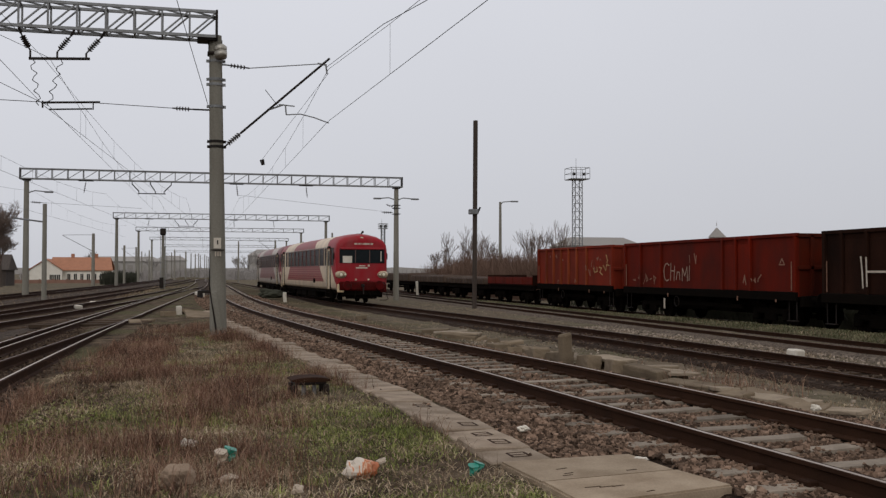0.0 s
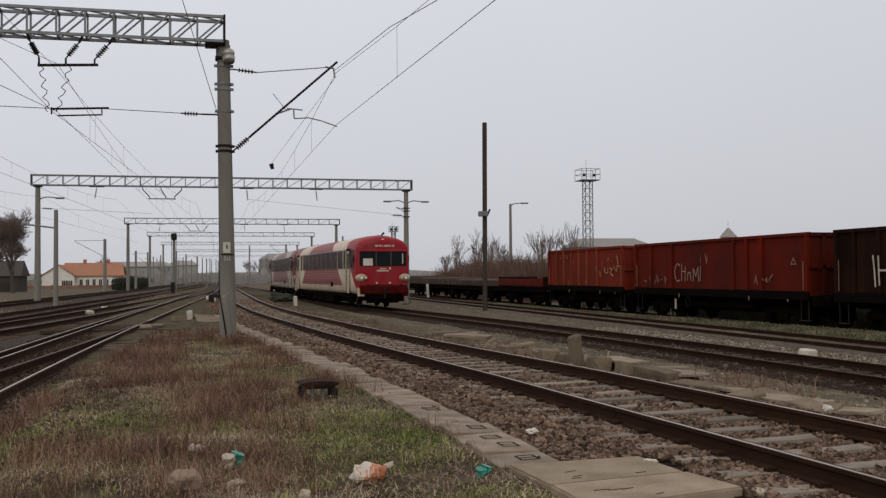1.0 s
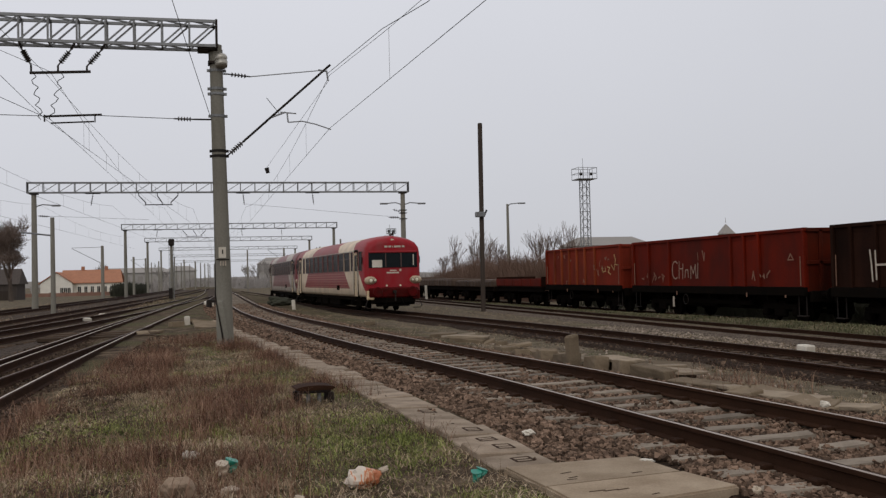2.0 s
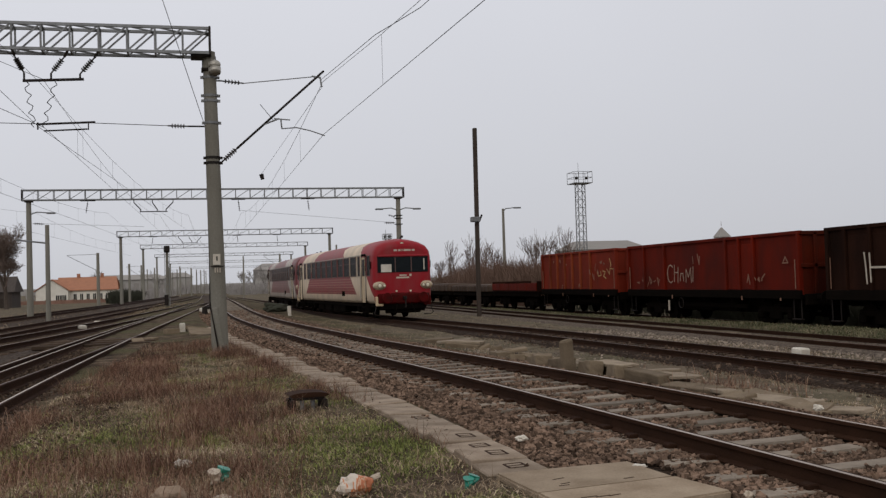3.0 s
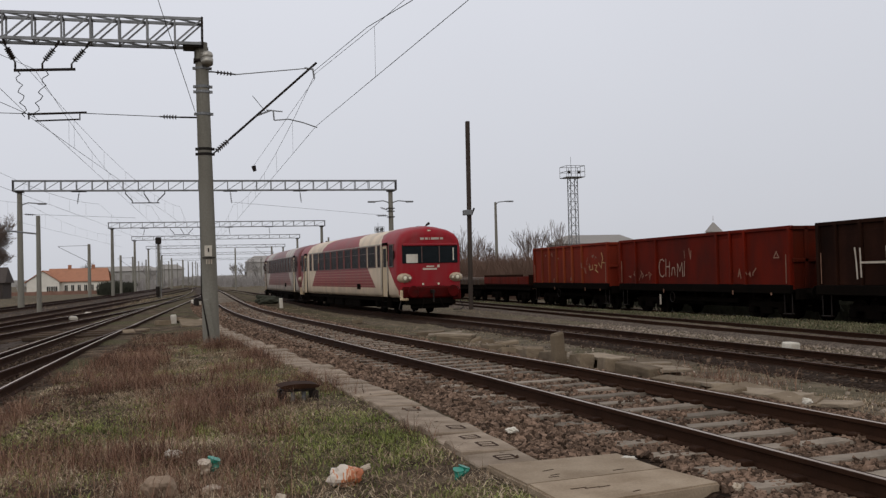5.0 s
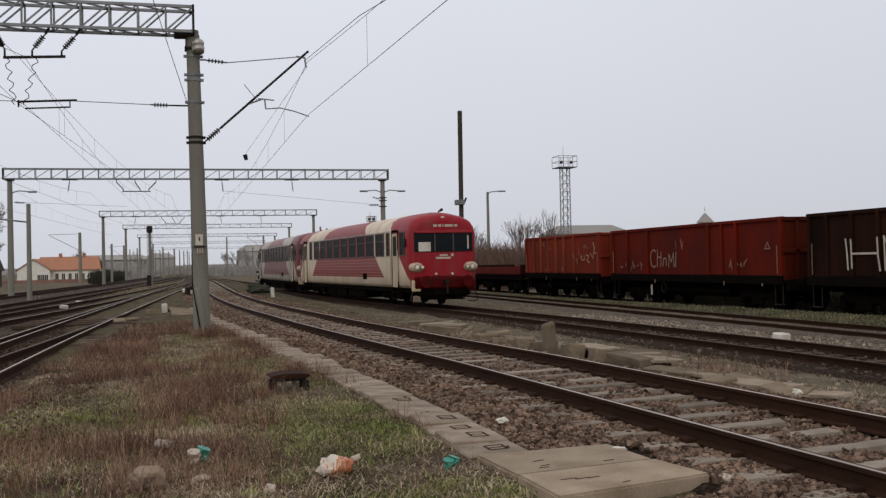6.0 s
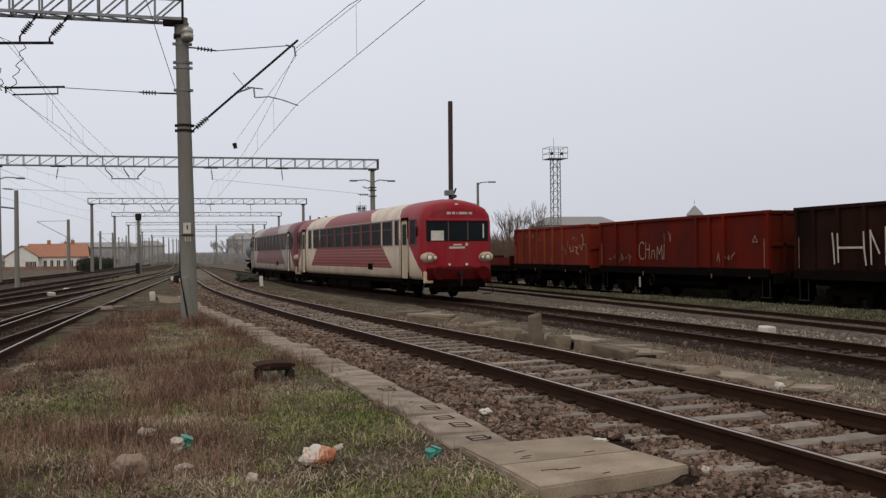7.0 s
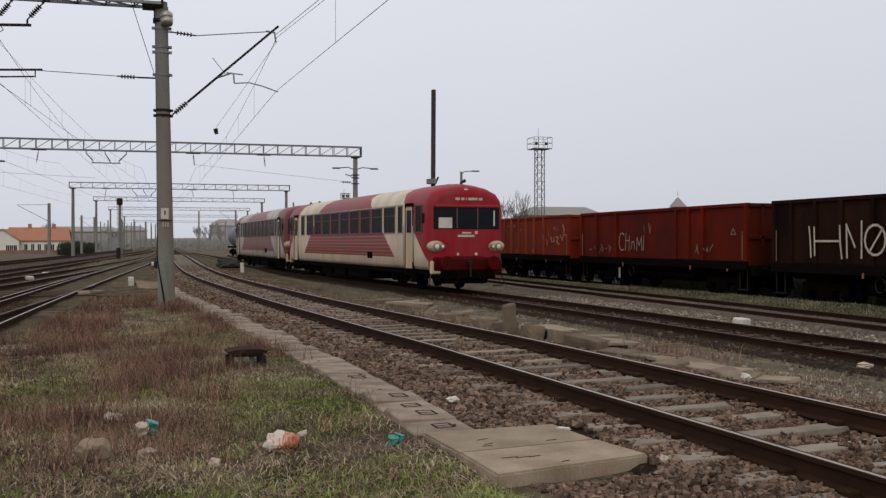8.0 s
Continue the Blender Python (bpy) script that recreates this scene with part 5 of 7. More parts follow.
def flat_wagon(y0, length):
    w = thing("flat_goods_wagon", Matrix.Translation((20.7, y0, WAGON_Z)), "dark red low-sided flat wagon, empty", "goods wagon", "parked goods wagons")
    part("deck", box(fresh(), (0, length / 2, 1.2), (2.7, length, 0.14)), M["rust_dark"], w)
    for s in (-1, 1):
        for i in range(5):
            y = length * (i + 0.5) / 5
            part("drop_side", box(fresh(), (s * 1.36, y, 1.42), (0.05, length / 5 - 0.06, 0.42), bevel=0.01), M["rust"], w)
        part("sole_bar", box(fresh(), (s * 1.2, length / 2, 1.0), (0.14, length, 0.3)), M["under"], w)
    for y in (0, length):
        part("end_board", box(fresh(), (0, y, 1.5), (2.7, 0.06, 0.5)), M["rust_dark"], w)
        for s in (-1, 1):
            bm = fresh()
            o = -1 if y == 0 else 1
            bar(bm, (s * 0.875, y, 1.05), (s * 0.875, y + o * 0.55, 1.05), 0.1, 0.2, seg=10)
            part("buffer", bm, M["under"], w)
    for y in (1.8, length - 1.8):
        wagon_bogie(w, y)


def covered_wagon(y0, length, height, paint, label):
    w = thing("covered_goods_wagon", Matrix.Translation((20.7, y0, WAGON_Z)), label, "goods wagon", "parked goods wagons")
    bm = fresh()
    box(bm, (0, length / 2, (1.1 + height) / 2), (2.7, length, height - 1.1), bevel=0.05)
    part("body", bm, paint, w)
    for i in range(13):
        for s in (-1, 1):
            part("side_rib", box(fresh(), (s * 1.37, length * i / 12, (1.1 + height) / 2), (0.06, 0.1, height - 1.15)), paint, w)
    bm = fresh()
    box(bm, (0, length / 2, height + 0.02), (2.5, length - 0.2, 0.12), bevel=0.05)
    part("roof", bm, M["grey_wagon"], w)
    part("underframe", box(fresh(), (0, length / 2, 0.95), (2.4, length, 0.3)), M["under"], w)
    for y in (1.8, length - 1.8):
        wagon_bogie(w, y)


def tank_wagon(x, y0, length):
    w = thing("tank_wagon", Matrix.Translation((x, y0, -0.2)), "pale grey tank wagon far down the line", "goods wagon", "parked goods wagons")
    part("deck", box(fresh(), (0, length / 2, 1.1), (2.5, length, 0.2)), M["under"], w)
    bm = fresh()
    bar(bm, (0, 0.4, 2.35), (0, length - 0.4, 2.35), 1.25, seg=24)
    ball(bm, (0, 0.4, 2.35), 1.25, (1, 0.25, 1), 3)
    ball(bm, (0, length - 0.4, 2.35), 1.25, (1, 0.25, 1), 3)
    part("tank", bm, M["galv"], w, "", True)
    part("dome", bar(fresh(), (0, length / 2, 3.5), (0, length / 2, 3.8), 0.35, seg=14), M["galv"], w)
    for y in (1.8, length - 1.8):
        wagon_bogie(w, y)


tank_wagon(10.3, 114, 10.0)
track(lambda y: 10.3, 105, 135, -0.2, M["railtop_old"], True, "short rusty siding under the tank wagon", half=1.2, step=0.65)
flat_wagon(54.8, 9.0)
covered_wagon(65.0, 10.0, 1.5, M["grey_wagon"], "low grey goods wagon, weathered")
covered_wagon(76.2, 12.0, 1.6, M["grey_wagon"], "long grey goods wagon far along the siding")
covered_wagon(89.5, 12.0, 1.75, M["grey_wagon"], "grey goods wagon at the end of the row")


# ---- tall post, lamp post, lattice tower, far masts ----
def tall_post():
    t = thing("tall_post", None, "tall bare tarred timber post with a small box halfway up", "post")
    bm = fresh()
    box(bm, (15.0, 51.7, 4.6), (0.22, 0.2, 10.2), Euler((0, radians(0.3), 0)).to_matrix(), bevel=0.03)
    part("shaft", bm, M["timber"], t)
    bm = fresh()
    box(bm, (14.86, 51.5, 4.75), (0.5, 0.32, 0.28), bevel=0.03)
    part("junction_box", bm, M["galv"], t, "grey metal junction box")
    bm = fresh()
    bar(bm, (15.1, 51.5, 4.7), (15.22, 51.45, 5.0), 0.05, seg=8)
    part("bracket", bm, M["iron"], t)


def lamp_post():
    t = thing("street_lamp", None, "grey concrete lamp post with one curved arm", "street lamp", "lamp posts")
    bm = fresh()
    bar(bm, (32, 101.7, -0.8), (32, 101.7, 9.0), 0.20, 0.13, seg=12)
    part("post", bm, M["mast"], t)
    bm = fresh()
    for a, b in (((32, 101.7, 8.7), (32.3, 101.7, 9.0)), ((32.3, 101.7, 9.0), (33.3, 101.7, 9.1))):
        bar(bm, a, b, 0.05, seg=6)
    part("arm", bm, M["galv"], t)
    part("lamp_head", box(fresh(), (33.6, 101.7, 9.08), (0.8, 0.3, 0.15), bevel=0.04), M["galv"], t)


def lattice_tower(x, y, zp, w, pw, label, base=-1.0):
    t = thing("floodlight_tower", None, label, "lattice tower", "floodlight towers")
    c = [(-1, -1), (1, -1), (1, 1), (-1, 1)]
    for a, b in c:
        part("leg", beam(fresh(), (x + a * w / 2, y + b * w / 2, base), (x + a * w / 2 * 0.92, y + b * w / 2, zp), 0.15), M["galv"], t)
    bm = fresh()
    n = int((zp - base) / w)
    for i in range(n):
        z0, z1 = base + (zp - base) * i / n, base + (zp - base) * (i + 1) / n
        for (a, b), (a2, b2) in zip(c, c[1:] + c[:1]):
            beam(bm, (x + a * w / 2, y + b * w / 2, z0), (x + a2 * w / 2, y + b2 * w / 2, z1), 0.07)
            beam(bm, (x + a * w / 2, y + b * w / 2, z1), (x + a2 * w / 2, y + b2 * w / 2, z1), 0.07)
    part("bracing", bm, M["galv"], t)
    part("platform", box(fresh(), (x, y, zp), (pw, pw, 0.16)), M["galv"], t)
    hh = pw * 0.58
    for z in (zp + hh * 0.5, zp + hh):
        for (a, b), (a2, b2) in zip(c, c[1:] + c[:1]):
            part("railing_bar", beam(fresh(), (x + a * pw / 2, y + b * pw / 2, z), (x + a2 * pw / 2, y + b2 * pw / 2, z), 0.09), M["galv"], t)
    for a, b in c + [(0, -1), (0.5, -1), (-0.5, -1), (0, 1)]:
        part("railing_post", beam(fresh(), (x + a * pw / 2, y + b * pw / 2, zp), (x + a * pw / 2, y + b * pw / 2, zp + hh), 0.08), M["galv"], t)
    for a in (-0.3, 0.25):
        part("floodlight", box(fresh(), (x + a * pw, y - pw * 0.3, zp + hh * 0.45), (0.6, 0.4, 0.6), bevel=0.08), M["iron"], t)
    part("lightning_rod", bar(fresh(), (x - 0.3, y, zp), (x - 0.3, y, zp + hh * 1.9), 0.04, seg=5), M["galv"], t)


def plain_mast(x, y, z, r=0.14, arm=0.0, head=False, lamp=0):
    t = thing("line_mast", None, "slim grey concrete line mast beside the tracks", "mast", "far line masts")
    bm = fresh()
    bar(bm, (x, y, -1.2), (x, y, z), r * 1.3, r, seg=10)
    part("shaft", bm, M["mast"], t)
    if arm:
        bm = fresh()
        bar(bm, (x, y, z - 0.15), (x + arm, y, z - 0.2), 0.025, seg=5)
        bar(bm, (x, y, z - 2.0), (x + arm, y, z - 0.25), 0.03, seg=5)
        part("cantilever_tube", bm, M["galv"], t)
    if head:
        part("signal_head", box(fresh(), (x, y - 0.2, z + 0.2), (0.5, 0.3, 0.6), bevel=0.08), M["iron"], t, "black signal head")
        bm = fresh()
        for dx in (-0.2, 0.2):
            beam(bm, (x + dx, y - 0.25, 0), (x + dx, y - 0.25, z), 0.04)
        for k in range(12):
            beam(bm, (x - 0.2, y - 0.25, 0.4 * k + 0.3), (x + 0.2, y - 0.25, 0.4 * k + 0.3), 0.03)
        part("ladder", bm, M["galv"], t)
        part("cabinet", box(fresh(), (x - 0.1, y - 0.4, 0.55), (0.32, 0.3, 0.9), bevel=0.03), M["iron"], t)
    if lamp:
        part("lamp_arm", bar(fresh(), (x, y, z - 1.0), (x - 1.6, y, z - 0.8), 0.05, seg=5), M["galv"], t)


tall_post()
lamp_post()
lattice_tower(79.9, 200, 21.4, 1.7, 4.1, "grey steel lattice floodlight tower with railed platform")
lattice_tower(40.4, 215, 11.0, 0.8, 1.8, "slim far lattice tower with railed platform", -2)
plain_mast(-7.58, 58, 5.2, 0.11, lamp=1)
plain_mast(-10.5, 116, 5.7, 0.16, arm=-3.2)
plain_mast(-2.3, 89.5, 4.75, 0.12, head=True)
plain_mast(-8.8, 140, 5.0)
for i, (x, y, z) in enumerate([(-9.2, 175, 5.6), (-9.0, 220, 6), (-5, 180, 5.4), (-3.6, 210, 6.0), (-1.6, 230, 6), (0.5, 260, 6), (-5.5, 270, 6.5), (-2, 290, 7), (1.5, 310, 7), (3.5, 330, 7), (20.5, 150, 7.4), (8.3, 190, 7.2), (12.0, 150, 6.2), (-7.0, 250, 6.5), (-0.6, 275, 6.4), (2.2, 345, 7), (4.6, 370, 7.2), (-4.2, 330, 7), (5.8, 420, 7.5), (-1.0, 400, 7.5), (-12.5, 260, 6.5), (-14.5, 300, 7), (-8.8, 350, 7)]):
    plain_mast(x, y, z, 0.13, arm=0.0 if i % 3 else -2.4)


# ---- cable-trough lids, concrete slabs, broken kerbs ----
def walkway():
    t = thing("cable_trough", None, "row of worn concrete cable-trough lids beside the ballast", "cable trough", kind="structure")
    cx = curve_through([7.3, 9.8, 12.3, 16.2, 19.85, 24.0, 28.2, 33, 41], [2.85, 2.83, 2.75, 2.43, 2.08, 1.70, 1.39, 1.17, 1.0], 3)
    rnd = random.Random(4)
    bm = fresh()
    box(bm, (-0.045, 0, -0.06), (0.49, 0.492, 0.12), bevel=0.01)
    lid = mesh_of("lid", bm, M["lid"])
    # thin dark strips on the lid draw the shade of grip grooves in colour
    bm = fresh()
    for p in ((-0.09, 0.09, 0.14, 0.02), (-0.09, -0.09, 0.14, 0.02), (-0.16, 0, 0.02, 0.18), (-0.02, 0, 0.02, 0.18), (-0.09, 0, 0.14, 0.015)):
        box(bm, (p[0] + 0.1, p[1], 0.0005), (p[2], p[3], 0.004))
    mark = mesh_of("grip_groove", bm, M["rail"])
    y, i = 7.72, 0
    while y < 40:
        m = pose(cx(y) + rnd.uniform(-0.03, 0.03) * (1 if y < 12 else 2), y, 0.09 + rnd.uniform(-0.02, 0.008) - max(0, (y - 20) * 0.003), rnd.uniform(-1.6, 1.6), rnd.uniform(-2.6, 2.6), -math.degrees(math.atan2(cx(y + 0.5) - cx(y), 0.5)) + rnd.uniform(-1, 1))
        o = part("lid", lid, None, t)
        o.matrix_world = m
        if i in (0, 1, 2, 3, 6):
            g = part("grip_groove", mark, None, t)
            g.matrix_world = m
        y += 0.5
        i += 1
    for k, (x0, y0, x1, y1, x2, y2, x3, y3) in enumerate([(2.71, 5.93, 3.90, 6.22, 3.78, 6.79, 2.68, 6.62), (2.68, 6.64, 3.78, 6.81, 3.72, 7.48, 2.62, 7.40)]):
        bm = fresh()
        lo = [bm.verts.new((x, yy, -0.06)) for x, yy in ((x0, y0), (x1, y1), (x2, y2), (x3, y3))]
        hi = [bm.verts.new((x, yy, 0.095 - k * 0.006)) for x, yy in ((x0, y0), (x1, y1), (x2, y2), (x3, y3))]
        bm.faces.new(lo[::-1]), bm.faces.new(hi)
        for a in range(4):
            bm.faces.new((lo[a], lo[(a + 1) % 4], hi[(a + 1) % 4], hi[a]))
        bmesh.ops.recalc_face_normals(bm, faces=bm.faces)
        bmesh.ops.bevel(bm, geom=bm.edges[:], offset=0.014, segments=2, affect="EDGES")
        s = thing("concrete_slab", None, "flat worn concrete slab with chipped edges on the ballast edge", "slab", "concrete slabs")
        part("slab", bm, M["concrete"], s)
        bm = fresh()
        for a in range(4):
            ang = rnd.uniform(0.1, 0.4)
            box(bm, (x0 + rnd.uniform(0.2, 0.8), y0 + rnd.uniform(0.15, 0.45), 0.0955 - k * 0.006), (rnd.uniform(0.06, 0.12), 0.014, 0.003), Euler((0, 0, ang)).to_matrix())
        part("chip", bm, M["rail"], s)


def rubble():
    rnd = random.Random(8)
    items = [(6.4, 17.3, 1.1, 0.3, 0.26, 3), (6.42, 16.2, 1.1, 0.26, 0.3, -4), (6.42, 14.9, 0.8, 0.26, 0.34, 4), (6.75, 14.9, 0.9, 0.5, 0.30, 8), (6.45, 13.95, 0.9, 0.26, 0.34, -3),
             (6.5, 13.0, 0.9, 0.26, 0.32, 5), (6.95, 13.3, 1.0, 0.6, 0.28, -12), (6.6, 11.9, 1.2, 0.28, 0.14, 3), (7.15, 11.0, 0.9, 0.4, 0.1, 20), (6.9, 9.9, 0.8, 0.3, 0.12, -14),
             (7.3, 10.2, 0.6, 0.35, 0.08, 33), (6.65, 10.9, 0.5, 0.3, 0.14, 8), (6.3, 36.3, 0.6, 0.4, 0.18, 10), (6.95, 27.3, 0.9, 0.6, 0.2, 60), (7.2, 25.6, 0.9, 0.5, 0.12, 75),
             (6.85, 24.2, 0.9, 0.6, 0.2, 70), (7.5, 22.8, 1.0, 0.5, 0.1, 85), (6.6, 20.4, 0.8, 0.35, 0.16, 5), (6.5, 19.0, 0.8, 0.35, 0.18, -6), (7.6, 21.3, 0.5, 0.4, 0.1, 30),
             (-0.5, 35.6, 0.6, 0.5, 0.25, 15), (0.2, 36.6, 1.1, 0.9, 0.16, 5), (0.5, 33.5, 1.2, 1.0, 0.14, -8), (-1.3, 30.3, 0.5, 0.4, 0.16, 20), (-1.0, 31.5, 0.5, 0.3, 0.12, 50)]
    for x, y, l, w, h, a in items:
        h, l, w = h * 0.72, l * rnd.uniform(0.75, 0.98), w * rnd.uniform(0.8, 1.0)
        bm = fresh()
        box(bm, (0, 0, 0), (w, l, h), bevel=0.012)
        bmesh.ops.subdivide_edges(bm, edges=[e for e in bm.edges if e.calc_length() > 0.15], cuts=3, use_grid_fill=True)
        for v in bm.verts:
            big, small = v.co * 3 + Vector((x, y, 0)), v.co * 14 + Vector((y, x, 0))
            v.co += Vector((noise.noise(big), noise.noise(big + Vector((3, 0, 0))), noise.noise(big + Vector((0, 3, 0))) * 0.6)) * 0.016 + Vector((noise.noise(small), noise.noise(small + Vector((5, 0, 0))), noise.noise(small + Vector((0, 5, 0))) * 0.7)) * 0.014
        o = part("concrete_block", bm, M["rubble"], None)
        o.matrix_world = pose(x, y, gz(x, y) + h * 0.42, rnd.uniform(-9, 9), rnd.uniform(-9, 9), a + rnd.uniform(-14, 14))
        tagged(o, "broken weathered concrete block lying between the tracks", "concrete block", "broken concrete blocks")
    for x, y, z, l, w, h, a in ((6.72, 14.75, 0.20, 0.95, 0.42, 0.05, 6), (6.9, 13.55, 0.185, 0.8, 0.55, 0.05, -18), (6.85, 12.95, 0.17, 0.7, 0.5, 0.045, 9), (6.62, 16.3, 0.13, 1.0, 0.4, 0.05, 5),
                                (6.95, 10.6, 0.06, 1.2, 0.34, 0.06, 12), (7.05, 9.75, 0.05, 0.9, 0.36, 0.05, 30), (6.72, 11.45, 0.07, 0.8, 0.3, 0.05, -8), (6.85, 24.3, 0.15, 1.0, 0.5, 0.06, 60), (7.0, 25.9, 0.12, 0.9, 0.5, 0.06, 75)):
        bm = fresh()
        box(bm, (0, 0, 0), (w, l, h), bevel=0.008)
        bmesh.ops.subdivide_edges(bm, edges=[e for e in bm.edges if e.calc_length() > 0.2], cuts=4, use_grid_fill=True)
        for v in bm.verts:
            q = v.co * 9 + Vector((x, y, 2))
            v.co += Vector((noise.noise(q), noise.noise(q + Vector((5, 0, 0))), 0.25 * noise.noise(q + Vector((0, 5, 0))))) * 0.035
        o = part("concrete_plank", bm, M["plank"], None)
        o.matrix_world = pose(x, y, gz(x, y) + z, rnd.uniform(-4, 4), rnd.uniform(-5, 5), a)
        tagged(o, "thin broken concrete plank lying on old kerb blocks", "concrete plank", "broken concrete planks")
    for _ in range(46):
        y = rnd.uniform(8.8, 28)
        x = 6.55 + rnd.uniform(-0.15, 0.9) + (0.3 if y > 20 else 0)
        l, w, h = rnd.uniform(0.12, 0.42), rnd.uniform(0.1, 0.26), rnd.uniform(0.05, 0.12)
        bm = fresh()
        box(bm, (0, 0, 0), (w, l, h), bevel=0.012)
        for v in bm.verts:
            v.co += Vector((noise.noise(v.co * 7 + Vector((x, y, 0))), noise.noise(v.co * 7 + Vector((y, x, 3))), noise.noise(v.co * 6 + Vector((0, y, x))))) * 0.06
        o = part("concrete_fragment", bm, M["rubble"], None)
        o.matrix_world = pose(x, y, gz(x, y) + h * 0.35, rnd.uniform(-14, 14), rnd.uniform(-14, 14), rnd.uniform(0, 180))
        tagged(o, "small broken piece of weathered concrete in the yard", "concrete fragment", "concrete fragments")
    bm = fresh()
    box(bm, (6.2, 15.35, 0.2), (0.19, 0.16, 0.66), Euler((radians(3), radians(-4), 0.2)).to_matrix(), bevel=0.03)
    for v in bm.verts:
        v.co += Vector((noise.noise(v.co * 6), noise.noise(v.co * 6 + Vector((4, 0, 0))), noise.noise(v.co * 6 + Vector((0, 4, 0))))) * 0.05
    tagged(part("concrete_stub", bm, M["rubble"], None), "short broken concrete post beside the curved track", "post")


walkway()
rubble()


# ---- litter and small things ----
def crumple(name, c, size, material, label, category, group="", seed=1, rough=0.5, parent=None, sub=3):
    bm = fresh()
    ball(bm, (0, 0, 0), 1.0, (1, 1, 1), sub, 0, seed)
    for v in bm.verts:
        n1 = noise.noise(v.co * 1.8 + Vector((seed * 7.3, 0, seed))) * rough
        n2 = abs(noise.noise(v.co * 4.5 + Vector((0, seed * 3.7, 0)))) * rough * 0.55
        v.co = v.co * (1 + n1 - n2)
        v.co = Vector((v.co.x * size[0] / 2, v.co.y * size[1] / 2, max(v.co.z, -0.75) * size[2] / 2))
    o = part(name, bm, material, parent)
    o.matrix_world = Matrix.Translation(c)
    if not parent:
        tagged(o, label, category, group)
    return o


def litter():
    bag = thing("plastic_bag", Matrix.Translation((1.56, 7.42, 0.07)), "crumpled white and orange plastic bag lying in the grass", "plastic bag")
    o = crumple("film", (0, 0, 0), (0.27, 0.19, 0.18), M["bag"], "", "", seed=2, rough=0.3, parent=bag)
    o.matrix_parent_inverse, o.matrix_basis = Matrix(), pose(0, 0, 0)
    o = crumple("twisted_end", (0, 0, 0), (0.10, 0.05, 0.05), M["plastic"], "", "", seed=6, rough=0.5, parent=bag)
    o.matrix_parent_inverse, o.matrix_basis = Matrix(), pose(0.15, 0.0, 0.05, 0, -25, 0)
    for x, y, s, lab in ((0.61, 8.15, 0.72, "crushed white and teal plastic cup in dry weeds"), (2.33, 7.05, 0.5, "small crushed teal and white cup near the slab")):
        c = thing("plastic_cup", pose(x, y, 0.03 if x < 2 else 0.075, 0, 0, 15), lab, "cup", "crushed cups")
        for k, mt in enumerate(("plastic" if s > 0.6 else "teal", "teal")):
            bm = fresh()
            hoops = []
            for i in range(8):
                r = (0.055 + 0.004 * i + 0.004 * (i % 2)) * s
                hoops.append([bm.verts.new((r * math.cos(a), r * math.sin(a), i * 0.02 * s)) for a in np.linspace(0, 2 * math.pi, 14, endpoint=False)])
            for p, q in zip(hoops, hoops[1:]):
                for i in range(14):
                    bm.faces.new((p[i], p[(i + 1) % 14], q[(i + 1) % 14], q[i]))
            bm.faces.new(hoops[0][::-1])
            bm.faces.new(hoops[-1])
            for v in bm.verts:
                v.co.x *= 0.75
                v.co += Vector((noise.noise(v.co * 20), noise.noise(v.co * 20 + Vector((3, 0, 0))), 0)) * 0.02
            p = part("cup_half", bm, M[mt], c, "teal printed half" if k else "")
            p.location = ((-0.03 + 0.065 * k) * s, 0.015 * k, 0.012 * k)
            p.rotation_euler = (radians(14), radians(20 * k - 8), 0.4 * k)
    for i, (x, y, z, sx, sz, m, lab) in enumerate([(0.33, 8.95, 0.06, 0.16, 0.09, "white", "crumpled white scrap of paper in the weeds"), (3.28, 8.78, 0.1, 0.15, 0.07, "white", "white scrap of plastic on the ballast"),
                                                    (0.62, 7.5, 0.03, 0.16, 0.09, "plastic", "pale scrap of film in dry grass"), (1.06, 6.98, 0.04, 0.10, 0.09, "plastic", "pale torn scrap standing in the grass"),
                                                    (3.72, 7.3, 0.08, 0.16, 0.03, "white", "thin white scrap on ballast stones"), (3.95, 6.1, 0.07, 0.08, 0.10, "plastic", "dirty white scrap beside the slab corner"),
                                                    (6.72, 9.4, 0.1, 0.12, 0.09, "white", "white pebble of plaster beside the rail"), (13.9, 15.7, -0.28, 0.16, 0.14, "white", "white scrap on the siding ballast"),
                                                    (-4.3, 50.0, 0.02, 0.4, 0.22, "white", "white plaster lump beside the turnout"), (10.5, 12.2, -0.25, 0.3, 0.1, "plastic", "white scrap of wire and paper by the dark rail")]):
        crumple("litter_scrap", (x, y, z), (sx * 0.85, sx * 0.6, sz * 0.9), M[m], lab, "litter", "scraps of litter", seed=i + 3)
    for i, (x, y, s, lab) in enumerate([(0.27, 7.32, 0.235, "pale rounded rock half hidden in dry grass")]):
        crumple("rock", (x, y, s * 0.46), (s, s * 0.8, s * 0.78), M["rock"], lab, "rock", "rocks", seed=i + 11, rough=0.26)
    # low rusty box of a point drive on feet
    b = thing("point_box", pose(1.72, 12.3, gz(1.72, 12.3), 0, 0, 4), "low rusty dark iron box on short feet in the weeds", "trackside box")
    bm = fresh()
    bar(bm, (0, 0.19, 0.19), (0, -0.19, 0.19), 0.235, seg=20)
    for v in bm.verts:
        v.co.z = 0.185 + max(v.co.z - 0.19, -0.12) * 0.16
    part("lid", bm, M["rail"], b, "slightly domed rusty brown lid")
    part("case", box(fresh(), (0, 0, 0.15), (0.38, 0.32, 0.045), bevel=0.01), M["iron"], b)
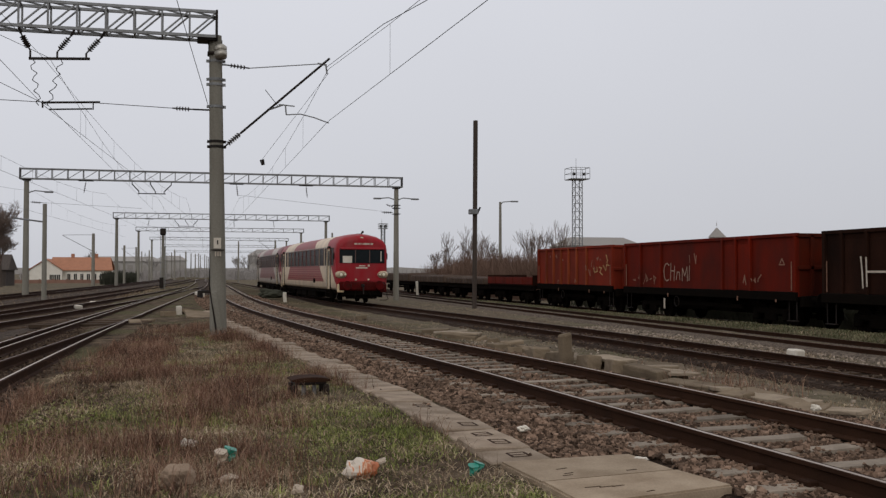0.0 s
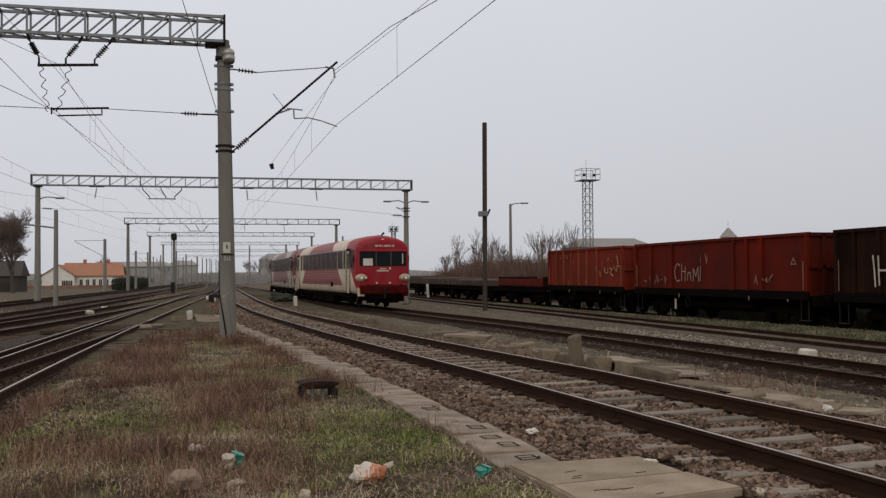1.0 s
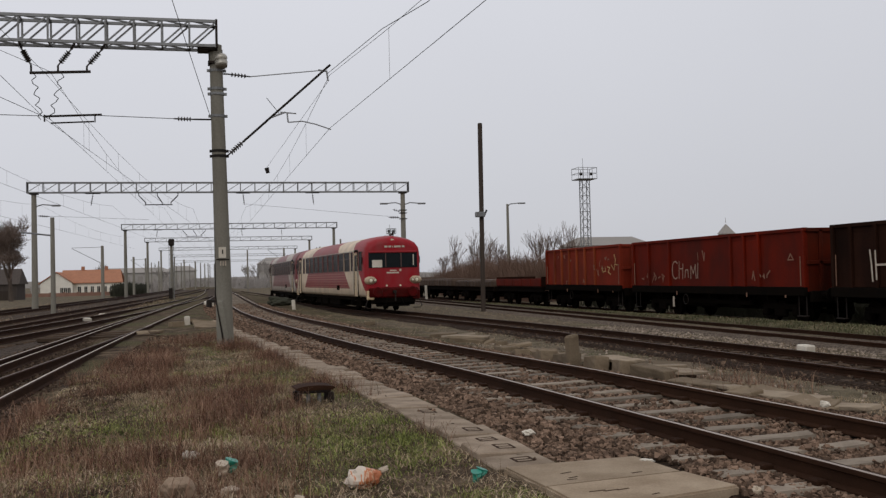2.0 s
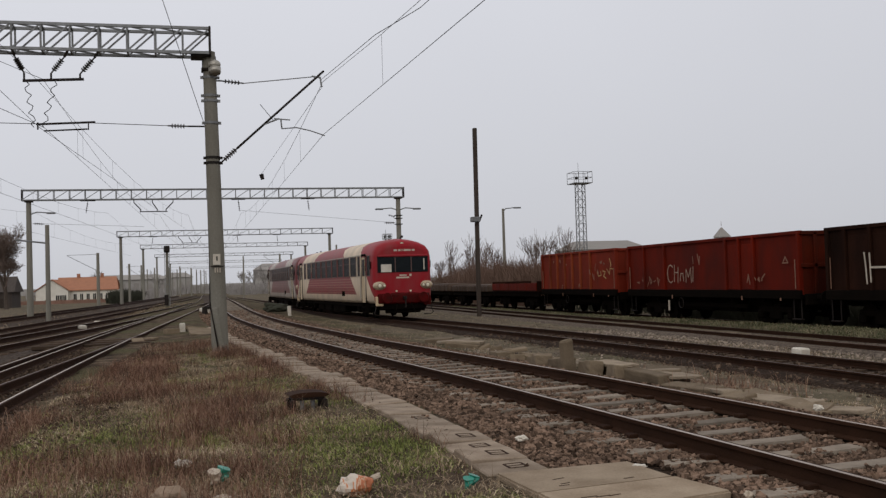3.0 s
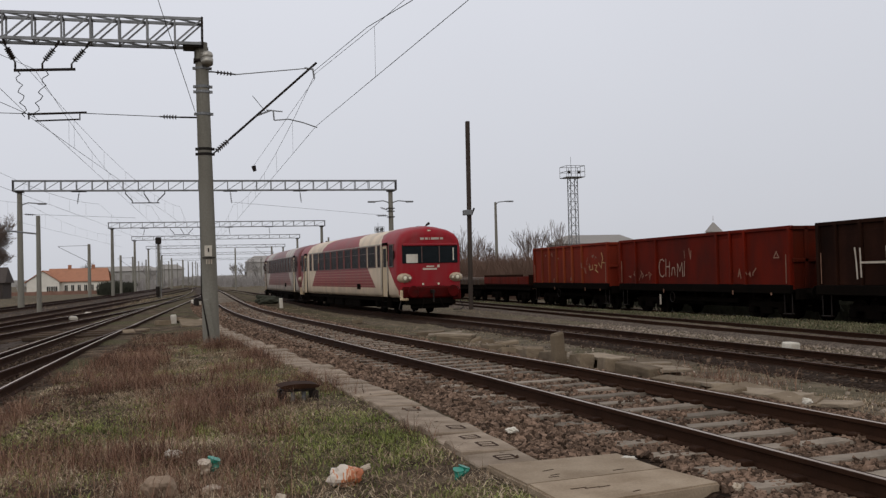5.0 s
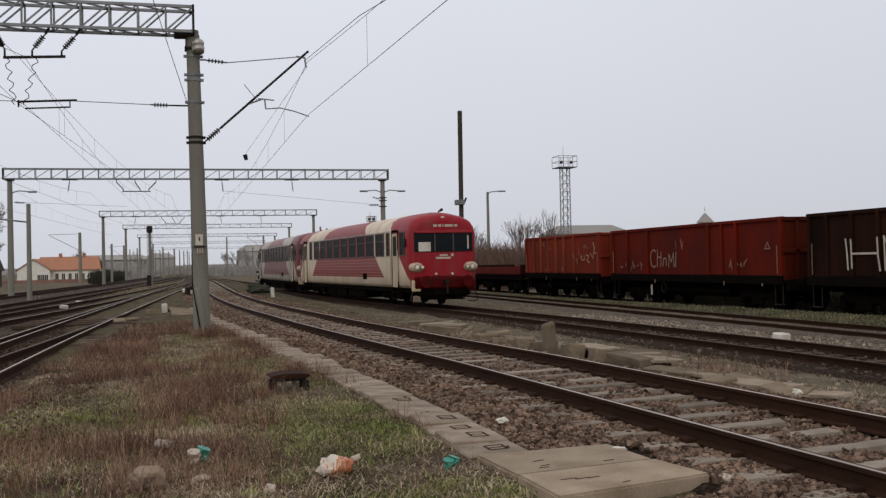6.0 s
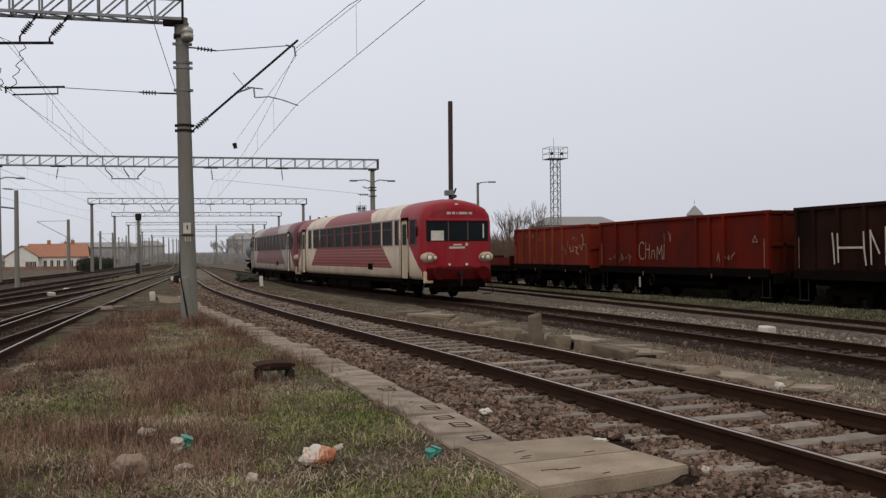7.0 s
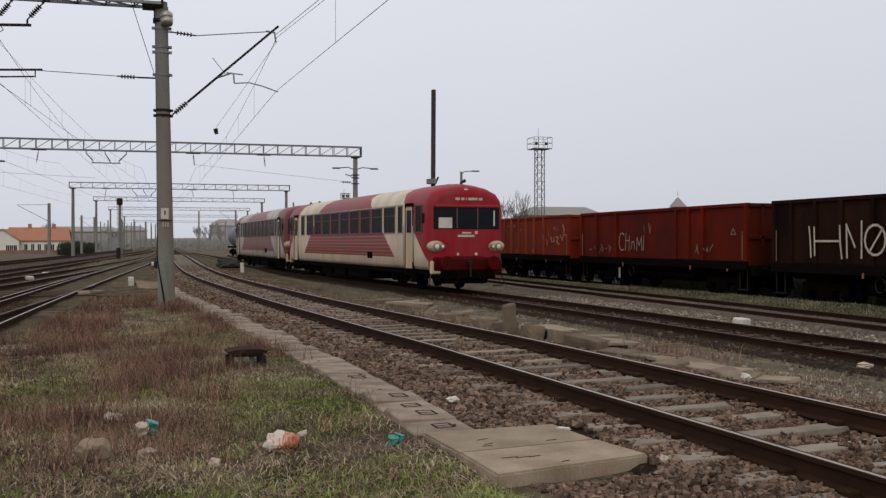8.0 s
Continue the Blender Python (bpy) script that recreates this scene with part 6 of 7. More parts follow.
    for x in (-0.19, 0.19):
        for y in (-0.15, 0.15):
            part("foot", box(fresh(), (x, y, 0.065), (0.06, 0.06, 0.14), bevel=0.01), M["iron"], b)
    for x in (-0.07, 0.06):
        part("cable_stub", bar(fresh(), (x, -0.06, 0.0), (x, -0.06, 0.14), 0.025, seg=8), M["galv"], b)
    # white blocks beside tracks
    for x, y, z, s, lab in ((13.3, 19.7, -0.27, 0.34, "white painted concrete block on the siding ballast"), (-4.5, 45.3, 0.1, 0.40, "white painted concrete block at the turnout"), (0.7, 66.5, 0.1, 0.55, "white painted concrete block near the mast row")):
        bm = fresh()
        box(bm, (0, 0, 0), (s, s * 0.8, s * 0.55), bevel=0.03)
        o = part("white_block", bm, M["white"], None)
        o.matrix_world = pose(x, y, gz(x, y) + s * 0.27 if x < 10 else z, 4, 3, 20)
        tagged(o, lab, "concrete block", "white blocks")
    bm = fresh()
    bar(bm, (0.7, 62.5, -0.2), (0.7, 62.5, 0.35), 0.2, 0.16, seg=10)
    box(bm, (0.95, 62.5, 0.3), (0.7, 0.3, 0.18), bevel=0.03)
    tagged(part("point_lever", bm, M["iron"], None), "black iron point lever beside the turnout", "point lever")
    for x, y, h, lab in ((5.35, 57.2, 0.6, "short white marker post beside the curved track"), (19.0, 84, 1.3, "leaning white marker post before the grey wagons"), (-0.15, 36.2, 0.36, "short white marker stub")):
        bm = fresh()
        box(bm, (x, y, gz(x, y) + h / 2 - 0.05), (0.2, 0.16, h), Euler((0, radians(-3), 0)).to_matrix(), bevel=0.03)
        tagged(part("marker_post", bm, M["white"], None), lab, "marker post", "white marker posts")
    crumple("earth_mound", (5.0, 62.5, 0.15), (1.5, 1.0, 0.7), M["hedge"], "dark mound of earth beside the curved track", "mound", seed=9, sub=3)


litter()


# ---- buildings and the far distance ----
def house():
    X0, X1, X2, Y, D = -34.2, -27.6, -17.5, 230.0, 9.0
    B, E, R = -1.6, 1.75, 4.1
    h = thing("house", None, "long white plastered house with an orange tiled roof", "house")
    xm = (X0 + X1) / 2
    bm = fresh()
    pts = [(X0, B), (X1, B), (X1, E), (xm, R), (X0, E)]
    f = [bm.verts.new((x, Y, z)) for x, z in pts]
    k = [bm.verts.new((x, Y + 16, z)) for x, z in pts]
    bm.faces.new(f), bm.faces.new(k[::-1])
    for i in range(5):
        bm.faces.new((f[i], f[(i + 1) % 5], k[(i + 1) % 5], k[i]))
    bmesh.ops.recalc_face_normals(bm, faces=bm.faces)
    part("gable_wall", bm, M["plaster"], h)
    part("wing_wall", box(fresh(), ((X1 + X2) / 2, Y + 6.5, (B + E) / 2), (X2 - X1, 9.0, E - B)), M["plaster"], h)
    def slope(name, a, b, c, d):
        bm = fresh()
        v = [bm.verts.new(p) for p in (a, b, c, d)]
        bm.faces.new(v)
        r = bmesh.ops.extrude_face_region(bm, geom=bm.faces[:])
        for q in r["geom"]:
            if isinstance(q, bmesh.types.BMVert):
                q.co.z += 0.18
        bmesh.ops.recalc_face_normals(bm, faces=bm.faces)
        part(name, bm, M["tiles"], h)
    slope("roof", (X0 - 0.4, Y - 0.3, E - 0.15), (X0 - 0.4, Y + 16.3, E - 0.15), (xm, Y + 16.3, R), (xm, Y - 0.3, R))
    slope("roof", (X1 + 0.4, Y - 0.3, E - 0.15), (X1 + 0.4, Y + 16.3, E - 0.15), (xm, Y + 16.3, R), (xm, Y - 0.3, R))
    slope("roof", (X1 - 3.0, Y + 1.6, E - 0.1), (X2 + 0.3, Y + 1.6, E - 0.1), (X2 - 0.5, Y + 6.5, R + 0.4), (xm + 0.5, Y + 6.5, R + 0.4))
    slope("roof", (X1 - 3.0, Y + 11.4, E - 0.1), (X2 + 0.3, Y + 11.4, E - 0.1), (X2 - 0.5, Y + 6.5, R + 0.4), (xm + 0.5, Y + 6.5, R + 0.4))
    for x, y, z in [(-29.8 + 0.75 * i, Y - 0.02, 0.1) for i in range(3)] + [(X1 + 1.2 + 1.35 * i, Y + 1.98, 0.3) for i in range(7)]:
        w = part("window", box(fresh(), (x, y, z), (0.62, 0.06, 1.3)), M["glass"], h)
        part("window_frame", box(fresh(), (x, y - 0.03, z), (0.08, 0.05, 1.3)), M["white"], w)
    for x in (X1 + 1.5, X1 + 6.5):
        part("chimney", box(fresh(), (x, Y + 6.5, R + 0.7), (0.7, 0.7, 1.3), bevel=0.04), M["tiles"], h)


def far_block(x, y, w, d, z, roof, label, hip=0.6, wins=0):
    t = thing("far_building", None, label, "building", "buildings beyond the yard")
    part("wall", box(fresh(), (x, y, z / 2 - 2), (w, d, z + 4)), M["haze_pale"], t)
    bm = fresh()
    lo = [bm.verts.new(p) for p in ((x - w / 2 - 0.5, y - d / 2 - 0.5, z), (x + w / 2 + 0.5, y - d / 2 - 0.5, z), (x + w / 2 + 0.5, y + d / 2, z), (x - w / 2 - 0.5, y + d / 2, z))]
    hi = [bm.verts.new(p) for p in ((x - w / 2 * hip, y - d * 0.1, z + roof), (x + w / 2 * hip, y - d * 0.1, z + roof), (x + w / 2 * hip, y + d * 0.1, z + roof), (x - w / 2 * hip, y + d * 0.1, z + roof))]
    bm.faces.new(lo[::-1]), bm.faces.new(hi)
    for i in range(4):
        bm.faces.new((lo[i], lo[(i + 1) % 4], hi[(i + 1) % 4], hi[i]))
    bmesh.ops.recalc_face_normals(bm, faces=bm.faces)
    part("roof", bm, M["haze_grey"], t)
    for i in range(wins):
        part("window", box(fresh(), (x - w / 2 + w * (i + 0.5) / wins, y - d / 2 - 0.02, z * 0.55), (w / wins * 0.4, 0.1, min(2.0, z * 0.4))), M["haze_grey"], t)
    return t


def dark_barn():
    b = thing("barn", None, "dark boarded barn with a low grey roof beyond the tracks", "barn")
    part("wall", box(fresh(), (-29.5, 152, 0.0), (9.0, 7.0, 3.6)), M["barn"], b)
    bm = fresh()
    v = [bm.verts.new(p) for p in ((-34.4, 148.2, 1.7), (-24.6, 148.2, 1.7), (-24.6, 155.8, 1.7), (-34.4, 155.8, 1.7), (-34.2, 152, 3.9), (-24.8, 152, 3.9))]
    for f in ((0, 1, 5, 4), (2, 3, 4, 5), (1, 2, 5), (3, 0, 4), (3, 2, 1, 0)):
        bm.faces.new([v[i] for i in f])
    part("roof", bm, M["barn"], b)
    part("door", box(fresh(), (-27.0, 148.47, -0.4), (1.8, 0.08, 2.4)), M["timber"], b)


def low_wall():
    w = thing("low_wall", None, "long low faded pink wall before the white house", "wall")
    for i in range(9):
        part("panel", box(fresh(), (-33.5 + 2.6 * i, 212, -0.72), (2.45, 0.25, 1.1), bevel=0.03), M["brick"], w)
        part("pier", box(fresh(), (-34.8 + 2.6 * i, 212, -0.68), (0.32, 0.34, 1.3), bevel=0.03), M["brick"], w)


house()
dark_barn()
low_wall()
far_block(126, 300, 24, 20, 9.8, 2.9, "large hall with a hipped roof behind the wagons, paled by haze", 0.72, 8)
far_block(-21, 330, 24, 14, 4.6, 1.6, "grey low building behind the house", 0.7, 6)
far_block(-9, 430, 12, 14, 6.0, 2.0, "grey house beyond the tracks", 0.6, 4)
far_block(33, 480, 16, 12, 9.0, 3.0, "building paled by haze far down the line", 0.5, 4)
spire = far_block(169.3, 300, 3.6, 3.6, 13.2, 3.2, "small grey pyramid roof of a far tower", 0.02)
part("finial", bar(fresh(), (169.3, 300, 17), (169.3, 300, 18.6), 0.12, 0.03, seg=5), M["haze_grey"], spire)


# ---- bare trees, thickets, hedges ----
def grow(out, p, d, length, r, depth, rnd, spread=0.55):
    """Tapered limbs that fork again and again; out collects (a, b, r0, r1, depth)."""
    q = p + d * length
    out.append((p, q, r, r * 0.68, depth))
    if depth == 0:
        return
    for i in range(3 if depth > 2 else rnd.choice((2, 3, 3))):
        nd = (d + Vector((rnd.uniform(-1, 1), rnd.uniform(-1, 1), rnd.uniform(-0.35, 0.75))) * spread).normalized()
        k = rnd.uniform(0.45, 1.0) if i else 1.0
        grow(out, p + d * length * k, nd, length * rnd.uniform(0.62, 0.86), r * rnd.uniform(0.5, 0.68), depth - 1, rnd, spread)


def limbs_mesh(name, limbs, material, parent, seg=4, least=0.0):
    verts, faces = [], []
    for a, b, r0, r1, _ in limbs:
        r0, r1 = max(r0, least), max(r1, least)
        d = (b - a).normalized()
        u = d.orthogonal().normalized()
        v = d.cross(u)
        n = len(verts)
        for c, r in ((a, r0), (b, r1)):
            for i in range(seg):
                t = 2 * math.pi * i / seg
                verts.append(tuple(c + (u * math.cos(t) + v * math.sin(t)) * r))
        for i in range(seg):
            faces.append((n + i, n + (i + 1) % seg, n + seg + (i + 1) % seg, n + seg + i))
    return raw(name, verts, faces, material, parent)


def bare_tree(x, y, z, height, seed, label, depth=5, r=None, spread=0.55, twig="twig", bole=0.28):
    rnd = random.Random(seed)
    limbs = []
    grow(limbs, Vector((x, y, z)), Vector((rnd.uniform(-0.08, 0.08), 0, 1)).normalized(), height * bole, r or height * 0.022, depth, rnd, spread)
    t = thing("bare_tree", None, label, "tree", "bare trees")
    limbs_mesh("trunk", [q for q in limbs if q[4] >= depth - 1], M["bark"], t, 7)
    limbs_mesh("crown", [q for q in limbs if q[4] < depth - 1], M[twig], t, 3, y / 9000)


bare_tree(-22.4, 130, -1, 14.5, 3, "large bare winter tree with dense dark twigs", 8, 0.30, 0.85, "twig", 0.21)
bare_tree(-25.8, 134, -1, 15.5, 6, "bare winter tree beside the larger one", 8, 0.28, 0.85, "twig", 0.21)
bare_tree(-36, 190, -1.2, 9.0, 14, "bare winter tree beside the white house", 6)
for i, (x, y, h) in enumerate([(27.2, 112, 6.2), (28.6, 110, 7.4), (29.8, 108, 8.2), (31.0, 110, 7.8), (32.2, 112, 7.0), (33.6, 113, 7.4), (35.2, 114, 6.4), (37.6, 108, 8.4), (38.8, 110, 9.2), (40.2, 112, 8.6), (41.6, 109, 9.8), (43.0, 112, 8.2)]):
    bare_tree(x, y, -0.8, h, 20 + i, "thin bare pollarded sapling standing behind the parked wagons", 5, 0.085, 0.34)
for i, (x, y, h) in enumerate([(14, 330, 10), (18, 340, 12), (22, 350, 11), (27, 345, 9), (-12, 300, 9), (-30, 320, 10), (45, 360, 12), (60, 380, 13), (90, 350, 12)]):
    bare_tree(x, y, -2, h, 50 + i, "far bare tree with haze-greyed twigs beyond the yard", 5, 0.3, twig="far_twig")


def thicket(name, boxes_, count, h, material, label, seed, r=0.012):
    """Dense brush: many thin upright forked stems."""
    rnd = random.Random(seed)
    limbs = []
    for _ in range(count):
        x0, x1, y0, y1 = boxes_[rnd.randrange(len(boxes_))]
        x, y = rnd.uniform(x0, x1), rnd.uniform(y0, y1)
        p = Vector((x, y, gz(x, y) - 0.1))
        hh = h * rnd.uniform(0.45, 1.0) * (0.75 + 0.35 * noise.noise((x * 0.3, y * 0.2, 0)))
        d = Vector((rnd.uniform(-0.3, 0.3), rnd.uniform(-0.3, 0.3), 1)).normalized()
        q = p + d * hh * 0.5
        limbs.append((p, q, r * 1.6, r, 0))
        for _ in range(3):
            e = (d + Vector((rnd.uniform(-0.6, 0.6), rnd.uniform(-0.6, 0.6), rnd.uniform(-0.2, 0.5)))).normalized()
            limbs.append((q, q + e * hh * rnd.uniform(0.3, 0.55), r, r * 0.4, 0))
    o = limbs_mesh(name, limbs, material, None, 3)
    tagged(o, label, "brush", kind="stuff")


thicket("brush", [(25, 33, 92, 108), (30, 48, 96, 112), (24, 30, 70, 95), (40, 75, 100, 125)], 10000, 5.3, M["brush"], "dense brown leafless brush behind the wagons", 5, 0.022)
# the second thicket is added to keep light out from under the wagons
thicket("dark_brush", [(23.2, 26.5, 10, 62), (22.8, 25, 20, 45)], 3600, 1.9, M["hedge"], "low dark brush added behind the wagons to block light under them", 8, 0.03)
thicket("hedge", [(-13.5, -8.6, 164, 170), (-14.5, -10, 170, 180)], 1500, 2.9, M["hedge"], "dark evergreen hedge beside the far tracks", 6, 0.06)
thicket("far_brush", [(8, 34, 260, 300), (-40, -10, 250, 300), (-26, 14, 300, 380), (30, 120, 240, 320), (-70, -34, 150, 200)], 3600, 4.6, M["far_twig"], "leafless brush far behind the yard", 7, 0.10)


def far_woods():
    """Low wooded skyline that closes the plain, its colour paled for haze."""
    rnd = random.Random(2)
    verts, faces = [], []
    for ring, (dist, hgt) in enumerate(((900, 6), (1300, 10))):
        n0 = len(verts)
        n = 220
        for i in range(n + 1):
            a = 2 * math.pi * i / n
            h = hgt * (0.6 + 0.4 * noise.noise((i * 0.21, ring * 9, 0)) + 0.22 * noise.noise((i * 0.9, ring, 2)))
            x, y = dist * math.sin(a), dist * math.cos(a)
            verts += [(x, y, -4), (x, y, max(2, h)), (x * 1.02, y * 1.02, -4)]
        for i in range(n):
            b = n0 + i * 3
            faces += [(b, b + 3, b + 4, b + 1), (b + 1, b + 4, b + 5, b + 2)]
    o = raw("far_woods", verts, faces, M["haze_pale"])
    tagged(o, "line of far woods and roofs on the horizon, paled by haze", "woods", kind="stuff")


far_woods()


# ---- crushed stone, dry grass, weeds ----
def stones(name, places, sizes, material, label, seed):
    """Angular stones, each an eight-cornered block knocked out of true."""
    rng = np.random.default_rng(seed)
    n = len(places)
    cube = np.array([(-1, -1, -1), (1, -1, -1), (1, 1, -1), (-1, 1, -1), (-1, -1, 1), (1, -1, 1), (1, 1, 1), (-1, 1, 1)], float)
    v = cube[None] * rng.uniform(0.55, 1.0, (n, 1, 3)) * rng.uniform(0.55, 1.1, (n, 8, 1)) + rng.uniform(-0.25, 0.25, (n, 8, 3))
    a, b = rng.uniform(0, 6.28, n), rng.uniform(-0.9, 0.9, n)
    ca, sa, cb, sb = np.cos(a), np.sin(a), np.cos(b), np.sin(b)
    x, y, z = v[..., 0], v[..., 1], v[..., 2]
    y, z = y * cb[:, None] - z * sb[:, None], y * sb[:, None] + z * cb[:, None]
    x, y = x * ca[:, None] - y * sa[:, None], x * sa[:, None] + y * ca[:, None]
    v = np.stack([x, y, z], -1) * (sizes[:, None, None] / 2) + places[:, None, :]
    q = np.array([(0, 3, 2, 1), (4, 5, 6, 7), (0, 1, 5, 4), (1, 2, 6, 5), (2, 3, 7, 6), (3, 0, 4, 7)])
    f = (q[None] + (np.arange(n) * 8)[:, None, None]).reshape(-1, 4)
    me = bpy.data.meshes.new(name)
    me.from_pydata(v.reshape(-1, 3).tolist(), [], f.tolist())
    me.materials.append(material)
    o = part(name, me, None)
    return tagged(o, label, "crushed stone", kind="stuff")


def lid_edge(y):
    return float(np.interp(y, [7.3, 9.8, 12.3, 16.2, 19.85, 24.0, 28.2, 33, 41], [2.85, 2.83, 2.75, 2.43, 2.08, 1.70, 1.39, 1.17, 1.0])) + 0.25


def ballast_stones():
    rng = np.random.default_rng(3)
    sl = np.array(NEAR_SLEEPERS)
    out, size = [], []
    for y0, y1, dens, smin, smax in ((3.4, 9, 1150, 0.020, 0.060), (9, 15, 640, 0.026, 0.066), (15, 24, 330, 0.034, 0.075), (24, 40, 170, 0.045, 0.085), (40, 70, 60, 0.06, 0.11)):
        n = int((y1 - y0) * 4.4 * dens)
        y = rng.uniform(y0, y1, n)
        u = rng.uniform(-2.35, 2.05, n)
        s = rng.uniform(smin, smax, n)
        gap = np.abs(y[:, None] - sl[None]).min(1)
        # farther off more stones cover the sleepers, to fit the darker track in view
        on = gap < np.interp(y, [14, 26], [1.0, 0.45]) * (0.145 - 0.09 * rng.random(n) ** 2)
        inner = np.abs(u) < 1.27
        keep = ~(on & inner) | ((np.abs(u) > 0.85) & (rng.random(n) < np.where(u < 0, 0.75, 0.5)))
        keep &= np.abs(np.abs(u) - 0.7535) > 0.075
        # stones kicked over the sleepers here and there
        drift = np.array([noise.noise((a * 2.3, b * 1.7, 4.0)) for a, b in zip(u, y)])
        keep |= on & inner & (drift > 0.26) & (rng.random(n) < 0.6) & (np.abs(np.abs(u) - 0.7535) > 0.075)
        for yy, uu, ss, oo in zip(y[keep], u[keep], s[keep], on[keep]):
            x = near_x(yy) + uu
            if 2.6 < x < 3.9 and 5.95 < yy < 7.55 or 7.4 < yy < 34 and x < lid_edge(yy) and rng.random() < 0.96:
                continue
            a = abs(uu)
            if a < 0.7:
                z = near_z(yy) - (0.148 if oo else 0.183)
            elif a < 1.45:
                z = near_z(yy) - 0.168 + (0.012 if oo else 0)
            else:
                z = max(near_z(yy) - 0.18 - (a - 1.45) * 0.12, gz(x, yy)) + 0.004
            out.append((x, yy, z + rng.uniform(-0.006, 0.012)))
            size.append(ss)
    stones("ballast", np.array(out), np.array(size), M["stone"], "brown and grey crushed ballast stones of the curved track", 1)
    for fx, z, y0, y1, dens, mt, lab in ((train_x, TRAIN_Z - 0.15, 8, 34, 24, "stone_dark", "loose stones along the dark rusty track"), (lambda y: 14.2, None, 12, 34, 60, "stone_pale", "pale loose stones between two rusty tracks"),
                                         (lambda y: 8.2, None, 7, 26, 9, "stone_pale", "scattered pale stones in the yard soil"), (left_a, LEFT_Z - 0.15, 8, 30, 170, "stone_dark", "oily dark stones of the polished track")):
        out, size = [], []
        n = int((y1 - y0) * 3.6 * dens)
        for yy, uu in zip(rng.uniform(y0, y1, n), rng.uniform(-1.8, 2.3 if fx is left_a else 1.8, n)):
            if z is not None and abs(abs(uu) - 0.7535) < 0.09:
                continue
            x = fx(yy) + uu
            out.append((x, yy, (z + 0.0 if z is not None and abs(uu) < 1.35 else gz(x, yy)) + rng.uniform(-0.005, 0.015)))
            size.append(rng.uniform(0.022, 0.06) if fx is left_a else rng.uniform(0.035, 0.08))
        stones("loose_stones", np.array(out), np.array(size), M[mt], lab, 2)


ballast_stones()


def blades(name, pts, hmin, hmax, width, lean, material, label, seed, stem=False):
    """Grass: every blade is a bent tapering strip."""
    rng = np.random.default_rng(seed)
    n = len(pts)
    h = rng.uniform(hmin, hmax, n)
    a = rng.uniform(0, 6.28, n)
    k = rng.uniform(0.2, 1.0, n) * lean
    side = np.stack([np.cos(a + 1.57), np.sin(a + 1.57), np.zeros(n)], -1) * (width * rng.uniform(0.6, 1.3, n))[:, None]
    out = np.stack([np.cos(a), np.sin(a), np.zeros(n)], -1)
    base = np.array(pts)
    mid = base + out * (h * k * 0.35)[:, None] + np.array((0, 0, 1.0)) * (h * 0.6)[:, None]
    tip = base + out * (h * k)[:, None] + np.array((0, 0, 1.0)) * (h * np.sqrt(np.clip(1 - (k * 0.6) ** 2, 0.1, 1)))[:, None]
    v = np.stack([base - side, base + side, mid + side * 0.7, mid - side * 0.7, tip], 1).reshape(-1, 3)
    i = np.arange(n) * 5
    faces = np.stack([i, i + 1, i + 2, i + 3], -1).tolist() + np.stack([i + 3, i + 2, i + 4], -1).tolist()
    me = bpy.data.meshes.new(name)
    me.from_pydata(v.tolist(), [], faces)
    me.materials.append(material)
    o = part(name, me, None)
    return tagged(o, label, "grass", kind="stuff")


def scatter(n, y0, y1, left, right, seed, patch=None):
    """Places on the ground, denser near the camera, kept where patch(x, y) is high."""
    rng = np.random.default_rng(seed)
    pts = []
    y = np.exp(rng.uniform(math.log(y0), math.log(y1), n))
    for yy, k, r in zip(y, rng.random(n), rng.random(n)):
        a, b = left(yy), right(yy)
        x = a + (b - a) * k
        if patch is None or patch(x, yy) > r:
            pts.append((x, float(yy), gz(float(x), float(yy)) - 0.005))
    return pts


def strip_left(y):
    return float(np.interp(y, [5, 6.0, 7.3, 12.5, 16.2, 19.85, 24, 28], [2.85, 2.72, 2.55, 2.45, 2.14, 1.79, 1.42, 1.1]))


def field_left(y):
    return max(left_a(y) + 1.5 - 0.25 * min(1.0, max(0.0, (22 - y) / 6)) + 0.15 * nz(0, y, 0.9, 5), 0.2 - 0.27 * y)


def nz(x, y, s, o):
    return noise.noise((x * s + o, y * s - o, o))


def russet_patch(x, y):
    zone = 1.0 if y > 8.6 + 0.6 * nz(x, y, 0.7, 3) else 0.3
    band = math.exp(-((x - 1.1) / 0.9) ** 2 - ((y - 11.5) / 2.2) ** 2)
    return zone * min(1, max(0.02, 0.22 + 2.6 * nz(x, y, 0.75, 7) + 0.6 * band)) * max(0.0, 1 - 0.9 * lush(x, y) - 0.8 * turf(x, y))


def green_patch(x, y):
    return 0.05 + 1.1 * max(0, nz(x, y, 0.5, 21) - 0.12) + lush(x, y) - 0.5 * turf(x, y)


def lush(x, y):
    """Where the grass is fresh."""
    g = 0.0
    for cx, cy, rx, ry, w in ((2.2, 5.9, 0.95, 0.75, 2.4), (1.35, 5.75, 0.7, 0.45, 1.6), (1.9, 9.0, 0.6, 1.5, 1.6), (-0.9, 10.6, 0.9, 1.6, 0.9), (1.1, 10.6, 0.8, 0.8, 0.6), (0.2, 12.5, 0.7, 1.0, 0.5), (1.3, 15.5, 0.6, 1.6, 0.6)):
        g += w * math.exp(-((x - cx) / rx) ** 2 - ((y - cy) / ry) ** 2)
    return g


def turf(x, y):
    """Where the field is trodden short."""
    return math.exp(-((x - 2.0) / 0.75) ** 2 - ((y - 7.4) / 1.2) ** 2)


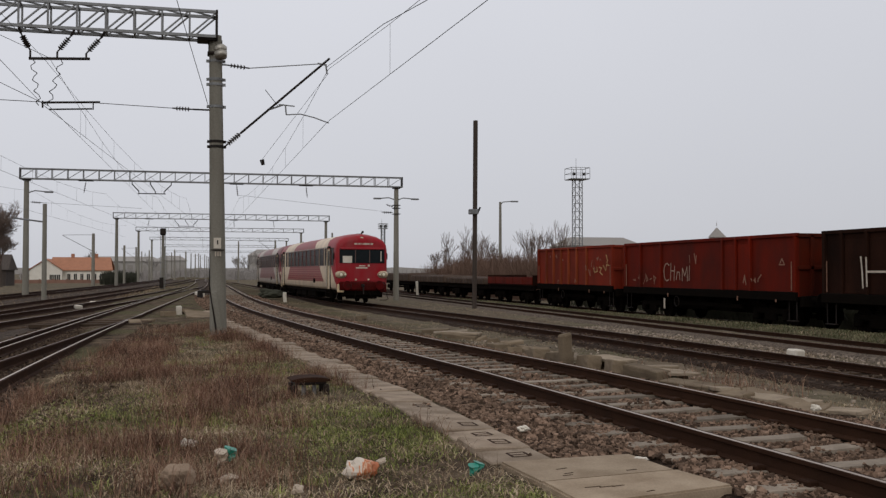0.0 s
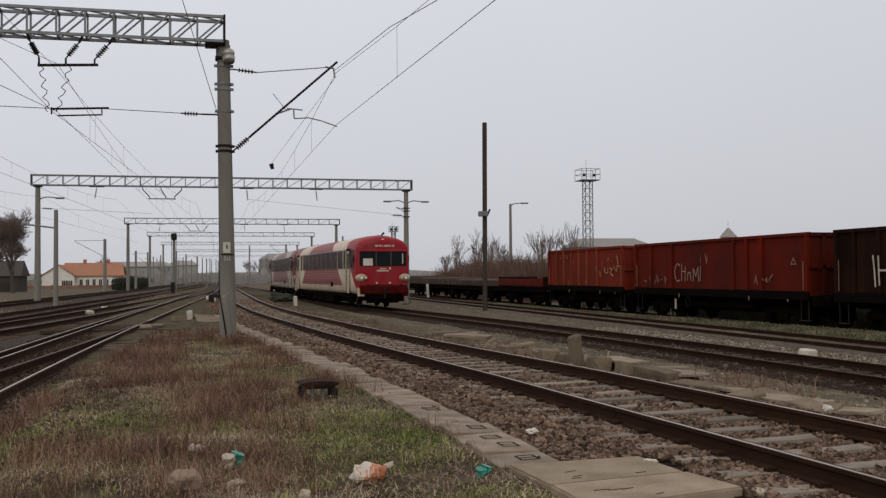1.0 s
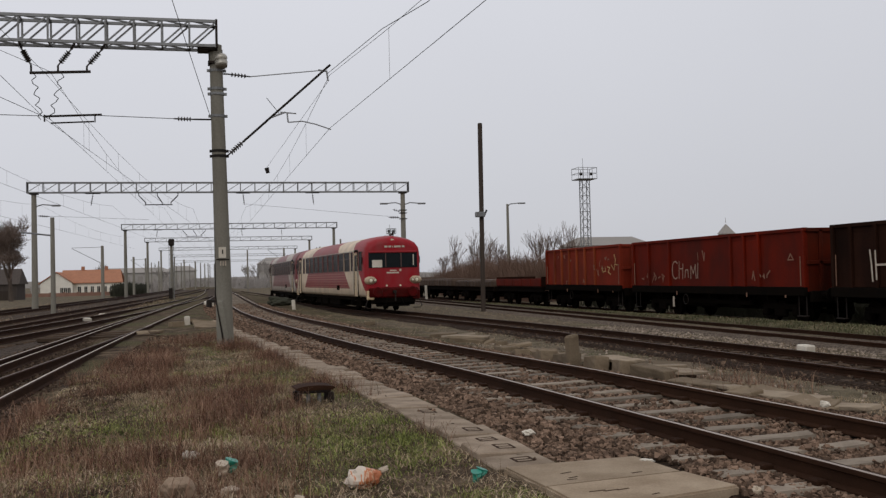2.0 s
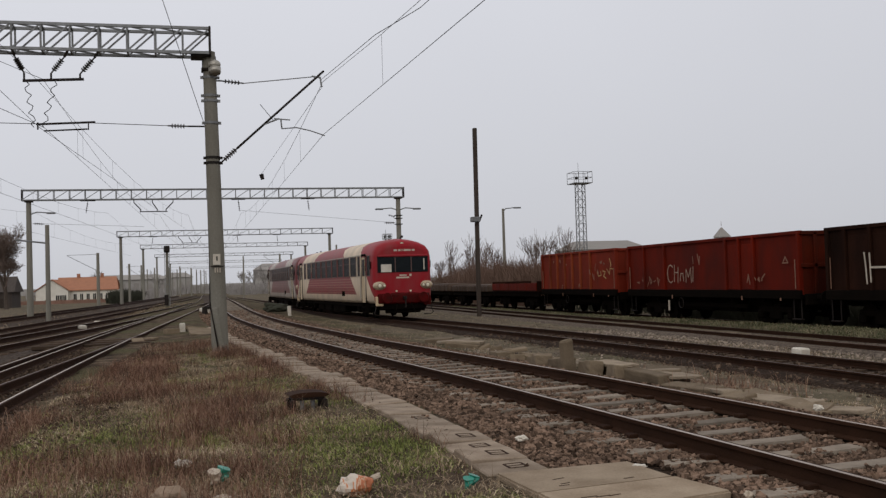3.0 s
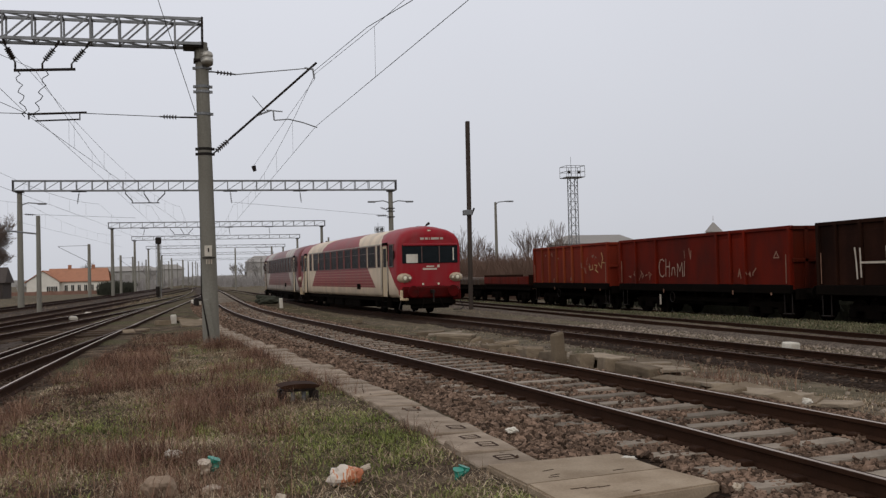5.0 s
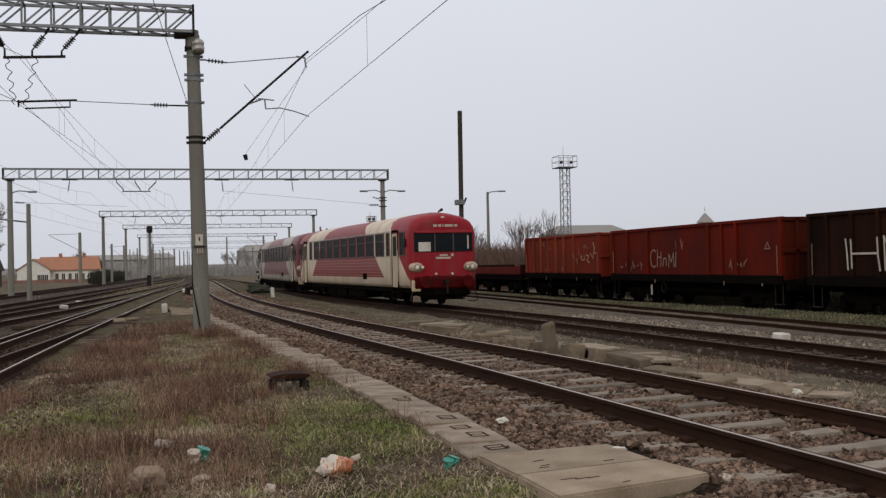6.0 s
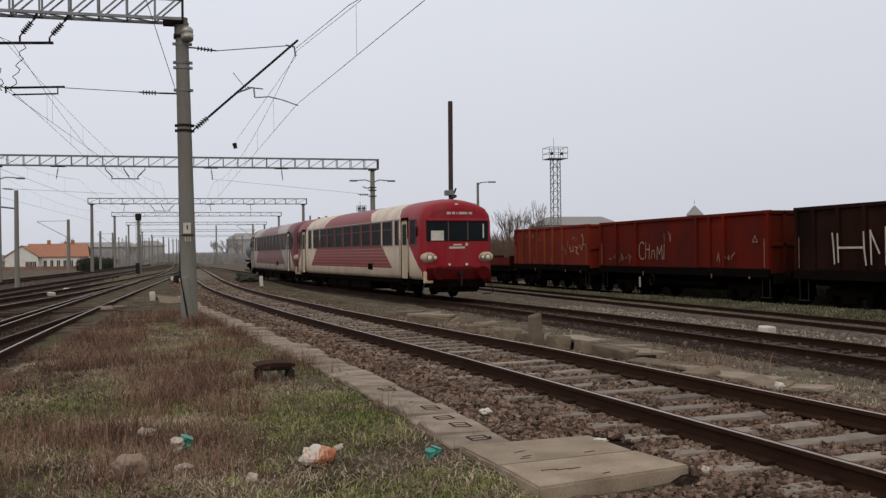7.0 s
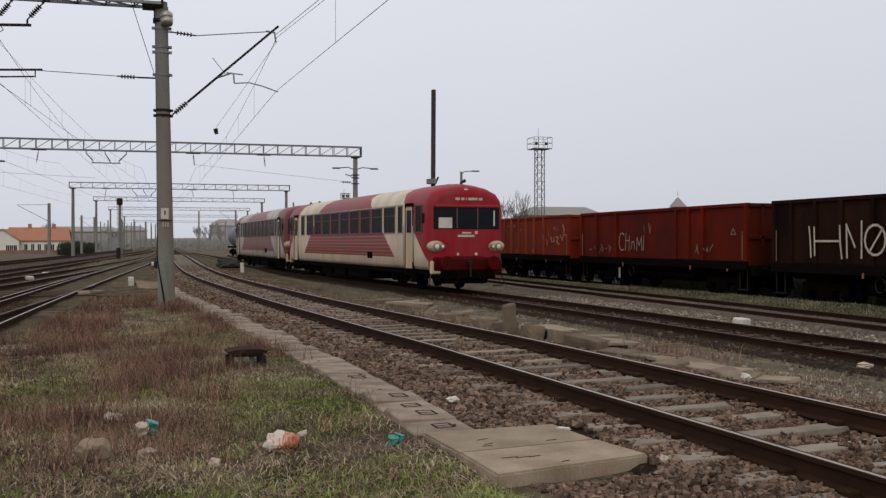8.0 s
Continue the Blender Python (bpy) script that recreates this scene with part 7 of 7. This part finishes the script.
def tufts(centres, stems, radius, seed):
    """Stems gathered round each centre."""
    rng = np.random.default_rng(seed)
    return [(x + rng.normal(0, radius), y + rng.normal(0, radius), z) for x, y, z in centres for _ in range(rng.integers(stems // 2, stems * 2))]


def vegetation():
    blades("dry_grass", scatter(110000, 5.4, 27, field_left, strip_left, 1, lambda x, y: 0.42 + 1.8 * nz(x, y, 1.1, 2) - 0.35 * green_patch(x, y) - 0.5 * turf(x, y)), 0.02, 0.080, 0.0032, 2.8, M["dead"], "matted dry straw-coloured grass", 1)
    blades("russet_weeds", tufts(scatter(4600, 5.4, 27, field_left, strip_left, 2, russet_patch), 20, 0.08, 2), 0.08, 0.34, 0.0021, 1.7, M["russet"], "reddish brown dead weeds in loose tufts", 2)
    blades("brown_thatch", scatter(30000, 5.4, 27, field_left, strip_left, 12, russet_patch), 0.03, 0.12, 0.0026, 1.8, M["russet"], "low brown thatch of dead weeds", 12)
    blades("green_tufts", tufts(scatter(1500, 5.4, 24, field_left, strip_left, 13, lambda x, y: 0.25 * green_patch(x, y) + 0.04), 16, 0.045, 13), 0.03, 0.10, 0.0050, 1.6, M["green"], "small broad-leaved green weeds", 13)
    flat = [(x, y, z + 0.03) for x, y, z in scatter(26000, 5.4, 20, field_left, strip_left, 15, lambda x, y: 0.5 + 1.4 * nz(x, y, 1.4, 17) + 0.6 * turf(x, y))]
    blades("straw_litter", flat, 0.02, 0.05, 0.0034, 5.0, M["dead"], "flattened pale straw lying on the ground", 15)
    blades("dry_stalks", scatter(2400, 5.4, 27, field_left, strip_left, 5, lambda x, y: 0.5 + 1.2 * nz(x, y, 0.8, 12)), 0.10, 0.26, 0.0020, 1.2, M["dead"], "tall pale dry stalks", 5)
    blades("green_grass", scatter(125000, 5.4, 27, field_left, strip_left, 3, lambda x, y: 1.1 * green_patch(x, y)), 0.015, 0.055, 0.0036, 2.2, M["green"], "short fresh green grass in patches", 3)
    rng = np.random.default_rng(33)
    clump = [(x + rng.normal(0, 0.3), y + rng.normal(0, 0.45), gz(x, y) - 0.01) for x, y in ((7.6, 13.3), (7.9, 12.5), (7.3, 14.4), (6.9, 11.7)) for _ in range(130)]
    blades("dry_weed_clump", clump, 0.12, 0.42, 0.0030, 1.5, M["russet"], "dry reddish weed stalks beside the broken kerb", 33)
    mid_l, mid_r = (lambda y: near_x(y) + 1.5), (lambda y: train_x(y) - 1.3)
    blades("yard_grass", scatter(44000, 6, 60, mid_l, mid_r, 6, lambda x, y: 0.35 + 1.2 * nz(x, y, 0.6, 31)), 0.015, 0.075, 0.004, 1.8, M["dead"], "thin dry grass between the tracks", 6)
    blades("yard_green", scatter(52000, 6, 60, mid_l, mid_r, 7, lambda x, y: 0.1 + 1.5 * nz(x, y, 0.35, 41)), 0.015, 0.05, 0.004, 1.8, M["green_dull"], "thin green grass between the tracks", 7)
    strip = [(x, y, z + 0.01) for x, y, z in scatter(70000, 11, 75, lambda y: 17.35, lambda y: 19.7, 8, lambda x, y: 0.85 + 0.8 * nz(x, y, 0.5, 51))]
    blades("siding_grass", strip, 0.03, 0.11, 0.010, 1.8, M["siding_green"], "green grass strip along the parked wagons", 8)
    blades("siding_dry_grass", scatter(16000, 11, 75, lambda y: 17.4, lambda y: 19.8, 9, lambda x, y: 0.6 + 0.8 * nz(x, y, 0.6, 61)), 0.04, 0.13, 0.006, 1.3, M["dead"], "dry grass strip along the parked wagons", 9)
    blades("trackside_grass", scatter(9000, 11, 60, lambda y: train_x(y) + 1.4, lambda y: 15.0, 10, lambda x, y: 0.3 + 1.2 * nz(x, y, 0.5, 71)), 0.03, 0.12, 0.005, 1.2, M["dead"], "thin dry grass between rusty tracks", 10)
    blades("far_side_grass", scatter(30000, 24, 110, lambda y: left_c(y) - 9, lambda y: left_b(y) - 1, 11, lambda x, y: 0.3 + nz(x, y, 0.4, 81)), 0.05, 0.2, 0.01, 1.2, M["dead"], "dry grass between the outer tracks", 11)


vegetation()


# ---- what moves ----
def front_y(t):
    return 53.1 - 2.218 * t - 0.034 * t * t


def car_pose(y_front):
    """Both bogies of a car stand on the centre line of the curved track."""
    ya, yb = y_front + 3.5, y_front + CAR_L - 3.5
    xa, xb = train_x(ya), train_x(yb)
    turn = -math.atan2(xb - xa, yb - ya)
    d = Vector((xb - xa, yb - ya)).normalized()
    return pose(xa - d.x * 3.5, ya - d.y * 3.5, TRAIN_Z, 0, 0, math.degrees(turn))


def motions():
    times = [i * 0.25 for i in range(33)]
    for i, car in enumerate(CARS):
        walk(car, [(t, car_pose(front_y(t) + i * (CAR_L + 0.75))) for t in times])
    for wheel in WHEELS:
        p = wheel.location.copy()
        walk(wheel, [(i * 0.2, pose(p.x, p.y, p.z, math.degrees((front_y(0) - front_y(i * 0.2)) / 0.46), 0, 0)) for i in range(41)])


motions()
